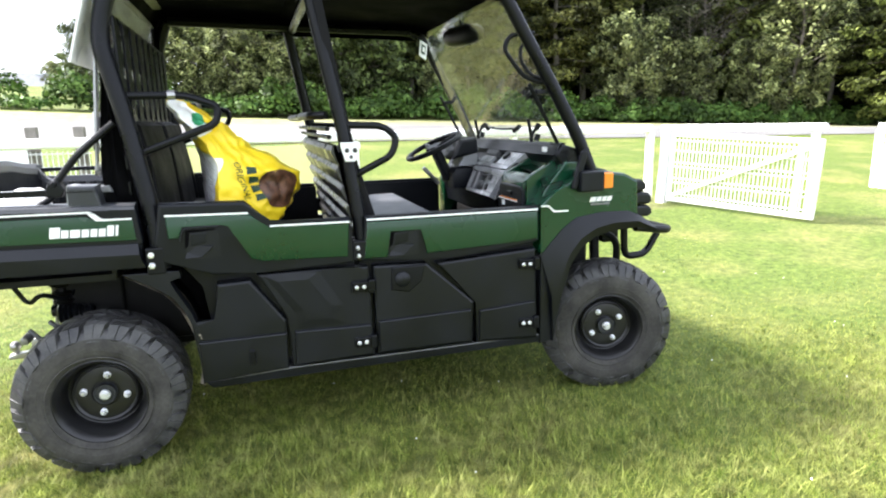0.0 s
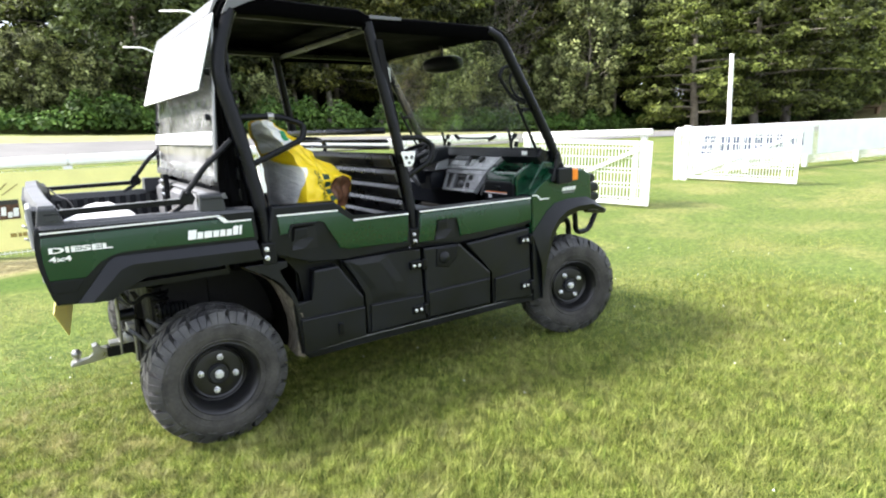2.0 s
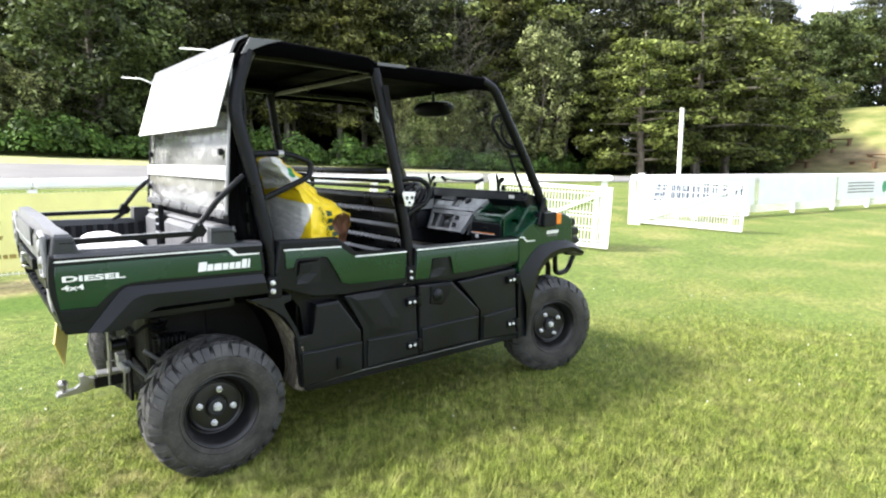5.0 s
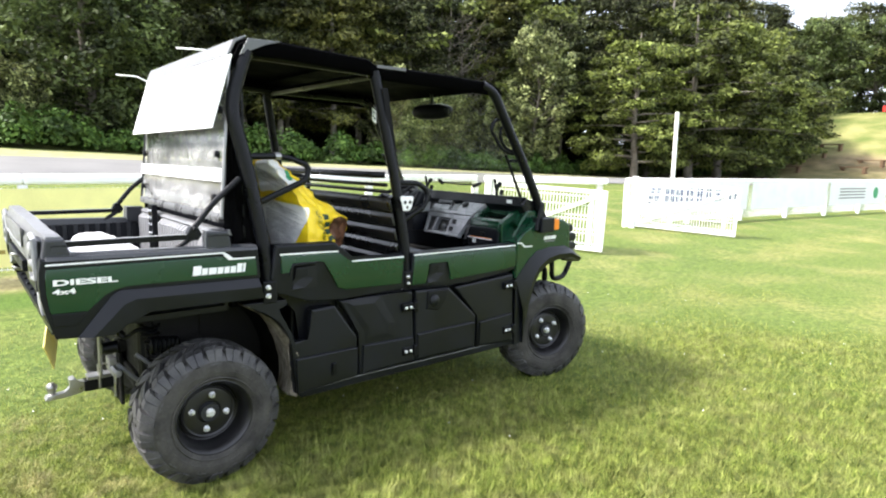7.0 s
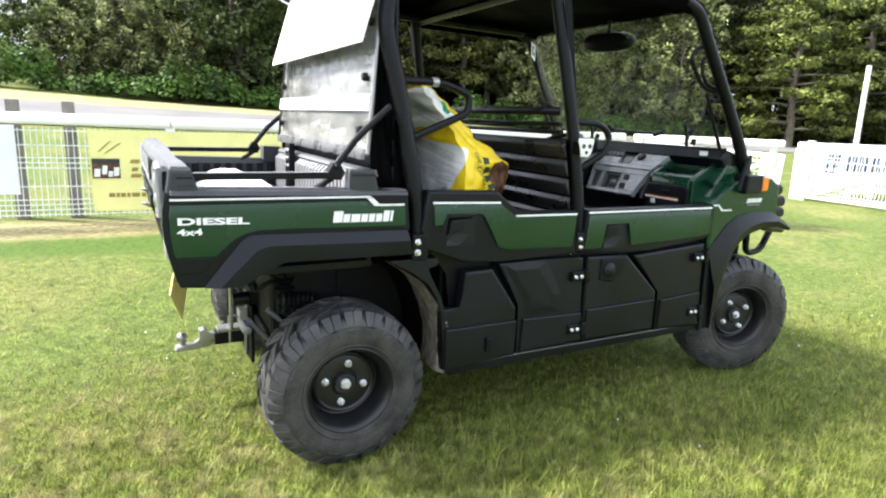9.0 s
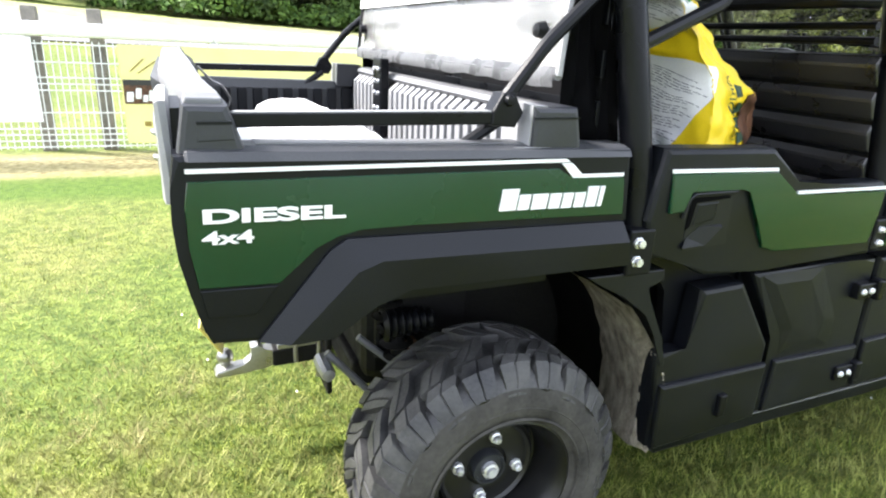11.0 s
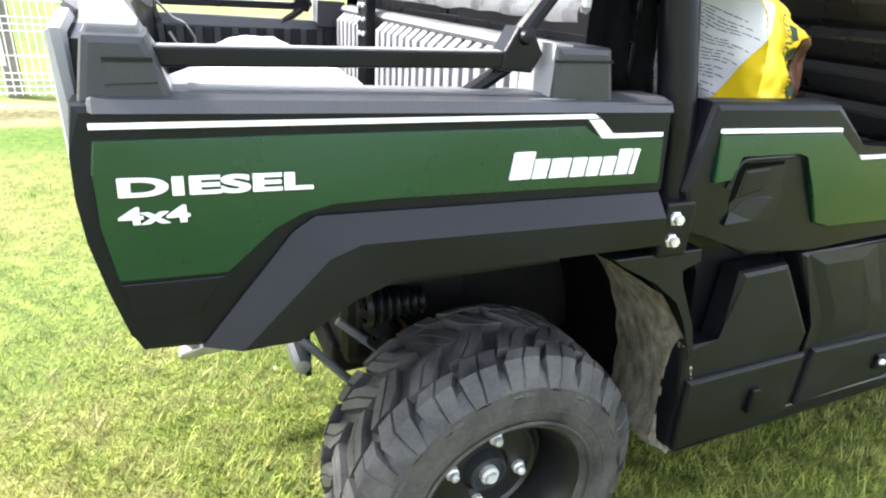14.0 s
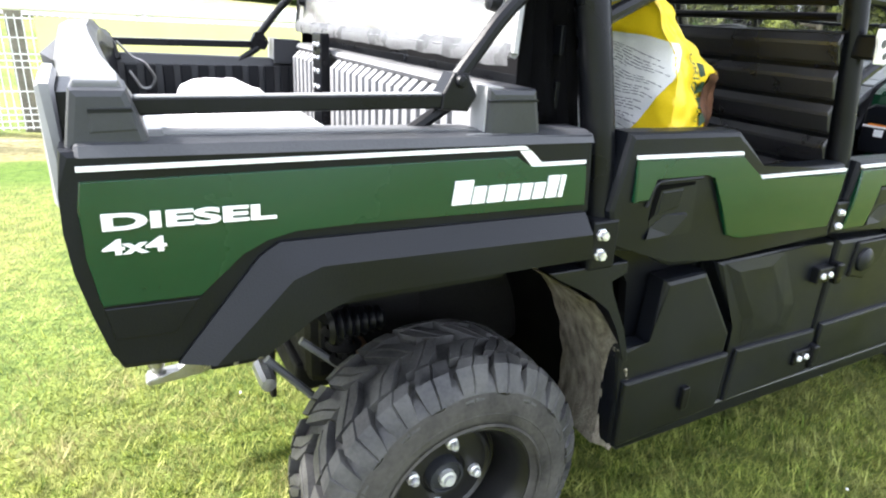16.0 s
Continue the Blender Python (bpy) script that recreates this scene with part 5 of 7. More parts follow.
for y0 in (0.12, 0.86):
    part("rear_backrest", prismed([(0.20, 0.95), (0.30, 0.95), (0.275, 1.25), (0.245, 1.40), (0.20, 1.42), (0.175, 1.38)], y0, y0 + 0.64, 0.03), M_SEAT, car, "dark grey vinyl rear backrest")
    part("front_backrest", prismed([(1.085, 0.95), (1.175, 0.95), (1.085, 1.27), (1.012, 1.27)], y0, y0 + 0.64, 0.02), M_SEAT, car, "dark grey vinyl front backrest")
# ribbed sheet behind the front seats
def back_x(z):
    return 1.045 - (z - 1.0) * 0.20


part("seat_back_sheet", loft(bmesh.new(), [[(back_x(0.72), 0.045, 0.72), (back_x(0.72), WIDTH - 0.045, 0.72)], [(back_x(1.30), 0.045, 1.30), (back_x(1.30), WIDTH - 0.045, 1.30)], [(back_x(1.30) + 0.012, 0.045, 1.305), (back_x(1.30) + 0.012, WIDTH - 0.045, 1.305)], [(back_x(0.72) + 0.012, 0.045, 0.72), (back_x(0.72) + 0.012, WIDTH - 0.045, 0.72)]]), M_TUBE, car)
for k in range(7):
    z0 = 0.728 + k * 0.083
    bm = prismed([(back_x(z0), z0), (back_x(z0) - 0.010, z0 + 0.008), (back_x(z0) - 0.026, z0 + 0.046), (back_x(z0) - 0.026, z0 + 0.054), (back_x(z0 + 0.072), z0 + 0.072)], 0.044, WIDTH - 0.044, 0.004)
    part("seat_back_rib", bm, M_RIB, car, "glossy black pressed rib")
for z in (1.37, 1.335):
    part("seat_top_bar", tubed([(back_x(z) - 0.005, 0.06, z), (back_x(z) - 0.005, WIDTH - 0.06, z)], 0.010, 8, 0), M_TUBE, car, "black metal bar over the seat back", True)
# load guard inside the rear screen
for y in (0.14, 0.31, 0.48, 0.65, 0.8125, 0.98, 1.15, 1.32, 1.485):
    part("guard_upright", boxed(0.196, 0.206, y - 0.045, y + 0.045, 1.14, 1.80, 0.002), M_TUBE, car, "black steel guard upright")
for z in (1.16, 1.26, 1.36, 1.46, 1.56, 1.66, 1.79):
    part("guard_bar", boxed(0.186, 0.1955, 0.085, WIDTH - 0.085, z - 0.026, z + 0.026, 0.002), M_TUBE, car, "black steel guard bar")
for side in (0, 1):                                        # black cloth hung between the screen's edge and the pillar
    fl = flip if side else (lambda b: b)
    rows = []
    for k in range(19):
        z = 1.10 + 0.85 * k / 18
        x0 = 0.080 + max(0, z - 1.235) * 0.0972 + 0.018
        x1 = float(np.interp(z, (1.06, 1.45, 1.68, 1.93), (0.268, 0.205, 0.168, 0.205)))
        rows.append([(x0 + (x1 - x0) * j / 8, 0.02 + (z - 0.9) * 0.085 + 0.045 + 0.010 * math.sin(j * 2.2 + z * 3) + 0.006 * math.sin(z * 17 + j), z) for j in range(9)])
    bm = loft(bmesh.new(), rows)
    bmesh.ops.solidify(bm, geom=bm.faces[:], thickness=0.003)
    part("side_cloth", fl(bm), M_CLOTH, car, "black cloth hung behind the rear pillar", True, 60)
# dashboard: far side with the wheel, middle console, near side open tray
D0 = [(1.905, 1.005), (1.975, 1.128), (2.075, 1.222), (2.12, 1.230), (2.12, 0.90), (1.94, 0.86)]
db = part("dashboard", prismed(D0, 0.42, WIDTH - 0.08, 0.012), M_BLACK, car, "black moulded dashboard")
# middle console: two glossy grey faces, the lower with pockets and a knob, the upper with switches, display and dial
tilt_ = Matrix.Translation((1.900, 0, 1.055)) @ Matrix.Rotation(radians(26.6), 4, "Y")
top_ = Matrix.Translation((1.993, 0, 1.182)) @ Matrix.Rotation(radians(48), 4, "Y")


def face(name, poly, x0, x1, m, mat, label="", parent=db):
    b = prismed(poly, x0, x1, 0.003, "x")
    b.transform(m)
    return part(name, b, mat, parent, label)


CF = "glossy grey plastic console frame"
face("console_frame", [(0.512, -0.082), (0.902, -0.082), (0.906, -0.060), (0.506, -0.060)], -0.004, 0.030, tilt_, M_GREYD, CF)
face("console_frame", [(0.468, 0.046), (0.922, 0.046), (0.926, 0.078), (0.450, 0.078)], -0.004, 0.030, tilt_, M_GREYD, CF)
face("console_frame", [(0.506, -0.0595), (0.655, -0.0595), (0.655, 0.0455), (0.468, 0.0455)], -0.004, 0.030, tilt_, M_GREYD, CF)
face("console_frame", [(0.800, -0.0595), (0.822, -0.0595), (0.822, 0.0455), (0.800, 0.0455)], -0.004, 0.030, tilt_, M_GREYD, CF)
face("console_frame", [(0.888, -0.0595), (0.906, -0.0595), (0.922, 0.0455), (0.900, 0.0455)], -0.004, 0.030, tilt_, M_GREYD, CF)
face("console_pocket", [(0.655, -0.06), (0.80, -0.06), (0.80, 0.046), (0.655, 0.046)], 0.024, 0.034, tilt_, M_INK, "deep black pocket")
face("console_pocket", [(0.822, -0.06), (0.890, -0.06), (0.902, 0.046), (0.822, 0.046)], 0.016, 0.034, tilt_, M_INK, "narrow black pocket")
face("pocket_rim", [(0.668, 0.030), (0.788, 0.030), (0.788, 0.037), (0.668, 0.037)], -0.001, 0.02, tilt_, M_GREYT)
face("pocket_rim", [(0.776, -0.055), (0.784, -0.055), (0.784, 0.029), (0.776, 0.029)], -0.001, 0.02, tilt_, M_GREYT)
for y, z in ((0.600, 0.022), (0.606, -0.034)):
    face("console_button", [(y - 0.020, z - 0.016), (y + 0.020, z - 0.016), (y + 0.024, z + 0.018), (y - 0.016, z + 0.018)], -0.010, 0.0, tilt_, M_TUBE)
bm = bmesh.new()
bmesh.ops.create_uvsphere(bm, u_segments=14, v_segments=9, radius=0.022)
bmesh.ops.translate(bm, verts=bm.verts[:], vec=(1.885, 0.688, 1.035))
tube(bm, [(1.888, 0.688, 1.03), (1.925, 0.688, 1.02)], 0.010, 8, 0)
part("console_knob", bm, M_GREYT, db, "grey ball knob", True)
face("console_frame", [(0.450, -0.078), (0.926, -0.078), (0.926, -0.050), (0.440, -0.050)], -0.004, 0.030, top_, M_GREYD, CF)
face("console_frame", [(0.405, 0.056), (0.930, 0.056), (0.930, 0.078), (0.395, 0.078)], -0.004, 0.030, top_, M_GREYD, CF)
face("console_frame", [(0.440, -0.0495), (0.640, -0.0495), (0.640, 0.0555), (0.405, 0.0555)], -0.004, 0.030, top_, M_GREYD, CF)
face("console_frame", [(0.742, -0.0495), (0.930, -0.0495), (0.930, 0.002), (0.742, 0.002)], -0.004, 0.030, top_, M_GREYD, CF)
face("display", [(0.641, -0.049), (0.741, -0.049), (0.741, 0.055), (0.641, 0.055)], 0.010, 0.030, top_, M_PANE, "dark glossy display")
face("switch_bay", [(0.742, 0.0025), (0.930, 0.0025), (0.930, 0.0555), (0.742, 0.0555)], 0.012, 0.030, top_, M_INK)
for k in range(5):
    y = 0.755 + 0.034 * k
    face("switch", [(y, 0.010), (y + 0.022, 0.010), (y + 0.022, 0.048), (y, 0.048)], -0.008, 0.014, top_, M_GREYT)
bm = lathed([(0, -0.018), (0.024, -0.016), (0.028, 0.0)], (0, 0.590, 0.012), 18, "x")
bm.transform(top_)
part("dial", bm, M_TUBE, db, "round black dial", True)
part("console_cheek", prismed([(1.865, 0.975), (1.935, 1.122), (2.045, 1.226), (2.09, 1.21), (2.09, 0.95)], 0.428, 0.4475, 0.004), M_BLACK, db)
part("column_shroud", prismed([(1.800, 0.985), (1.797, 1.080), (1.825, 1.112), (1.94, 1.110), (1.94, 0.985)], 0.945, 1.085, 0.02), M_BLACK, db, "", True)
part("dash_facet", prismed([(1.838, 1.120), (1.905, 1.232), (1.97, 1.236), (1.96, 1.12)], 0.950, 1.115, 0.008), M_GREYD, db, "glossy grey facet beside the steering column")
part("instrument_pod", prismed([(1.78, 1.16), (1.84, 1.28), (1.95, 1.29), (1.96, 1.20)], 0.92, 1.26, 0.02), M_BLACK, db)
tr = part("glove_tray", prismed([(1.893, 1.060), (1.897, 1.098), (1.910, 1.118), (1.942, 1.128), (1.956, 1.112), (1.962, 1.03), (2.05, 1.05), (2.058, 1.190), (2.110, 1.208), (2.110, 0.88), (1.90, 0.86)], 0.142, 0.396, 0.004), M_GREEN, car, "dark green open glove tray", True, 30)
for y in (0.118, 0.396):
    part("tray_end", prismed([(1.900, 1.105), (1.925, 1.128), (2.070, 1.207), (2.10, 1.205), (2.10, 0.92), (1.903, 0.90)], y, y + 0.024, 0.006), M_GREEN, tr)
part("cowl_panel", prismed([(1.960, 1.060), (2.070, 1.192), (2.19, 1.185), (2.19, 1.0), (1.94, 1.0)], 0.050, 0.117, 0.01), M_GREEN, tr, "dark green inner cowl")
part("glove_lid", prismed([(0.135, 0.90), (0.425, 0.90), (0.425, 1.055), (0.40, 1.072), (0.16, 1.072), (0.135, 1.055)], 1.884, 1.905, 0.008, "x"), M_BLACK, tr, "black glove box lid")
part("lid_catch", boxed(1.874, 1.886, 0.250, 0.300, 1.020, 1.040, 0.004), M_TUBE, tr)
part("lid_strip", boxed(1.879, 1.884, 0.190, 0.420, 0.991, 0.998), M_WHITE, tr, "white warning strip")
part("lid_strip", boxed(1.879, 1.884, 0.190, 0.400, 0.998, 1.004), M_ORANGE, tr, "orange warning strip")
part("lid_label", boxed(1.879, 1.884, 0.345, 0.375, 0.960, 0.985), M_WHITE, tr, "small white label")
part("scuttle", prismed([(2.02, 1.22), (2.06, 1.27), (2.14, 1.25), (2.24, 1.16), (2.10, 1.12)], 0.06, WIDTH - 0.06, 0.01), M_BLACK, car)
# steering wheel on the far side
bm = bmesh.new()
ring = []
cw = Vector((1.715, 1.06, 1.238))
ax = Vector((-0.42, 0, 0.91)).normalized()
uu = Vector((0, 1, 0))
vv = ax.cross(uu)
tube(bm, [cw + (uu * math.cos(t) + vv * math.sin(t)) * 0.170 for t in (2 * math.pi * k / 36 for k in range(36))], 0.0155, 10, 0, True)
sw = part("steering_wheel", bm, M_TUBE, car, "black three-spoke steering wheel", True)
bm = tubed([cw - ax * 0.03, cw + ax * 0.005], 0.055, 16, 0)
for a in (0.0, math.pi, math.pi * 1.5):
    tube(bm, [cw - ax * 0.012, cw + (uu * math.cos(a) + vv * math.sin(a)) * 0.165], 0.014, 8, 0)
part("wheel_boss", bm, M_BLACK, sw, "", True)
part("steering_column", tubed([cw - ax * 0.03, cw - ax * 0.22], 0.035, 10, 0), M_BLACK, car, "", True)
part("gear_lever", tubed([(1.72, 0.98, 1.02), (1.62, 0.96, 1.12)], 0.012, 8, 0), M_STEEL, car, "", True)

# --- chassis, rear suspension, hitch ---
part("chassis_frame", boxed(-0.24, 2.30, 0.45, WIDTH - 0.45, 0.38, 0.46, 0.01), M_CHASSIS, car, "greasy black chassis frame")
part("engine_bay", boxed(-0.22, 0.40, 0.40, WIDTH - 0.40, 0.42, 0.80, 0.03), M_CHASSIS, car)
part("axle_shaft", tubed([(0, 0.22, AXLE), (0, WIDTH - 0.22, AXLE)], 0.032, 10, 0), M_CHASSIS, car, "", True)
part("axle_shaft", tubed([(FX, 0.2, AXLE), (FX, WIDTH - 0.2, AXLE)], 0.028, 10, 0), M_CHASSIS, car, "", True)
for side in (0, 1):
    fl = flip if side else (lambda b: b)
    bm = tubed([(-0.12, 0.30, 0.40), (-0.20, 0.40, 0.80)], 0.022, 10, 0)
    for k in range(9):
        t = 0.15 + k * 0.085
        lathe(bm, [(0.030, -0.010), (0.044, 0.0), (0.030, 0.010)], (-0.12 - 0.08 * t, 0.30 + 0.10 * t, 0.40 + 0.40 * t), 14, "z", True)
    part("shock_absorber", fl(bm), M_CHASSIS, car, "black coil-over shock absorber", True)
    for p, q in (((-0.12, 0.33, 0.31), (-0.325, 0.37, 0.545)), ((-0.06, 0.33, 0.41), (-0.245, 0.37, 0.575)), ((0.04, 0.26, 0.40), (-0.20, 0.50, 0.46))):
        part("suspension_link", fl(tubed([p, q], 0.010, 8, 0)), M_GREYT if p[0] < 0 else M_CHASSIS, car, "grey steel suspension link", True)
    part("link_bolt", fl(lathed([(0, 0.31), (0.016, 0.312), (0.020, 0.33), (0.020, 0.40)], (-0.333, 0, 0.512), 10)), M_ALU, car, "dull steel bolt", True)
    boot = []                                              # ribbed rubber boot
    for k in range(15):
        boot.append((0.046 - 0.0012 * k if k % 2 else 0.034 - 0.0010 * k, 0.010 * k))
    part("rubber_boot", fl(lathed(boot, (-0.195, 0.34, 0.615), 14, "x")), M_TUBE, car, "ribbed black rubber boot", True)
    part("rusty_bracket", fl(boxed(-0.135, -0.095, 0.33, 0.37, 0.50, 0.56, 0.008)), M_WOOD, car, "rusty brown bracket")
    part("shock_reservoir", fl(tubed([(-0.20, 0.42, 0.72), (-0.14, 0.44, 0.62)], 0.026, 12, 0)), M_CHASSIS, car, "", True)
    part("hose", fl(tubed([(-0.36, 0.32, 0.79), (-0.30, 0.34, 0.66), (-0.24, 0.30, 0.72), (-0.16, 0.36, 0.66), (-0.10, 0.40, 0.76)], 0.010, 8, 0.05)), M_TUBE, car, "", True)
    part("arch_inner", fl(boxed(-0.20, 0.06, 0.37, 0.39, 0.50, 0.80, 0.01)), M_CHASSIS, car)
    part("front_strut", fl(tubed([(2.38, 0.26, 0.42), (2.40, 0.34, 0.86)], 0.026, 10, 0)), M_CHASSIS, car, "", True)
hy = 0.815
bm = boxed(-0.258, -0.240, hy - 0.13, hy + 0.13, 0.22, 0.50, 0.006)
box(bm, -0.25, -0.20, hy - 0.12, hy + 0.12, 0.50, 0.60, 0.006)
ht = part("hitch_plate", bm, M_CHASSIS, car, "black steel hitch plate")
part("draw_bar", boxed(-0.405, -0.256, hy - 0.034, hy + 0.034, 0.295, 0.352, 0.006), M_CHASSIS, ht)
part("top_plate", boxed(-0.39, -0.256, hy - 0.038, hy + 0.038, 0.354, 0.372, 0.003), M_STEEL, ht, "bright steel plate")
bm = prismed([(-0.385, 0.350), (-0.385, 0.300), (-0.44, 0.296), (-0.475, 0.282), (-0.570, 0.278), (-0.578, 0.288), (-0.570, 0.302), (-0.490, 0.306), (-0.466, 0.325), (-0.470, 0.372), (-0.448, 0.378), (-0.430, 0.350)], hy - 0.026, hy + 0.026, 0.007)
part("ball_mount", bm, M_STEEL, ht, "bright cast steel ball mount")
part("tow_ball", lathed([(0.0, 0.366), (0.012, 0.364), (0.022, 0.354), (0.0255, 0.341), (0.022, 0.328), (0.014, 0.318), (0.015, 0.308), (0.026, 0.304), (0.026, 0.296)], (-0.545, hy, 0.0), 20, "z"), M_STEEL, ht, "bright steel tow ball", True)
bm = tubed([(-0.335, hy - 0.03, 0.30), (-0.335, hy - 0.03, 0.43)], 0.009, 8, 0)
tube(bm, [(-0.335, hy - 0.03, 0.425), (-0.31, hy - 0.06, 0.44), (-0.29, hy - 0.05, 0.41)], 0.005, 6, 0.01)
tube(bm, [(-0.332, hy - 0.055, 0.37), (-0.329, hy - 0.055, 0.70)], 0.009, 8, 0)
tube(bm, [(-0.268, hy - 0.055, 0.25), (-0.258, hy - 0.055, 0.56)], 0.009, 8, 0)
part("hitch_pin", bm, M_STEEL, ht, "bright steel pin", True)
part("pin_bracket", boxed(-0.30, -0.262, hy - 0.10, hy - 0.02, 0.40, 0.47, 0.004), M_ALU, ht, "grey steel bracket")
part("socket", lathed([(0, -0.04), (0.03, -0.04), (0.034, 0.03), (0.0, 0.03)], (-0.29, hy - 0.10, 0.53), 12, "x"), M_BLACK, ht, "black trailer socket", True)

# tailgate cable looped at the far corner, latch hooks outside, a small clip cord by the rear door
part("tailgate_cable", tubed([(-0.53, 1.505, 1.165), (-0.485, 1.505, 1.112), (-0.453, 1.505, 1.101), (-0.420, 1.505, 1.047), (-0.439, 1.505, 1.014), (-0.468, 1.505, 1.011), (-0.50, 1.505, 1.07)], 0.005, 6, 0.03), M_ALU, car, "grey steel cable loop", True)
for z in (1.045, 0.985):
    part("latch_hook", tubed([(-0.640, 0.62, z), (-0.668, 0.62, z + 0.012), (-0.672, 0.66, z + 0.010), (-0.645, 0.70, z - 0.01)], 0.007, 6, 0.012), M_STEEL, tg, "bright steel latch hook", True)


# ---- things on the vehicle ----
def white_board():
    b = thing("sign_board", (0.09, WIDTH / 2, 1.80), "plain white plastic board tied over the rear screen", "board")
    m = Matrix.Translation((0.098, 0, 1.795)) @ Matrix.Rotation(radians(17), 4, "Y")
    bm = boxed(-0.004, 0.004, 0.06, 1.505, -0.170, 0.170, 0.002, m)
    part("sheet", bm, M_BOARD, b)
    for y in (0.16, 1.41):
        part("cable_tie", tubed([(0.12, y, 1.952), (0.06, y - 0.01, 1.975), (-0.03, y + 0.09, 1.985)], 0.004, 6, 0.02), M_WHITE, b, "white cable tie", True)


white_board()


SACK = [  # height and the four corners (near rear, near front, far front, far rear) of the slumped sack
    (0.972, (0.520, 0.10), (0.75, 0.20), (0.76, 0.48), (0.44, 0.45)), (1.05, (0.515, 0.085), (0.805, 0.245), (0.80, 0.50), (0.435, 0.46)),
    (1.12, (0.516, 0.085), (0.848, 0.275), (0.83, 0.49), (0.432, 0.46)), (1.18, (0.520, 0.092), (0.862, 0.285), (0.82, 0.47), (0.430, 0.46)),
    (1.235, (0.522, 0.110), (0.760, 0.262), (0.76, 0.46), (0.428, 0.46)), (1.31, (0.490, 0.135), (0.640, 0.250), (0.64, 0.43), (0.412, 0.45)),
    (1.38, (0.440, 0.145), (0.560, 0.230), (0.56, 0.39), (0.380, 0.42)), (1.44, (0.388, 0.150), (0.495, 0.210), (0.49, 0.33), (0.345, 0.38)),
    (1.485, (0.350, 0.165), (0.432, 0.205), (0.43, 0.27), (0.325, 0.32)), (1.505, (0.348, 0.185), (0.408, 0.212), (0.405, 0.25), (0.335, 0.29))]


def sack_corners(z):
    for a, b in zip(SACK, SACK[1:]):
        if z <= b[0]:
            t = (z - a[0]) / (b[0] - a[0])
            t = t * t * (3 - 2 * t)
            return [Vector(p).lerp(Vector(q), t) for p, q in zip(a[1:], b[1:])]
    return [Vector(p) for p in SACK[-1][1:]]


def sack_skin(side, u, z, off=0.0):
    """A point on one side of the sack: u along it, bulged, with creases."""
    c = sack_corners(z)
    a, b = c[side], c[(side + 1) % 4]
    d = b - a
    n_ = Vector((d.y, -d.x)).normalized()
    fat = (0.05 if side == 3 else 0.16) * d.length * math.sin(math.pi * u) ** 0.7
    p = a.lerp(b, u)
    q = Vector((p.x * 9, p.y * 9, z * 9))
    fold = abs(noise.noise(q + Vector((z * 14, 0, 0)))) * 0.040 + noise.noise(q * 2.3) * 0.010 + abs(noise.noise(Vector((p.x * 26, z * 9 + p.x * 8, p.y * 26)))) * 0.022 + abs(noise.noise(Vector((p.x * 12 + z * 30, z * 22 - p.x * 16, p.y * 8)))) * 0.012
    fold *= (0.35 + 0.65 * math.sin(math.pi * u)) * (0.35 if side == 3 else 0.8)
    p = p + n_ * (fat * 0.6 - fold + off)
    return (p.x, p.y, z + 0.012 * noise.noise(q * 1.3) * (z > 1.0))


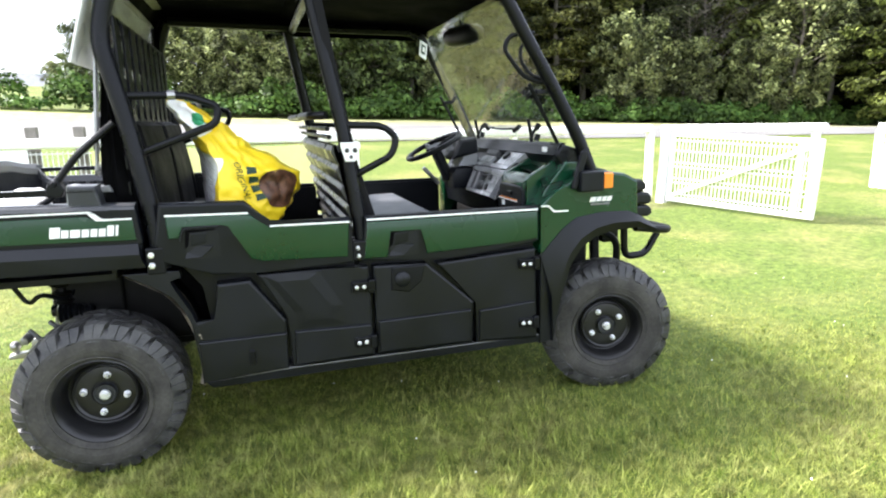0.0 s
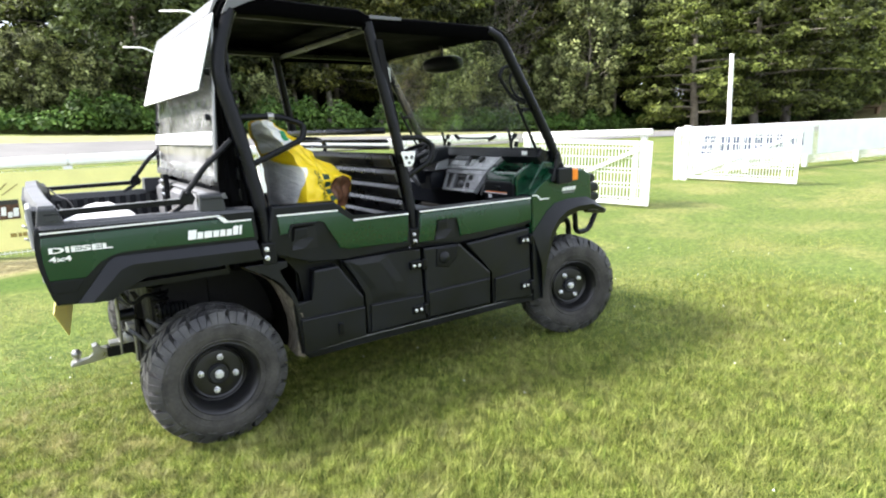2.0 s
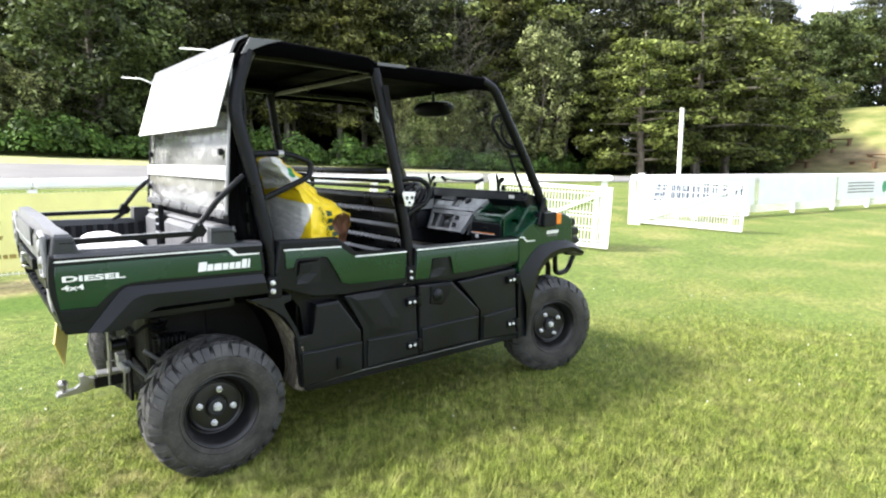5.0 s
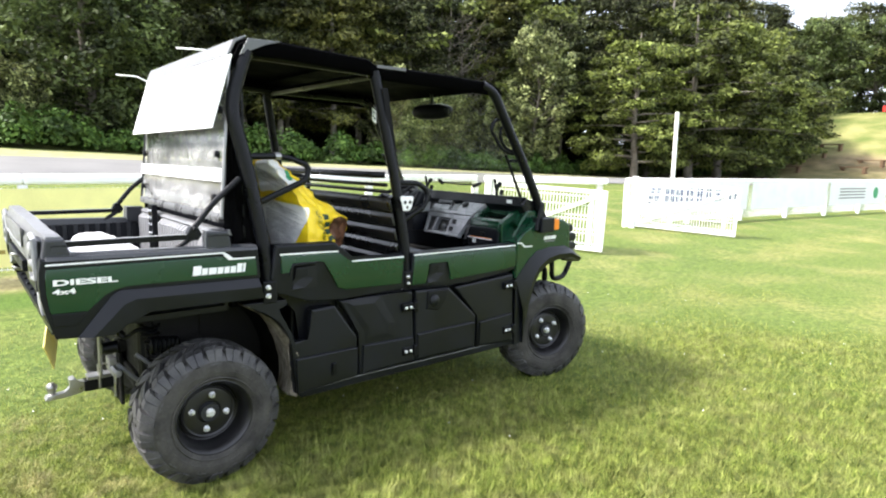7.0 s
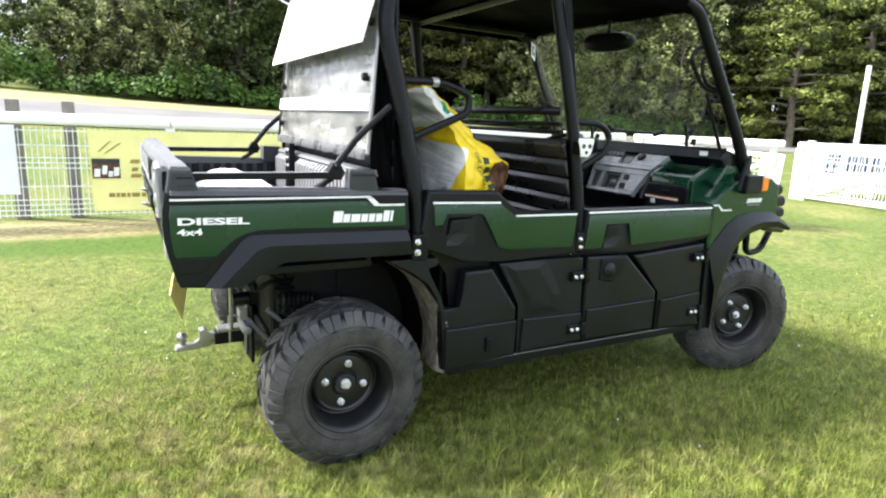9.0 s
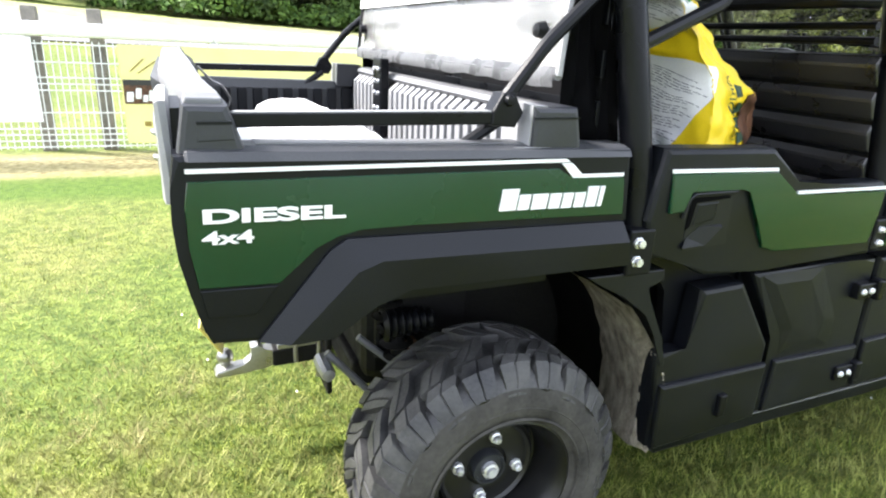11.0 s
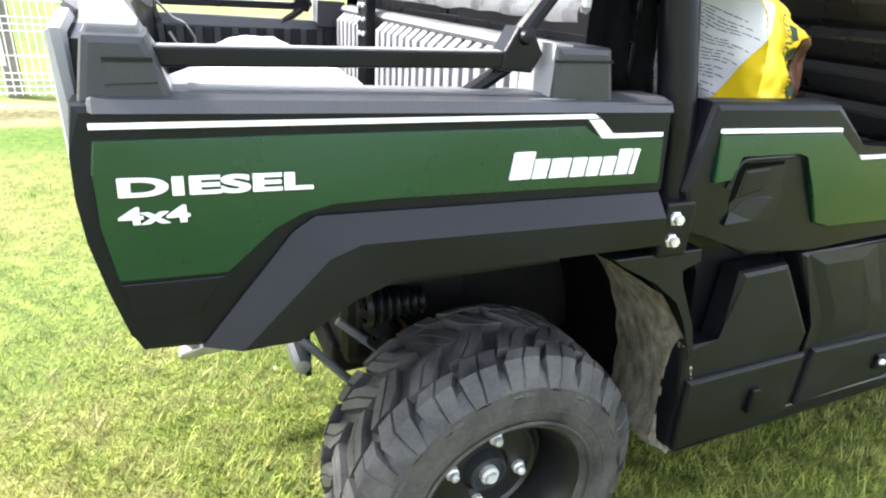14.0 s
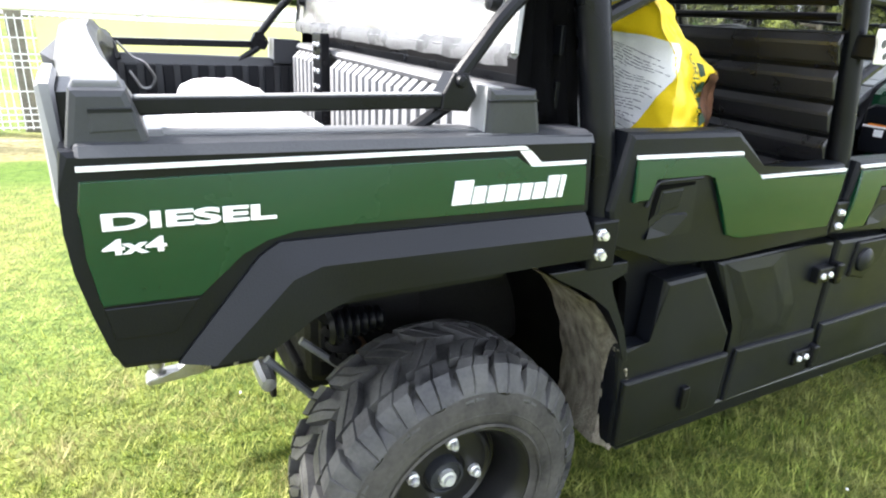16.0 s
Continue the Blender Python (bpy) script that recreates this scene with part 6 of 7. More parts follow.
def feed_sack():
    s = thing("feed_sack", (0.58, 0.34, 0.97), "bulging yellow and white feed sack slumped on the rear seat", "sack")
    zs = np.linspace(0.972, 1.505, 64)
    k = 34
    rows = [[sack_skin(side, u / k, float(z)) for side in range(4) for u in range(k)] for z in zs]
    body = loft(bmesh.new(), rows, True, True)
    b = part("sack_body", body, M_BAGY, s, "yellow woven plastic sack", True, 70)

    def round_side(q, z, off):
        """A walk round the white side: q from -1 (far rear corner) past 0 (near rear corner) on to the near side."""
        return sack_skin(3, 1 + q, z, off) if q < 0 else sack_skin(0, q, z, off)

    def white_panel(low, high, left, right):
        """A printed white field between edges that run smoothly in height and round the sack."""
        nu, nv = 40, 34
        rows_ = []
        for j in range(nv + 1):
            v = j / nv
            row_ = []
            for i in range(nu + 1):
                t = i / nu
                q0, q1 = left(v), right(v)
                q = q0 + (q1 - q0) * t
                row_.append(round_side(q, low(t) + (high(t) - low(t)) * v, 0.0022))
            rows_.append(row_)
        part("white_panel", loft(bmesh.new(), rows_), M_BAGW, b, "white printed panel", True, 70)
    white_panel(lambda t: 0.978, lambda t: 1.300 - 0.035 * t, lambda v: -0.97, lambda v: -0.44 + 0.56 * v)
    white_panel(lambda t: 1.335 + 0.04 * t * t, lambda t: 1.496, lambda v: -0.88 + 0.1 * v, lambda v: 0.55 + 0.36 * v)

    def on(x, z, off=0.004):
        c = sack_corners(z)
        return sack_skin(0, min(1, max(0, (x - c[0].x) / (c[1].x - c[0].x))), z, off)

    def on_rear(u, z, off=0.004):
        return sack_skin(3, u, z, off)

    def patch(name, pts, mat, label="", put=on):
        cx, cz = sum(p[0] for p in pts) / len(pts), sum(p[1] for p in pts) / len(pts)
        rings = [[put(cx + (x - cx) * f, cz + (z - cz) * f, 0.005) for x, z in pts] for f in (1.0, 0.8, 0.6, 0.4, 0.2, 0.02)]
        part(name, loft(bmesh.new(), rings, True), mat, b, label, True, 70)
    ang = [2 * math.pi * q / 28 for q in range(28)]
    patch("brown_picture", [(0.752 + 0.078 * math.cos(a) * (1 + 0.18 * math.sin(3 * a)), 1.118 + 0.098 * math.sin(a) * (1 + 0.18 * math.cos(2 * a))) for a in ang], M_BROWN, "dark brown printed picture patch")
    patch("round_mark", [(0.455 + 0.024 * math.cos(a), 1.428 + 0.026 * math.sin(a)) for a in ang], M_LIMEG, "round green printed mark")
    for i in range(4):                                     # the brand's name as blocks, running down the sack
        z = 1.225 - i * 0.038
        patch("brand_block", [(0.618 + i * 0.010, z), (0.655 + i * 0.010, z - 0.006), (0.657 + i * 0.010, z - 0.027), (0.620 + i * 0.010, z - 0.030)], M_INKG, "dark green printed block")
    bm = lettering("ORIGINAL", 0.036, Matrix(), 0.0)
    bmesh.ops.triangulate(bm, faces=bm.faces[:])
    for v in bm.verts:
        v.co = Vector(on(0.572 + v.co.y + v.co.x * 0.20, 1.245 - v.co.x * 0.98, 0.006))
    part("lettering", bm, M_INKG, b, "dark green word ORIGINAL")
    rw = random.Random(5)
    for i in range(74):                                    # slanting lines of small print on the white side
        z = 1.46 - i * 0.0063
        if i % 9 == 8 or 1.285 < z < 1.395:
            continue
        end = (0.93, 0.86, 0.96, 0.90, 0.72)[i % 5] - (max(0.0, 1.28 - z) * 1.35 if z < 1.28 else 0)
        u, bm = 0.14, bmesh.new()
        while u < end:
            w = rw.uniform(0.02, 0.075)
            us = [u, u + w / 2, min(end, u + w)]
            loft(bm, [[on_rear(q, z + 0.0010 - (q - 0.3) * 0.10, 0.0042) for q in us], [on_rear(q, z - 0.0010 - (q - 0.3) * 0.10, 0.0042) for q in us]])
            u += w + 0.012
        part("print_line", bm, M_PRINTG, b)
    part("seam", tubed([(0.333, 0.285, 1.508), (0.365, 0.215, 1.514), (0.412, 0.225, 1.507)], 0.006, 6, 0.02), M_BAGW, s)


feed_sack()


def bed_load():
    """Two white sacks lying in the bed."""
    for (cx, cy, cz), (a, b, c), turn in (((-0.37, 0.29, 1.038), (0.165, 0.16, 0.088), 0.1), ((-0.335, 0.66, 1.045), (0.085, 0.13, 0.086), 0.3)):
        bm = bmesh.new()
        bmesh.ops.create_icosphere(bm, subdivisions=4, radius=1)
        for v in bm.verts:
            p = v.co
            q = Vector([math.copysign(abs(w) ** 0.7, w) for w in p])
            k = 1 + 0.10 * noise.noise(p * 2.3) + 0.04 * noise.noise(p * 6)
            v.co = Vector((q.x * a * k, q.y * b * k, q.z * c * k))
            v.co = Matrix.Rotation(turn, 3, "Z") @ v.co + Vector((cx, cy, cz))
        ob = link("white_sack", bm, M_BOARD, None, "", True, 60)
        tagged(ob, "crumpled white plastic sack lying in the cargo bed", "sack", "sacks in the bed")
    # boxes that the sacks lie on
    ob = link("crate", boxed(-0.56, -0.10, 0.13, 0.86, 0.836, 0.945, 0.006), M_BLACKLOW)
    tagged(ob, "low black plastic crate under the white sacks", "crate")


bed_load()

# ---- white fence, gates and signs ----
FENCE_Y = 5.15


def rail_fence(name, x0, y0, x1, y1, posts, label, top=1.13, mesh_to=99.0):
    """White post and rail fence with a broad top rail; white wire mesh hangs from it as far as mesh_to metres."""
    f = thing(name, (x0, y0, float(lift(x0, y0))), label, "fence")
    L = math.hypot(x1 - x0, y1 - y0)
    d = Vector(((x1 - x0) / L, (y1 - y0) / L, 0))
    nrm = Vector((d.y, -d.x, 0))

    def at(s, off=0.0):
        p = Vector((x0, y0, 0)) + d * s + nrm * off
        return Vector((p.x, p.y, float(lift(p.x, p.y))))
    k = max(2, int(round(L / posts)) + 1)
    spots = [L * i / (k - 1) for i in range(k)]
    for s in spots:
        p = at(s)
        bm = bmesh.new()
        box(bm, -0.045, 0.045, -0.045, 0.045, -0.1, top - 0.11, 0.008, Matrix.Translation(p) @ Matrix.Rotation(math.atan2(d.y, d.x), 4, "Z"))
        part("post", bm, M_PAINTW, f)
    for a, b in zip(spots, spots[1:]):
        pa, pb = at(a), at(b)
        mid, ln = (pa + pb) / 2, (pb - pa).length
        tilt = math.atan2(pb.z - pa.z, math.hypot(pb.x - pa.x, pb.y - pa.y))
        m = Matrix.Translation(mid) @ Matrix.Rotation(math.atan2(d.y, d.x), 4, "Z") @ Matrix.Rotation(-tilt, 4, "Y")
        part("top_rail", boxed(-ln / 2, ln / 2, -0.075, 0.075, top - 0.11, top, 0.03, m), M_PAINTW, f)
        if a > mesh_to:
            continue
        bm = bmesh.new()
        for z in (0.10, 0.15, 0.20, 0.25, 0.38, 0.56, 0.61, 0.66, 0.78, 0.92):
            box(bm, -ln / 2, ln / 2, -0.066, -0.060, z - 0.005, z + 0.005, 0, m)
        w = -ln / 2 + 0.03
        while w < ln / 2:
            box(bm, w, w + 0.0075, -0.060, -0.054, 0.08, top - 0.14, 0, m)
            w += 0.050
        tagged(part("wire_mesh", bm, M_WIRE, f, "white coated wire mesh"), kind="stuff")
    return f, at, d


rail_fence("fence", -13.0, 5.0, 6.10, 5.05, 2.05, "white post and rail fence with wire mesh", 1.085, 13.0)
fr, fat, fd = rail_fence("fence", 10.35, 4.95, 23.4, 3.75, 2.2, "white post and rail fence hung with banners", 1.04)
rail_fence("fence", 23.4, 3.75, 48.0, 2.4, 2.5, "white post and rail fence running on along the lawn", 1.04)


def gate_leaf(hx, hy_, ex, ey, label):
    """A white mesh gate leaf that stands open."""
    L = math.hypot(ex - hx, ey - hy_)
    ang = math.atan2(ey - hy_, ex - hx)
    g = thing("gate", (hx, hy_, float(lift(hx, hy_))), label, "gate", "gates in the fence")
    za, zb = float(lift(hx, hy_)), float(lift(ex, ey))
    m = Matrix.Translation((hx, hy_, za + 0.04)) @ Matrix.Rotation(ang, 4, "Z") @ Matrix.Rotation(math.atan2(za - zb, L), 4, "Y")
    bm = bmesh.new()
    box(bm, -0.06, 0.06, -0.06, 0.06, -0.15, 1.04, 0.01, m)
    part("gate_post", bm, M_PAINTW, g)
    bm = bmesh.new()
    for z in (0.0, 0.90):
        box(bm, 0.07, L, -0.025, 0.025, z, z + 0.06, 0.006, m)
    part("gate_rail", bm, M_PAINTW, g)
    for x in (0.07, L - 0.06, L - 0.26):
        bm = bmesh.new()
        box(bm, x, x + 0.06, -0.027, 0.027, 0.0, 0.96, 0.006, m)
        part("stile", bm, M_PAINTW, g)
    bm = bmesh.new()
    a = math.atan2(0.82, L - 0.2)
    box(bm, 0, math.hypot(0.82, L - 0.2), -0.012, 0.012, -0.025, 0.025, 0.003, m @ Matrix.Translation((0.1, -0.03, 0.06)) @ Matrix.Rotation(-a, 4, "Y"))
    part("brace", bm, M_PAINTW, g)
    bm = bmesh.new()
    x = 0.13
    while x < L:
        box(bm, x, x + 0.010, -0.005, 0.005, 0.05, 0.90, 0, m)
        x += 0.052
    for z in (0.10, 0.26, 0.32, 0.48, 0.54, 0.70, 0.84):
        box(bm, 0.08, L, -0.012, -0.004, z, z + 0.014, 0, m)
    tagged(part("mesh_infill", bm, M_WIRE, g, "white mesh infill"), kind="stuff")
    return g


gate_leaf(6.20, 4.86, 7.03, 3.07, "open white mesh gate leaf beside the vehicle's nose")
gate_leaf(10.40, 4.82, 11.12, 2.94, "open white mesh gate leaf near the banner")


def rail_spur(x0, y0, x1, y1):
    """A short stretch of the broad rail over the first gate leaf, on an end post."""
    g = thing("rail", (x1, y1, float(lift(x1, y1))), "broad white rail on an end post over the open gate", "rail")
    L, ang = math.hypot(x1 - x0, y1 - y0), math.atan2(y1 - y0, x1 - x0)
    m = Matrix.Translation((x0, y0, float(lift(x0, y0)))) @ Matrix.Rotation(ang, 4, "Z")
    part("top_rail", boxed(0.07, L + 0.12, -0.07, 0.07, 0.99, 1.085, 0.03, m), M_PAINTW, g)
    part("post", boxed(L - 0.06, L + 0.03, 0.03, 0.11, -0.2, 0.985, 0.008, m), M_PAINTW, g)


rail_spur(6.16, 4.98, 7.16, 3.27)


def on_fence(at, d, s0, s1, z0, z1, off=0.078):
    a, b = at(s0, off), at(s1, off)
    return lambda u, v, lift_=0.0: tuple(a.lerp(b, u) + Vector((d.y * lift_, -d.x * lift_, z0 + (z1 - z0) * v)))


def flat(q, u0, u1, v0, v1, up=0.0, skew=0.0):
    bm = bmesh.new()
    ring = [(u0, v0), (u1, v0), (u1 + skew, v1), (u0 + skew, v1)]
    return loft(bm, [[q(u, v, up) for u, v in ring], [q(u, v, up + 0.004) for u, v in ring]], True, True)


def banner(at, d, s0, s1, z0, z1, mat, label):
    q = on_fence(at, d, s0, s1, z0, z1)
    b = thing("banner", at(s0), label, "banner", "banners on the fence")
    part("sheet", flat(q, 0, 1, 0, 1), mat, b)
    return b, q


b, q = banner(fat, fd, 0.15, 4.5, 0.28, 0.98, M_BANNERW, "white vinyl banner with a navy name in blocks")
for u in (0.10, 0.145):                                    # a slanting mark of broken bars
    for v in (0.30, 0.44, 0.58, 0.72):
        part("emblem_bar", flat(q, u + (v - 0.3) * 0.06, u + (v - 0.3) * 0.06 + 0.032, v, v + 0.10, 0.006, 0.004), M_BLUE, b)
for k, w in enumerate((0.075, 0.060, 0.060, 0.060, 0.052, 0.052, 0.060, 0.056)):
    u = 0.24 + k * 0.088
    part("name_block", flat(q, u, u + w * 0.34, 0.34, 0.76, 0.006, 0.004), M_BLUE, b)
    part("name_block", flat(q, u + w * 0.62, u + w, 0.34, 0.76, 0.006, -0.004), M_BLUE, b)
    if k % 2:
        part("name_block", flat(q, u + w * 0.34, u + w * 0.62, 0.50, 0.60, 0.006), M_BLUE, b)
b, q = banner(fat, fd, 4.7, 8.6, 0.28, 0.98, M_BANNERW, "plain white vinyl banner")
b, q = banner(fat, fd, 8.8, 12.6, 0.28, 0.98, M_BANNERW, "white vinyl banner with a round green mark")
bm = bmesh.new()
bm.faces.new([bm.verts.new(q(0.80 + 0.045 * math.cos(a), 0.5 + 0.26 * math.sin(a), 0.006)) for a in (2 * math.pi * k / 20 for k in range(20))])
part("round_mark", bm, M_LIMEG, b)
for k in range(4):
    part("text_bar", flat(q, 0.16, 0.60, 0.28 + 0.13 * k, 0.33 + 0.13 * k, 0.006), M_PRINTG, b)

LEFT = lambda s, off=0.0: Vector((s, FENCE_Y - 0.12 - off, float(lift(s, FENCE_Y))))
LD = Vector((1, 0, 0))
b, q = banner(LEFT, LD, -1.02, 1.4, 0.12, 0.93, M_BANNER, "yellow vinyl banner with a dark picture patch")
pp = part("picture_patch", flat(q, 0.005, 0.108, 0.41, 0.655, 0.006), M_BROWN, b, "dark blurred picture patch")
for u0, u1, v0, v1 in ((0.010, 0.032, 0.43, 0.53), (0.040, 0.058, 0.46, 0.57), (0.062, 0.078, 0.43, 0.50), (0.082, 0.102, 0.44, 0.55)):
    part("pale_patch", flat(q, u0, u1, v0, v1, 0.011, 0.004), M_BAGW, pp)
part("dark_band", flat(q, 0.005, 0.108, 0.60, 0.655, 0.011), M_INK, pp)
for u0, u1 in ((0.060, 0.082), (0.088, 0.100), (0.104, 0.122), (0.128, 0.140), (0.146, 0.176), (0.184, 0.200), (0.206, 0.230), (0.238, 0.262)):
    part("text_block", flat(q, u0, u1, 0.175, 0.225, 0.006), M_OCHRE, b)
for v, u0, u1 in ((0.42, 0.145, 0.185), (0.50, 0.150, 0.172), (0.60, 0.145, 0.180)):
    part("scroll", flat(q, u0, u1, v, v + 0.045, 0.006, 0.006), M_OCHRE, b)
for u, v, k in ((0.030, 0.74, 0.045), (0.052, 0.72, 0.060)):
    part("streak", flat(q, u, u + 0.006, v, v + 0.13, 0.006, k), M_OCHRE, b)
b, q = banner(LEFT, LD, -2.35, -1.62, 0.30, 0.96, M_BANNERW, "pale grey notice board on the fence")


def dark_post(x, y, h):
    ob = link("fence_post", boxed(x - 0.055, x + 0.055, y - 0.055, y + 0.055, float(lift(x, y)) - 0.1, float(lift(x, y)) + h, 0.012), M_WOODG)
    tagged(ob, "weathered grey wooden post behind the white rail", "post", "grey posts")


for x in (-3.4, -1.66, -1.19):
    dark_post(x, FENCE_Y + 0.16, 1.19)

p = (12.2, 5.0)
pole = link("pole", tubed([(p[0], p[1], float(lift(*p))), (p[0], p[1], 2.68)], 0.045, 12, 0), M_PAINTW, None, "", True)
tagged(pole, "slim white pole behind the fence", "pole")


# ---- benches on the hill, a far house and a red van ----
def bench(x, y, turn):
    z = float(lift(x, y))
    b = thing("bench", (x, y, z), "low brown log bench on the grassy slope", "bench", "benches on the slope")
    m = Matrix.Translation((x, y, z)) @ Matrix.Rotation(turn, 4, "Z")
    bm = bmesh.new()
    box(bm, -1.5, 1.5, -0.2, 0.2, 0.42, 0.54, 0.03, m)
    part("seat", bm, M_WOOD, b)
    for s in (-1.2, 1.2):
        bm = bmesh.new()
        box(bm, s - 0.15, s + 0.15, -0.18, 0.18, -0.3, 0.42, 0.02, m)
        part("leg", bm, M_WOOD, b)


for x, y in ((78, 24.4), (75.5, 25.1), (74, 19.1), (71, 19.7), (69.5, 25.3), (79, 17.6)):
    bench(x, y, 1.2)


def house(x, y, w, d, h, turn):
    z = float(lift(x, y)) - 0.3
    b = thing("house", (x, y, z), "white rendered house with a grey slate roof among trees", "house")
    m = Matrix.Translation((x, y, z)) @ Matrix.Rotation(turn, 4, "Z")
    bm = bmesh.new()
    box(bm, -w / 2, w / 2, -d / 2, d / 2, 0, h, 0.02, m)
    part("wall", bm, M_HOUSE, b)
    bm = prismed([(-d / 2 - 0.4, h + 0.01), (d / 2 + 0.4, h + 0.01), (0, h + d * 0.38)], -w / 2 - 0.3, w / 2 + 0.3, 0, "x")
    bm.transform(m)
    part("roof", bm, M_SLATE, b)
    for k in range(4):
        for fl_ in range(1):
            u = -w / 2 + w * (k + 0.5) / 4
            bm = bmesh.new()
            box(bm, u - 0.55, u + 0.55, -d / 2 - 0.05, -d / 2 + 0.05, 0.9 + fl_ * 2.6, 2.2 + fl_ * 2.6, 0.01, m)
            part("window", bm, M_PANE, b)
    bm = bmesh.new()
    box(bm, w * 0.3, w * 0.3 + 0.9, -0.4, 0.4, h + d * 0.2, h + d * 0.38 + 1.0, 0.02, m)
    part("chimney", bm, M_HOUSE, b)


house(-29.5, 95, 9, 6, 2.6, 0.25)
rv = thing("van", (94, 22, float(lift(94, 22))), "small red van parked on the far slope", "van")
mv = Matrix.Translation((94, 22, float(lift(94, 22)))) @ Matrix.Rotation(1.1, 4, "Z")
bm = prismed([(-2.2, 0.35), (2.3, 0.35), (2.3, 1.0), (1.6, 1.15), (1.0, 1.9), (-2.2, 1.95)], -0.85, 0.85, 0.08)
bm.transform(mv)
part("body", bm, M_REDP, rv)
for x in (-1.4, 1.5):
    for s in (-0.86, 0.66):
        bm = lathed([(0, s), (0.34, s), (0.34, s + 0.2), (0, s + 0.2)], (x, 0, 0.34), 16)
        bm.transform(mv)
        part("wheel", bm, M_RUBBER, rv)


# ---- trees ----
def leaf_cloud(rng, lumps, count, size, flat_=0.5):
    """Many small bent leaf clumps on and in a set of lumps (centre, radii)."""
    vol = np.array([r[0] * r[1] + r[1] * r[2] + r[0] * r[2] for _, r in lumps])
    pick = rng.choice(len(lumps), count, p=vol / vol.sum())
    cen = np.array([c for c, _ in lumps])[pick]
    rad = np.array([r for _, r in lumps])[pick]
    d = rng.normal(size=(count, 3))
    d /= np.linalg.norm(d, axis=1)[:, None]
    d[:, 2] = np.where(d[:, 2] < -0.3, -d[:, 2] * 0.6, d[:, 2])
    k = rng.uniform(0.55, 1.08, count) ** 0.6
    pos = cen + d * rad * k[:, None]
    nrm = d + rng.normal(size=(count, 3)) * flat_ + np.array([0, 0, 0.35])
    nrm /= np.linalg.norm(nrm, axis=1)[:, None]
    t = np.cross(nrm, rng.normal(size=(count, 3)))
    t /= np.linalg.norm(t, axis=1)[:, None]
    b = np.cross(nrm, t)
    s = size * rng.uniform(0.55, 1.35, (count, 1))
    droop = nrm * s * 0.25
    # an uneven leaf spray of two bent quads
    v = [pos - t * s, pos - t * s * 0.15 + b * s * 0.62 - droop * 0.2, pos + t * s * 1.0 - droop, pos - t * s * 0.05 - b * s * 0.55 - droop * 0.4]
    co = np.stack(v, 1).reshape(-1, 3)
    i = np.arange(count)[:, None] * 4
    loops = (i + np.array([[0, 1, 2, 0, 2, 3]])).ravel()
    return co, loops


def limb_into(bm, pts, r0, r1, seg=6):
    """A tapered, bent limb through the points."""
    prev = None
    for k, p in enumerate(pts):
        rr = r0 + (r1 - r0) * k / (len(pts) - 1)
        d = (pts[min(k + 1, len(pts) - 1)] - pts[max(k - 1, 0)]).normalized()
        u = d.orthogonal().normalized()
        w = d.cross(u)
        ringv = [bm.verts.new(p + (u * math.cos(a) + w * math.sin(a)) * rr) for a in (2 * math.pi * j / seg for j in range(seg))]
        if prev:
            for j in range(seg):
                bm.faces.new((prev[j], prev[(j + 1) % seg], ringv[(j + 1) % seg], ringv[j]))
        prev = ringv


def sprays(rng, clumps, per, size, flat_, up):
    """Leaves gathered in clumps (centre, radius, heading): each a small bent blade of two triangles."""
    cen = np.repeat(np.array([c for c, _, _ in clumps]), per, axis=0)
    rad = np.repeat(np.array([r for _, r, _ in clumps]), per)[:, None]
    way = np.repeat(np.array([w for _, _, w in clumps]), per, axis=0)
    n = len(cen)
    d = rng.normal(size=(n, 3))
    d /= np.linalg.norm(d, axis=1)[:, None]
    pos = cen + d * rad * np.array([1, 1, flat_]) * rng.uniform(0.25, 1.05, (n, 1)) ** 0.5
    nrm = d * 0.5 + rng.normal(size=(n, 3)) * 0.45 + np.array([0, 0, up])
    nrm /= np.linalg.norm(nrm, axis=1)[:, None]
    t = way * 0.8 + rng.normal(size=(n, 3)) * 0.7
    t -= nrm * (t * nrm).sum(1)[:, None]
    t /= np.linalg.norm(t, axis=1)[:, None]
    b = np.cross(nrm, t)
    s = size * rng.uniform(0.55, 1.4, (n, 1))
    droop = nrm * s * 0.3
    v = [pos - t * s, pos - t * s * 0.1 + b * s * 0.5 + droop * 0.2, pos + t * s - droop, pos - t * s * 0.05 - b * s * 0.46 - droop * 0.2]
    i = np.arange(n)[:, None] * 4
    return np.stack(v, 1).reshape(-1, 3), (i + np.array([[0, 1, 2, 0, 2, 3]])).ravel()


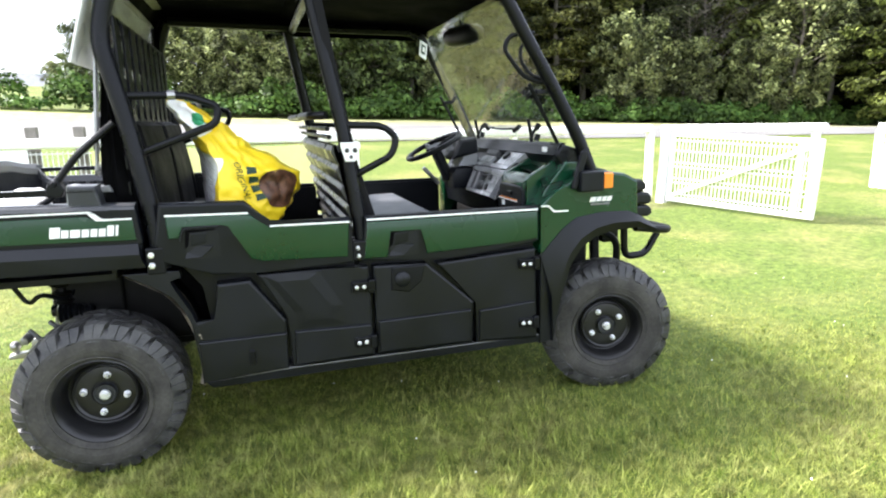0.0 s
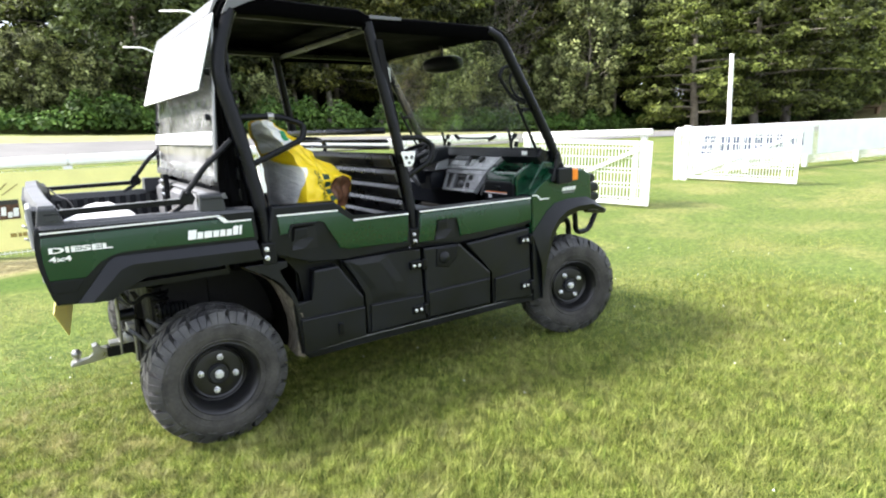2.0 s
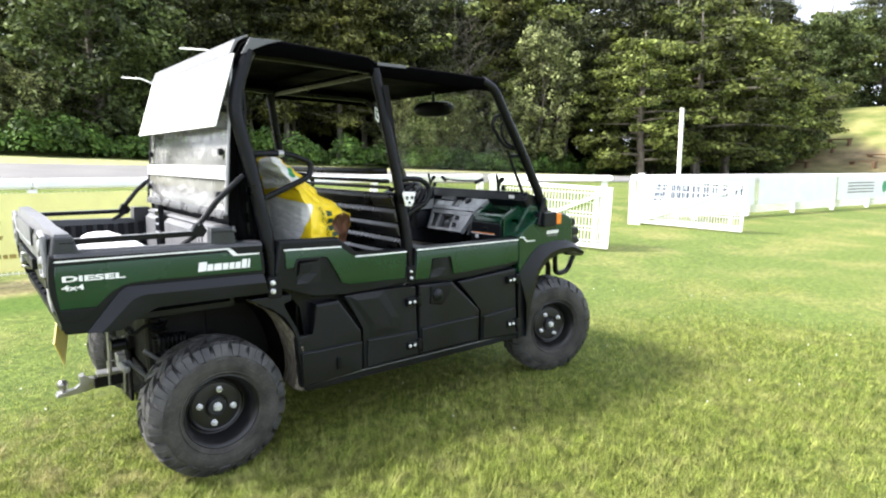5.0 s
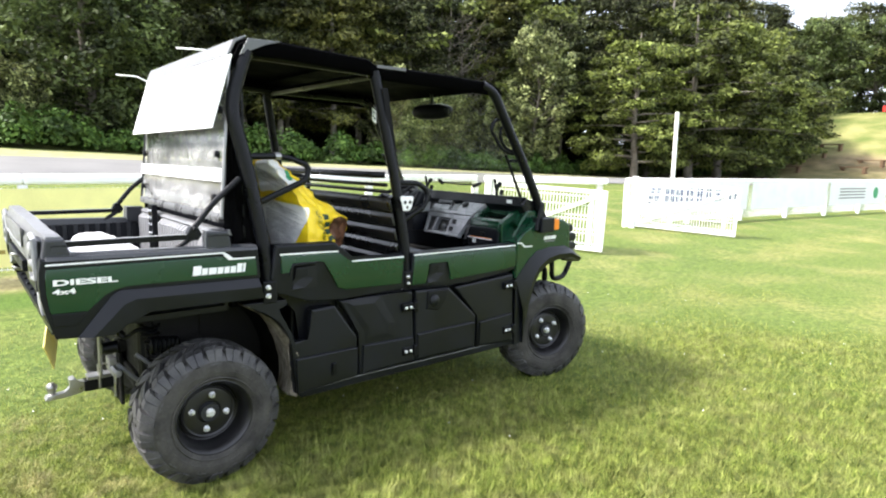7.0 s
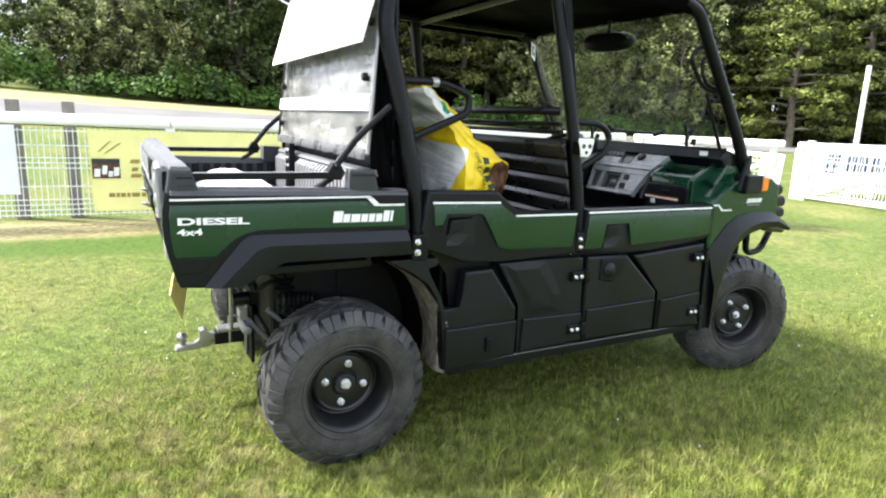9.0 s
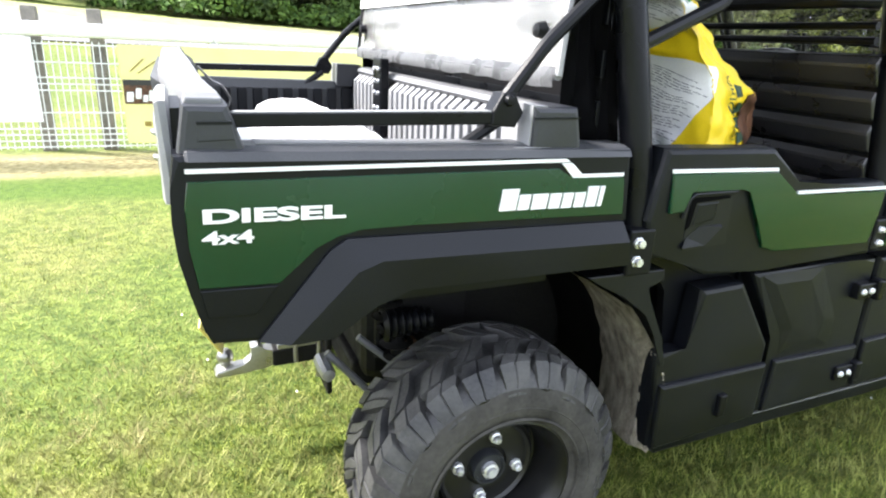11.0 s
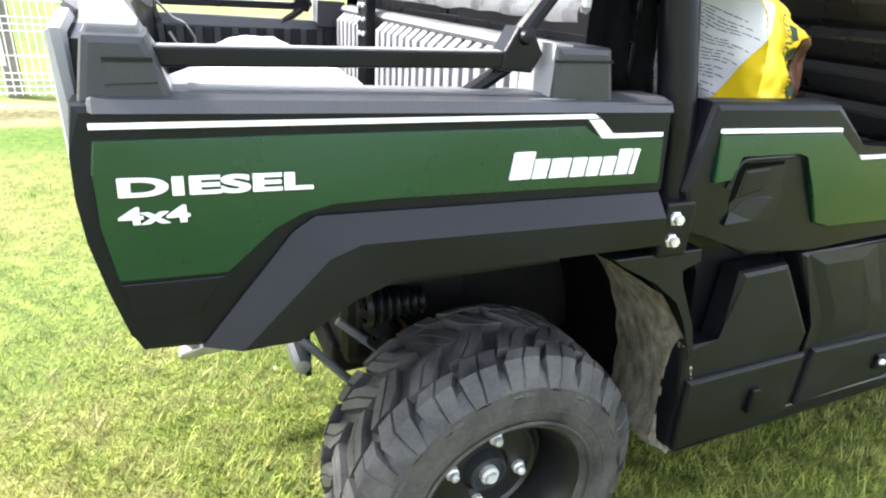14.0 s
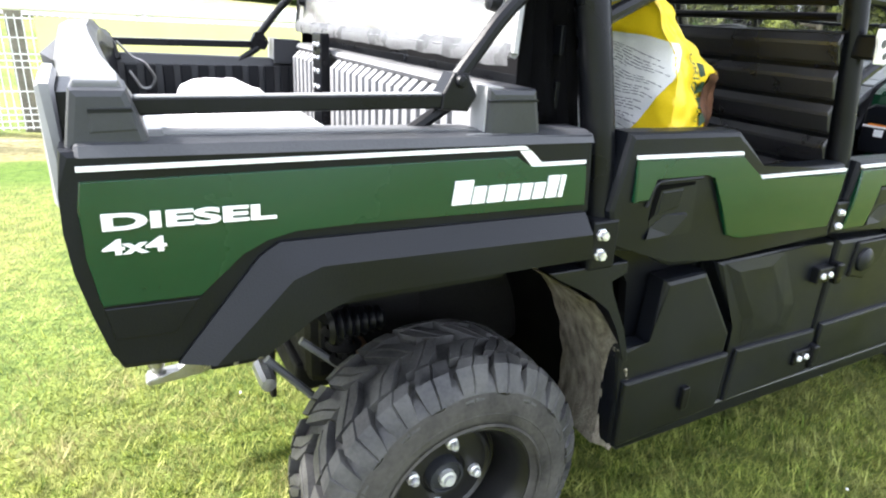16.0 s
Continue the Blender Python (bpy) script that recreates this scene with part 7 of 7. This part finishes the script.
def make_tree(name, seed, h, reach, boughs, low, rise, per, size, clump, flat_, mat, label, trunk_r=0.26, cone=False, up=0.6, gaps=0.0):
    """A trunk with boughs set round it; each bough carries leaf clumps along its outer half."""
    rng = np.random.default_rng(seed)
    e = thing(name, (0, 0, 0), label, "tree", "trees behind the track")
    bm = bmesh.new()
    spine = [Vector((0, 0, -0.4))]
    for k in range(7):
        spine.append(spine[-1] + Vector((rng.normal() * 0.14, rng.normal() * 0.14, (h * 0.95 + 0.4) / 7)))
    limb_into(bm, spine, trunk_r, trunk_r * 0.18, 8)
    clumps = []
    for k in range(boughs):
        f = low + (0.97 - low) * (k + rng.uniform(0, 0.9)) / boughs
        g = f * 7 * 0.95
        base = spine[int(g)].lerp(spine[min(7, int(g) + 1)], g - int(g))
        q = (f - low) / (1 - low)
        shape = (1.05 - q) ** 0.8 if cone else math.sin(math.pi * (0.20 + 0.72 * q)) ** 0.75
        ln = reach * shape * rng.uniform(0.68, 1.12)
        a = k * 2.39996 + rng.uniform(-0.4, 0.4)
        out = Vector((math.cos(a), math.sin(a), 0))
        pts = [base]
        for j in range(1, 5):
            u = j / 4
            pts.append(base + out * ln * u + Vector((rng.normal() * 0.12, rng.normal() * 0.12, rise * ln * u - 0.12 * ln * u * u)))
        if per:
            limb_into(bm, pts, max(0.03, trunk_r * 0.32 * (1 - 0.6 * q)), 0.012, 5)
        else:                                              # bare twigs
            limb_into(bm, pts, 0.04, 0.008, 4)
            for j in (1, 2, 3, 4):
                for sgn in (-1, 1):
                    tip = pts[j] + Vector((-out.y, out.x, 0)) * sgn * ln * 0.35 + out * ln * 0.25 + Vector((0, 0, ln * rng.uniform(0.1, 0.5)))
                    limb_into(bm, [pts[j], (pts[j] + tip) / 2 + Vector((0, 0, 0.08)), tip], 0.018, 0.006, 3)
            continue
        side = Vector((-out.y, out.x, 0))
        for u in (0.35, 0.55, 0.75, 0.92, 1.05):
            if rng.uniform() < gaps:
                continue
            j = min(3, int(u * 4))
            p = pts[j].lerp(pts[j + 1], min(1.1, u * 4 - j)) + side * rng.normal() * ln * 0.16
            clumps.append((tuple(p + Vector((0, 0, rng.uniform(-0.1, 0.25)))), clump * rng.uniform(0.65, 1.2), (out.x, out.y, 0.5 * rise - 0.25)))
    part("trunk", bm, M_BARK, e, "", True, 60)
    if per:
        co, loops = sprays(rng, clumps, per, size, flat_, up)
        cr = new("crown", from_arrays("crown", co, 3, loops, mat))
        cr.parent = e
    return e


KINDS = [
    make_tree("oak_tree", 1, 12, 5.6, 40, 0.12, 0.10, 80, 0.170, 0.85, 0.50, M_LEAF[0], "spreading oak with layered olive green boughs", 0.34, gaps=0.12),
    make_tree("round_tree", 2, 11, 4.3, 52, 0.03, 0.30, 66, 0.160, 0.85, 0.75, M_LEAF[1], "dense rounded tree with fresh green leaves"),
    make_tree("beech_tree", 3, 16, 4.0, 34, 0.30, 0.22, 90, 0.140, 0.95, 0.60, M_LEAF[2], "tall dark beech with a bare lower trunk", 0.22),
    make_tree("laurel_tree", 4, 8, 3.3, 40, 0.03, 0.75, 60, 0.165, 0.62, 1.10, M_LEAF[3], "laurel with upright clusters of pale glossy leaves", 0.16, up=0.3, gaps=0.15),
    make_tree("pine_tree", 5, 17, 4.2, 46, 0.22, -0.06, 76, 0.150, 0.85, 0.42, M_PINE, "tall pine with hanging olive green boughs", 0.26, True),
    make_tree("laurel_tree", 8, 12.6, 2.9, 54, 0.03, 0.80, 52, 0.165, 0.60, 1.10, M_LEAF[3], "tall loose laurel with upright clusters of pale leaves", 0.18, up=0.3, gaps=0.25),
    make_tree("bare_tree", 6, 13, 3.0, 30, 0.25, 0.55, 0, 0.1, 0.5, 0.5, M_PINE, "dead tree with bare brown twigs", 0.15),
]


def place_tree(kind, x, y, s, turn):
    m = Matrix.Translation((x, y, float(lift(x, y)))) @ Matrix.Rotation(turn, 4, "Z") @ Matrix.Scale(s, 4)
    t = copy_thing(KINDS[kind], m)
    t.scale = (s, s, s)
    return t


rng = np.random.default_rng(77)
# the wood's front, from the open side to the hill
FRONT = ((1, -4.2, 39.0, 0.72), (3, -2.4, 36.4, 0.62), (3, 0.2, 35.4, 0.60), (0, -1.0, 42.0, 0.95), (1, 5.4, 36.6, 1.08), (3, 2.2, 35.0, 0.50), (1, 8.4, 37.6, 0.80),
         (2, 9.0, 40.5, 0.95), (2, 11.2, 38.5, 0.85), (2, 13.4, 40.0, 1.0), (3, 12.0, 35.6, 0.42), (2, 15.6, 38.6, 0.8), (4, 17.4, 38.2, 0.95), (4, 21.2, 37.6, 1.0), (2, 19.2, 41.0, 1.05), (4, 24.6, 39.4, 1.05),
         (3, 25.2, 34.6, 0.85), (2, 28.0, 38.0, 0.9), (3, 30.4, 35.4, 0.70), (6, 32.6, 37.0, 1.05), (6, 34.6, 38.4, 1.1), (2, 31.6, 40.0, 1.0), (5, 38.0, 34.0, 1.0), (3, 36.4, 34.6, 0.75), (2, 40.6, 37.4, 0.9), (4, 39.6, 39.0, 1.1),
         (2, 44.0, 36.0, 0.95), (0, 45.0, 28.0, 1.05), (0, 51.4, 26.6, 1.25), (0, 58.0, 27.4, 1.35), (0, 65.0, 28.0, 1.30), (1, 49.2, 29.6, 0.8), (1, 62.4, 25.6, 0.62), (0, 70.6, 27.2, 0.95), (1, 74.5, 28.0, 0.85), (0, 55.0, 31.0, 1.5), (2, 61.0, 32.0, 1.25), (2, 50.0, 33.0, 1.2))
for kind, x, y, s_ in FRONT:
    place_tree(kind, x, y, s_, rng.uniform(0, 6.28))
x = 6.5
while x < 80:                                              # taller trees behind
    place_tree(int(rng.choice([2, 4, 2, 0])), x, 44 + rng.uniform(-2, 2) - max(0, x - 48) * 0.25, rng.uniform(1.0, 1.2) * (1 + 0.009 * min(50, x)), rng.uniform(0, 6.28))
    x += rng.uniform(3.6, 5.0)
for kind, x, y, s_ in ((2, 84, 36, 1.2), (0, 92, 44, 1.5), (2, 104, 52, 1.6), (1, 112, 38, 1.5), (4, 120, 50, 1.4), (0, 128, 26, 1.5), (1, 98, 34, 1.3), (2, 136, 40, 1.6), (1, 118, 17, 1.5), (2, 124, 30, 1.5),
                       (1, 108, 30, 1.4), (0, 115, 23, 1.5), (2, 131, 11, 1.6), (1, 122, 6, 1.5), (0, 105, 36, 1.4),
                       (1, -46, 155, 0.62), (0, -38, 165, 0.55), (1, -31, 138, 0.78), (0, -52, 160, 0.5), (3, -17.4, 68, 0.36), (3, -15.0, 66, 0.30), (1, -11.8, 58, 0.58)):
    place_tree(kind, x, y, s_, rng.uniform(0, 6.28))
for k, e in enumerate(KINDS):                              # the pattern trees take their own places in the wood
    xx, yy = (12 + k * 8.2), 52.0
    e.location = (xx, yy, float(lift(xx, yy)))


def stuff(name, count, size, mat, label, spread, cat, seed):
    r = np.random.default_rng(seed)
    lumps = spread(r)
    co, loops = leaf_cloud(r, lumps, count, size)
    tagged(new(name, from_arrays(name, co, 3, loops, mat)), label, cat, kind="stuff")


def under_lumps(r):
    out = []
    for x in np.arange(-11, 64, 0.8):
        y = 33.0 + r.uniform(-0.6, 1.2) - max(0, x - 48) * 0.25
        h = r.uniform(0.4, 1.5)
        out.append(((x, y, float(lift(x, y)) + h * 0.5), (r.uniform(0.7, 1.4), 0.8, h)))
    return out


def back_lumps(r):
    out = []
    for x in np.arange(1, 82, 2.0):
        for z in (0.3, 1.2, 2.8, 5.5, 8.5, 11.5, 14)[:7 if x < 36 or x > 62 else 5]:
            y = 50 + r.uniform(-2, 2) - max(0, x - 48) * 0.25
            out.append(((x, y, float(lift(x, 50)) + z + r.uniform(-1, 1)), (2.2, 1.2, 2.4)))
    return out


stuff("undergrowth", 40000, 0.13, M_FERN, "bright green bramble and fern along the wood's edge", under_lumps, "undergrowth", 5)
stuff("far_woods", 110000, 0.42, M_DEEP, "leafy depth of the wood, its shade put into the leaf colour", back_lumps, "woods", 6)


# ---- grass blades and clover on the near lawn ----
def noise_2d(x, y):
    """Soft waves that break up the edge of the sward."""
    return 0.14 * np.sin(x * 2.1 + 1.3 * np.sin(y * 1.7)) + 0.14 * np.sin(y * 2.6 + 1.1 * np.sin(x * 1.9)) - 0.14


def lawn_blades():
    r = np.random.default_rng(9)
    n = 960000
    # denser towards the vehicle's near flank
    x = np.where(r.uniform(0, 1, n) < 0.45, r.normal(-0.7, 1.15, n), r.uniform(-4.4, 6.8, n))
    y = np.where(r.uniform(0, 1, n) < 0.75, r.normal(-0.9, 1.0, n), r.uniform(-3.4, 4.2, n))
    rim_ = noise_2d(x, y)
    edge = np.minimum(np.minimum((x + 4.4) / 2.0, (6.8 - x) / 4.0), np.minimum((y + 3.4) / 1.2, (4.2 - y) / 3.0)) + rim_
    keep = r.uniform(0, 1, n) < np.clip(edge, 0, 1)
    x, y = x[keep], y[keep]
    n = len(x)
    h = r.uniform(0.009, 0.027, n) * (1 + 0.7 * np.clip((x + 0.3) / 0.6, 0, 1) * np.clip((0.6 - y) / 0.8, 0, 1))
    coarse = r.uniform(0, 1, n) < 0.10                     # a few longer, broader blades stand out of the sward
    h = np.where(coarse, h * 1.7, h)
    a = r.uniform(0, 2 * np.pi, n)
    lean_ = r.uniform(0.3, 1.7, n) * h
    w = np.where(coarse, r.uniform(0.002, 0.0038, n), r.uniform(0.0009, 0.0024, n))
    z = lift(x, y)
    dx, dy = np.cos(a), np.sin(a)
    co = np.empty((n, 3, 3))
    co[:, 0] = np.stack([x - dy * w, y + dx * w, z - 0.003], -1)
    co[:, 1] = np.stack([x + dy * w, y - dx * w, z - 0.003], -1)
    co[:, 2] = np.stack([x + dx * lean_, y + dy * lean_, z + h], -1)
    me = from_arrays("grass_blades", co.reshape(-1, 3), 3, np.arange(n * 3), M_BLADE)
    tagged(new("grass_blades", me), "short green and straw-coloured grass blades", "grass", kind="stuff")
    m = 60
    x, y = r.uniform(-2.5, 6, m), -2.0 + 6 * r.uniform(0, 1, m) ** 1.5
    z = lift(x, y) + r.uniform(0.015, 0.035, m)
    s = 0.0055
    off = np.array([(s, 0, 0), (0, s, 0), (-s, 0, 0), (0, -s, 0), (0, 0, s * 1.2)])
    co = (np.stack([x, y, z], -1)[:, None, :] + off[None]).reshape(-1, 3)
    i = np.arange(m)[:, None] * 5
    loops = (i + np.array([[0, 1, 4, 1, 2, 4, 2, 3, 4, 3, 0, 4]])).ravel()
    tagged(new("clover_flowers", from_arrays("clover_flowers", co, 3, loops, M_WHITE)), "tiny white clover heads in the lawn", "clover", kind="stuff")


lawn_blades()
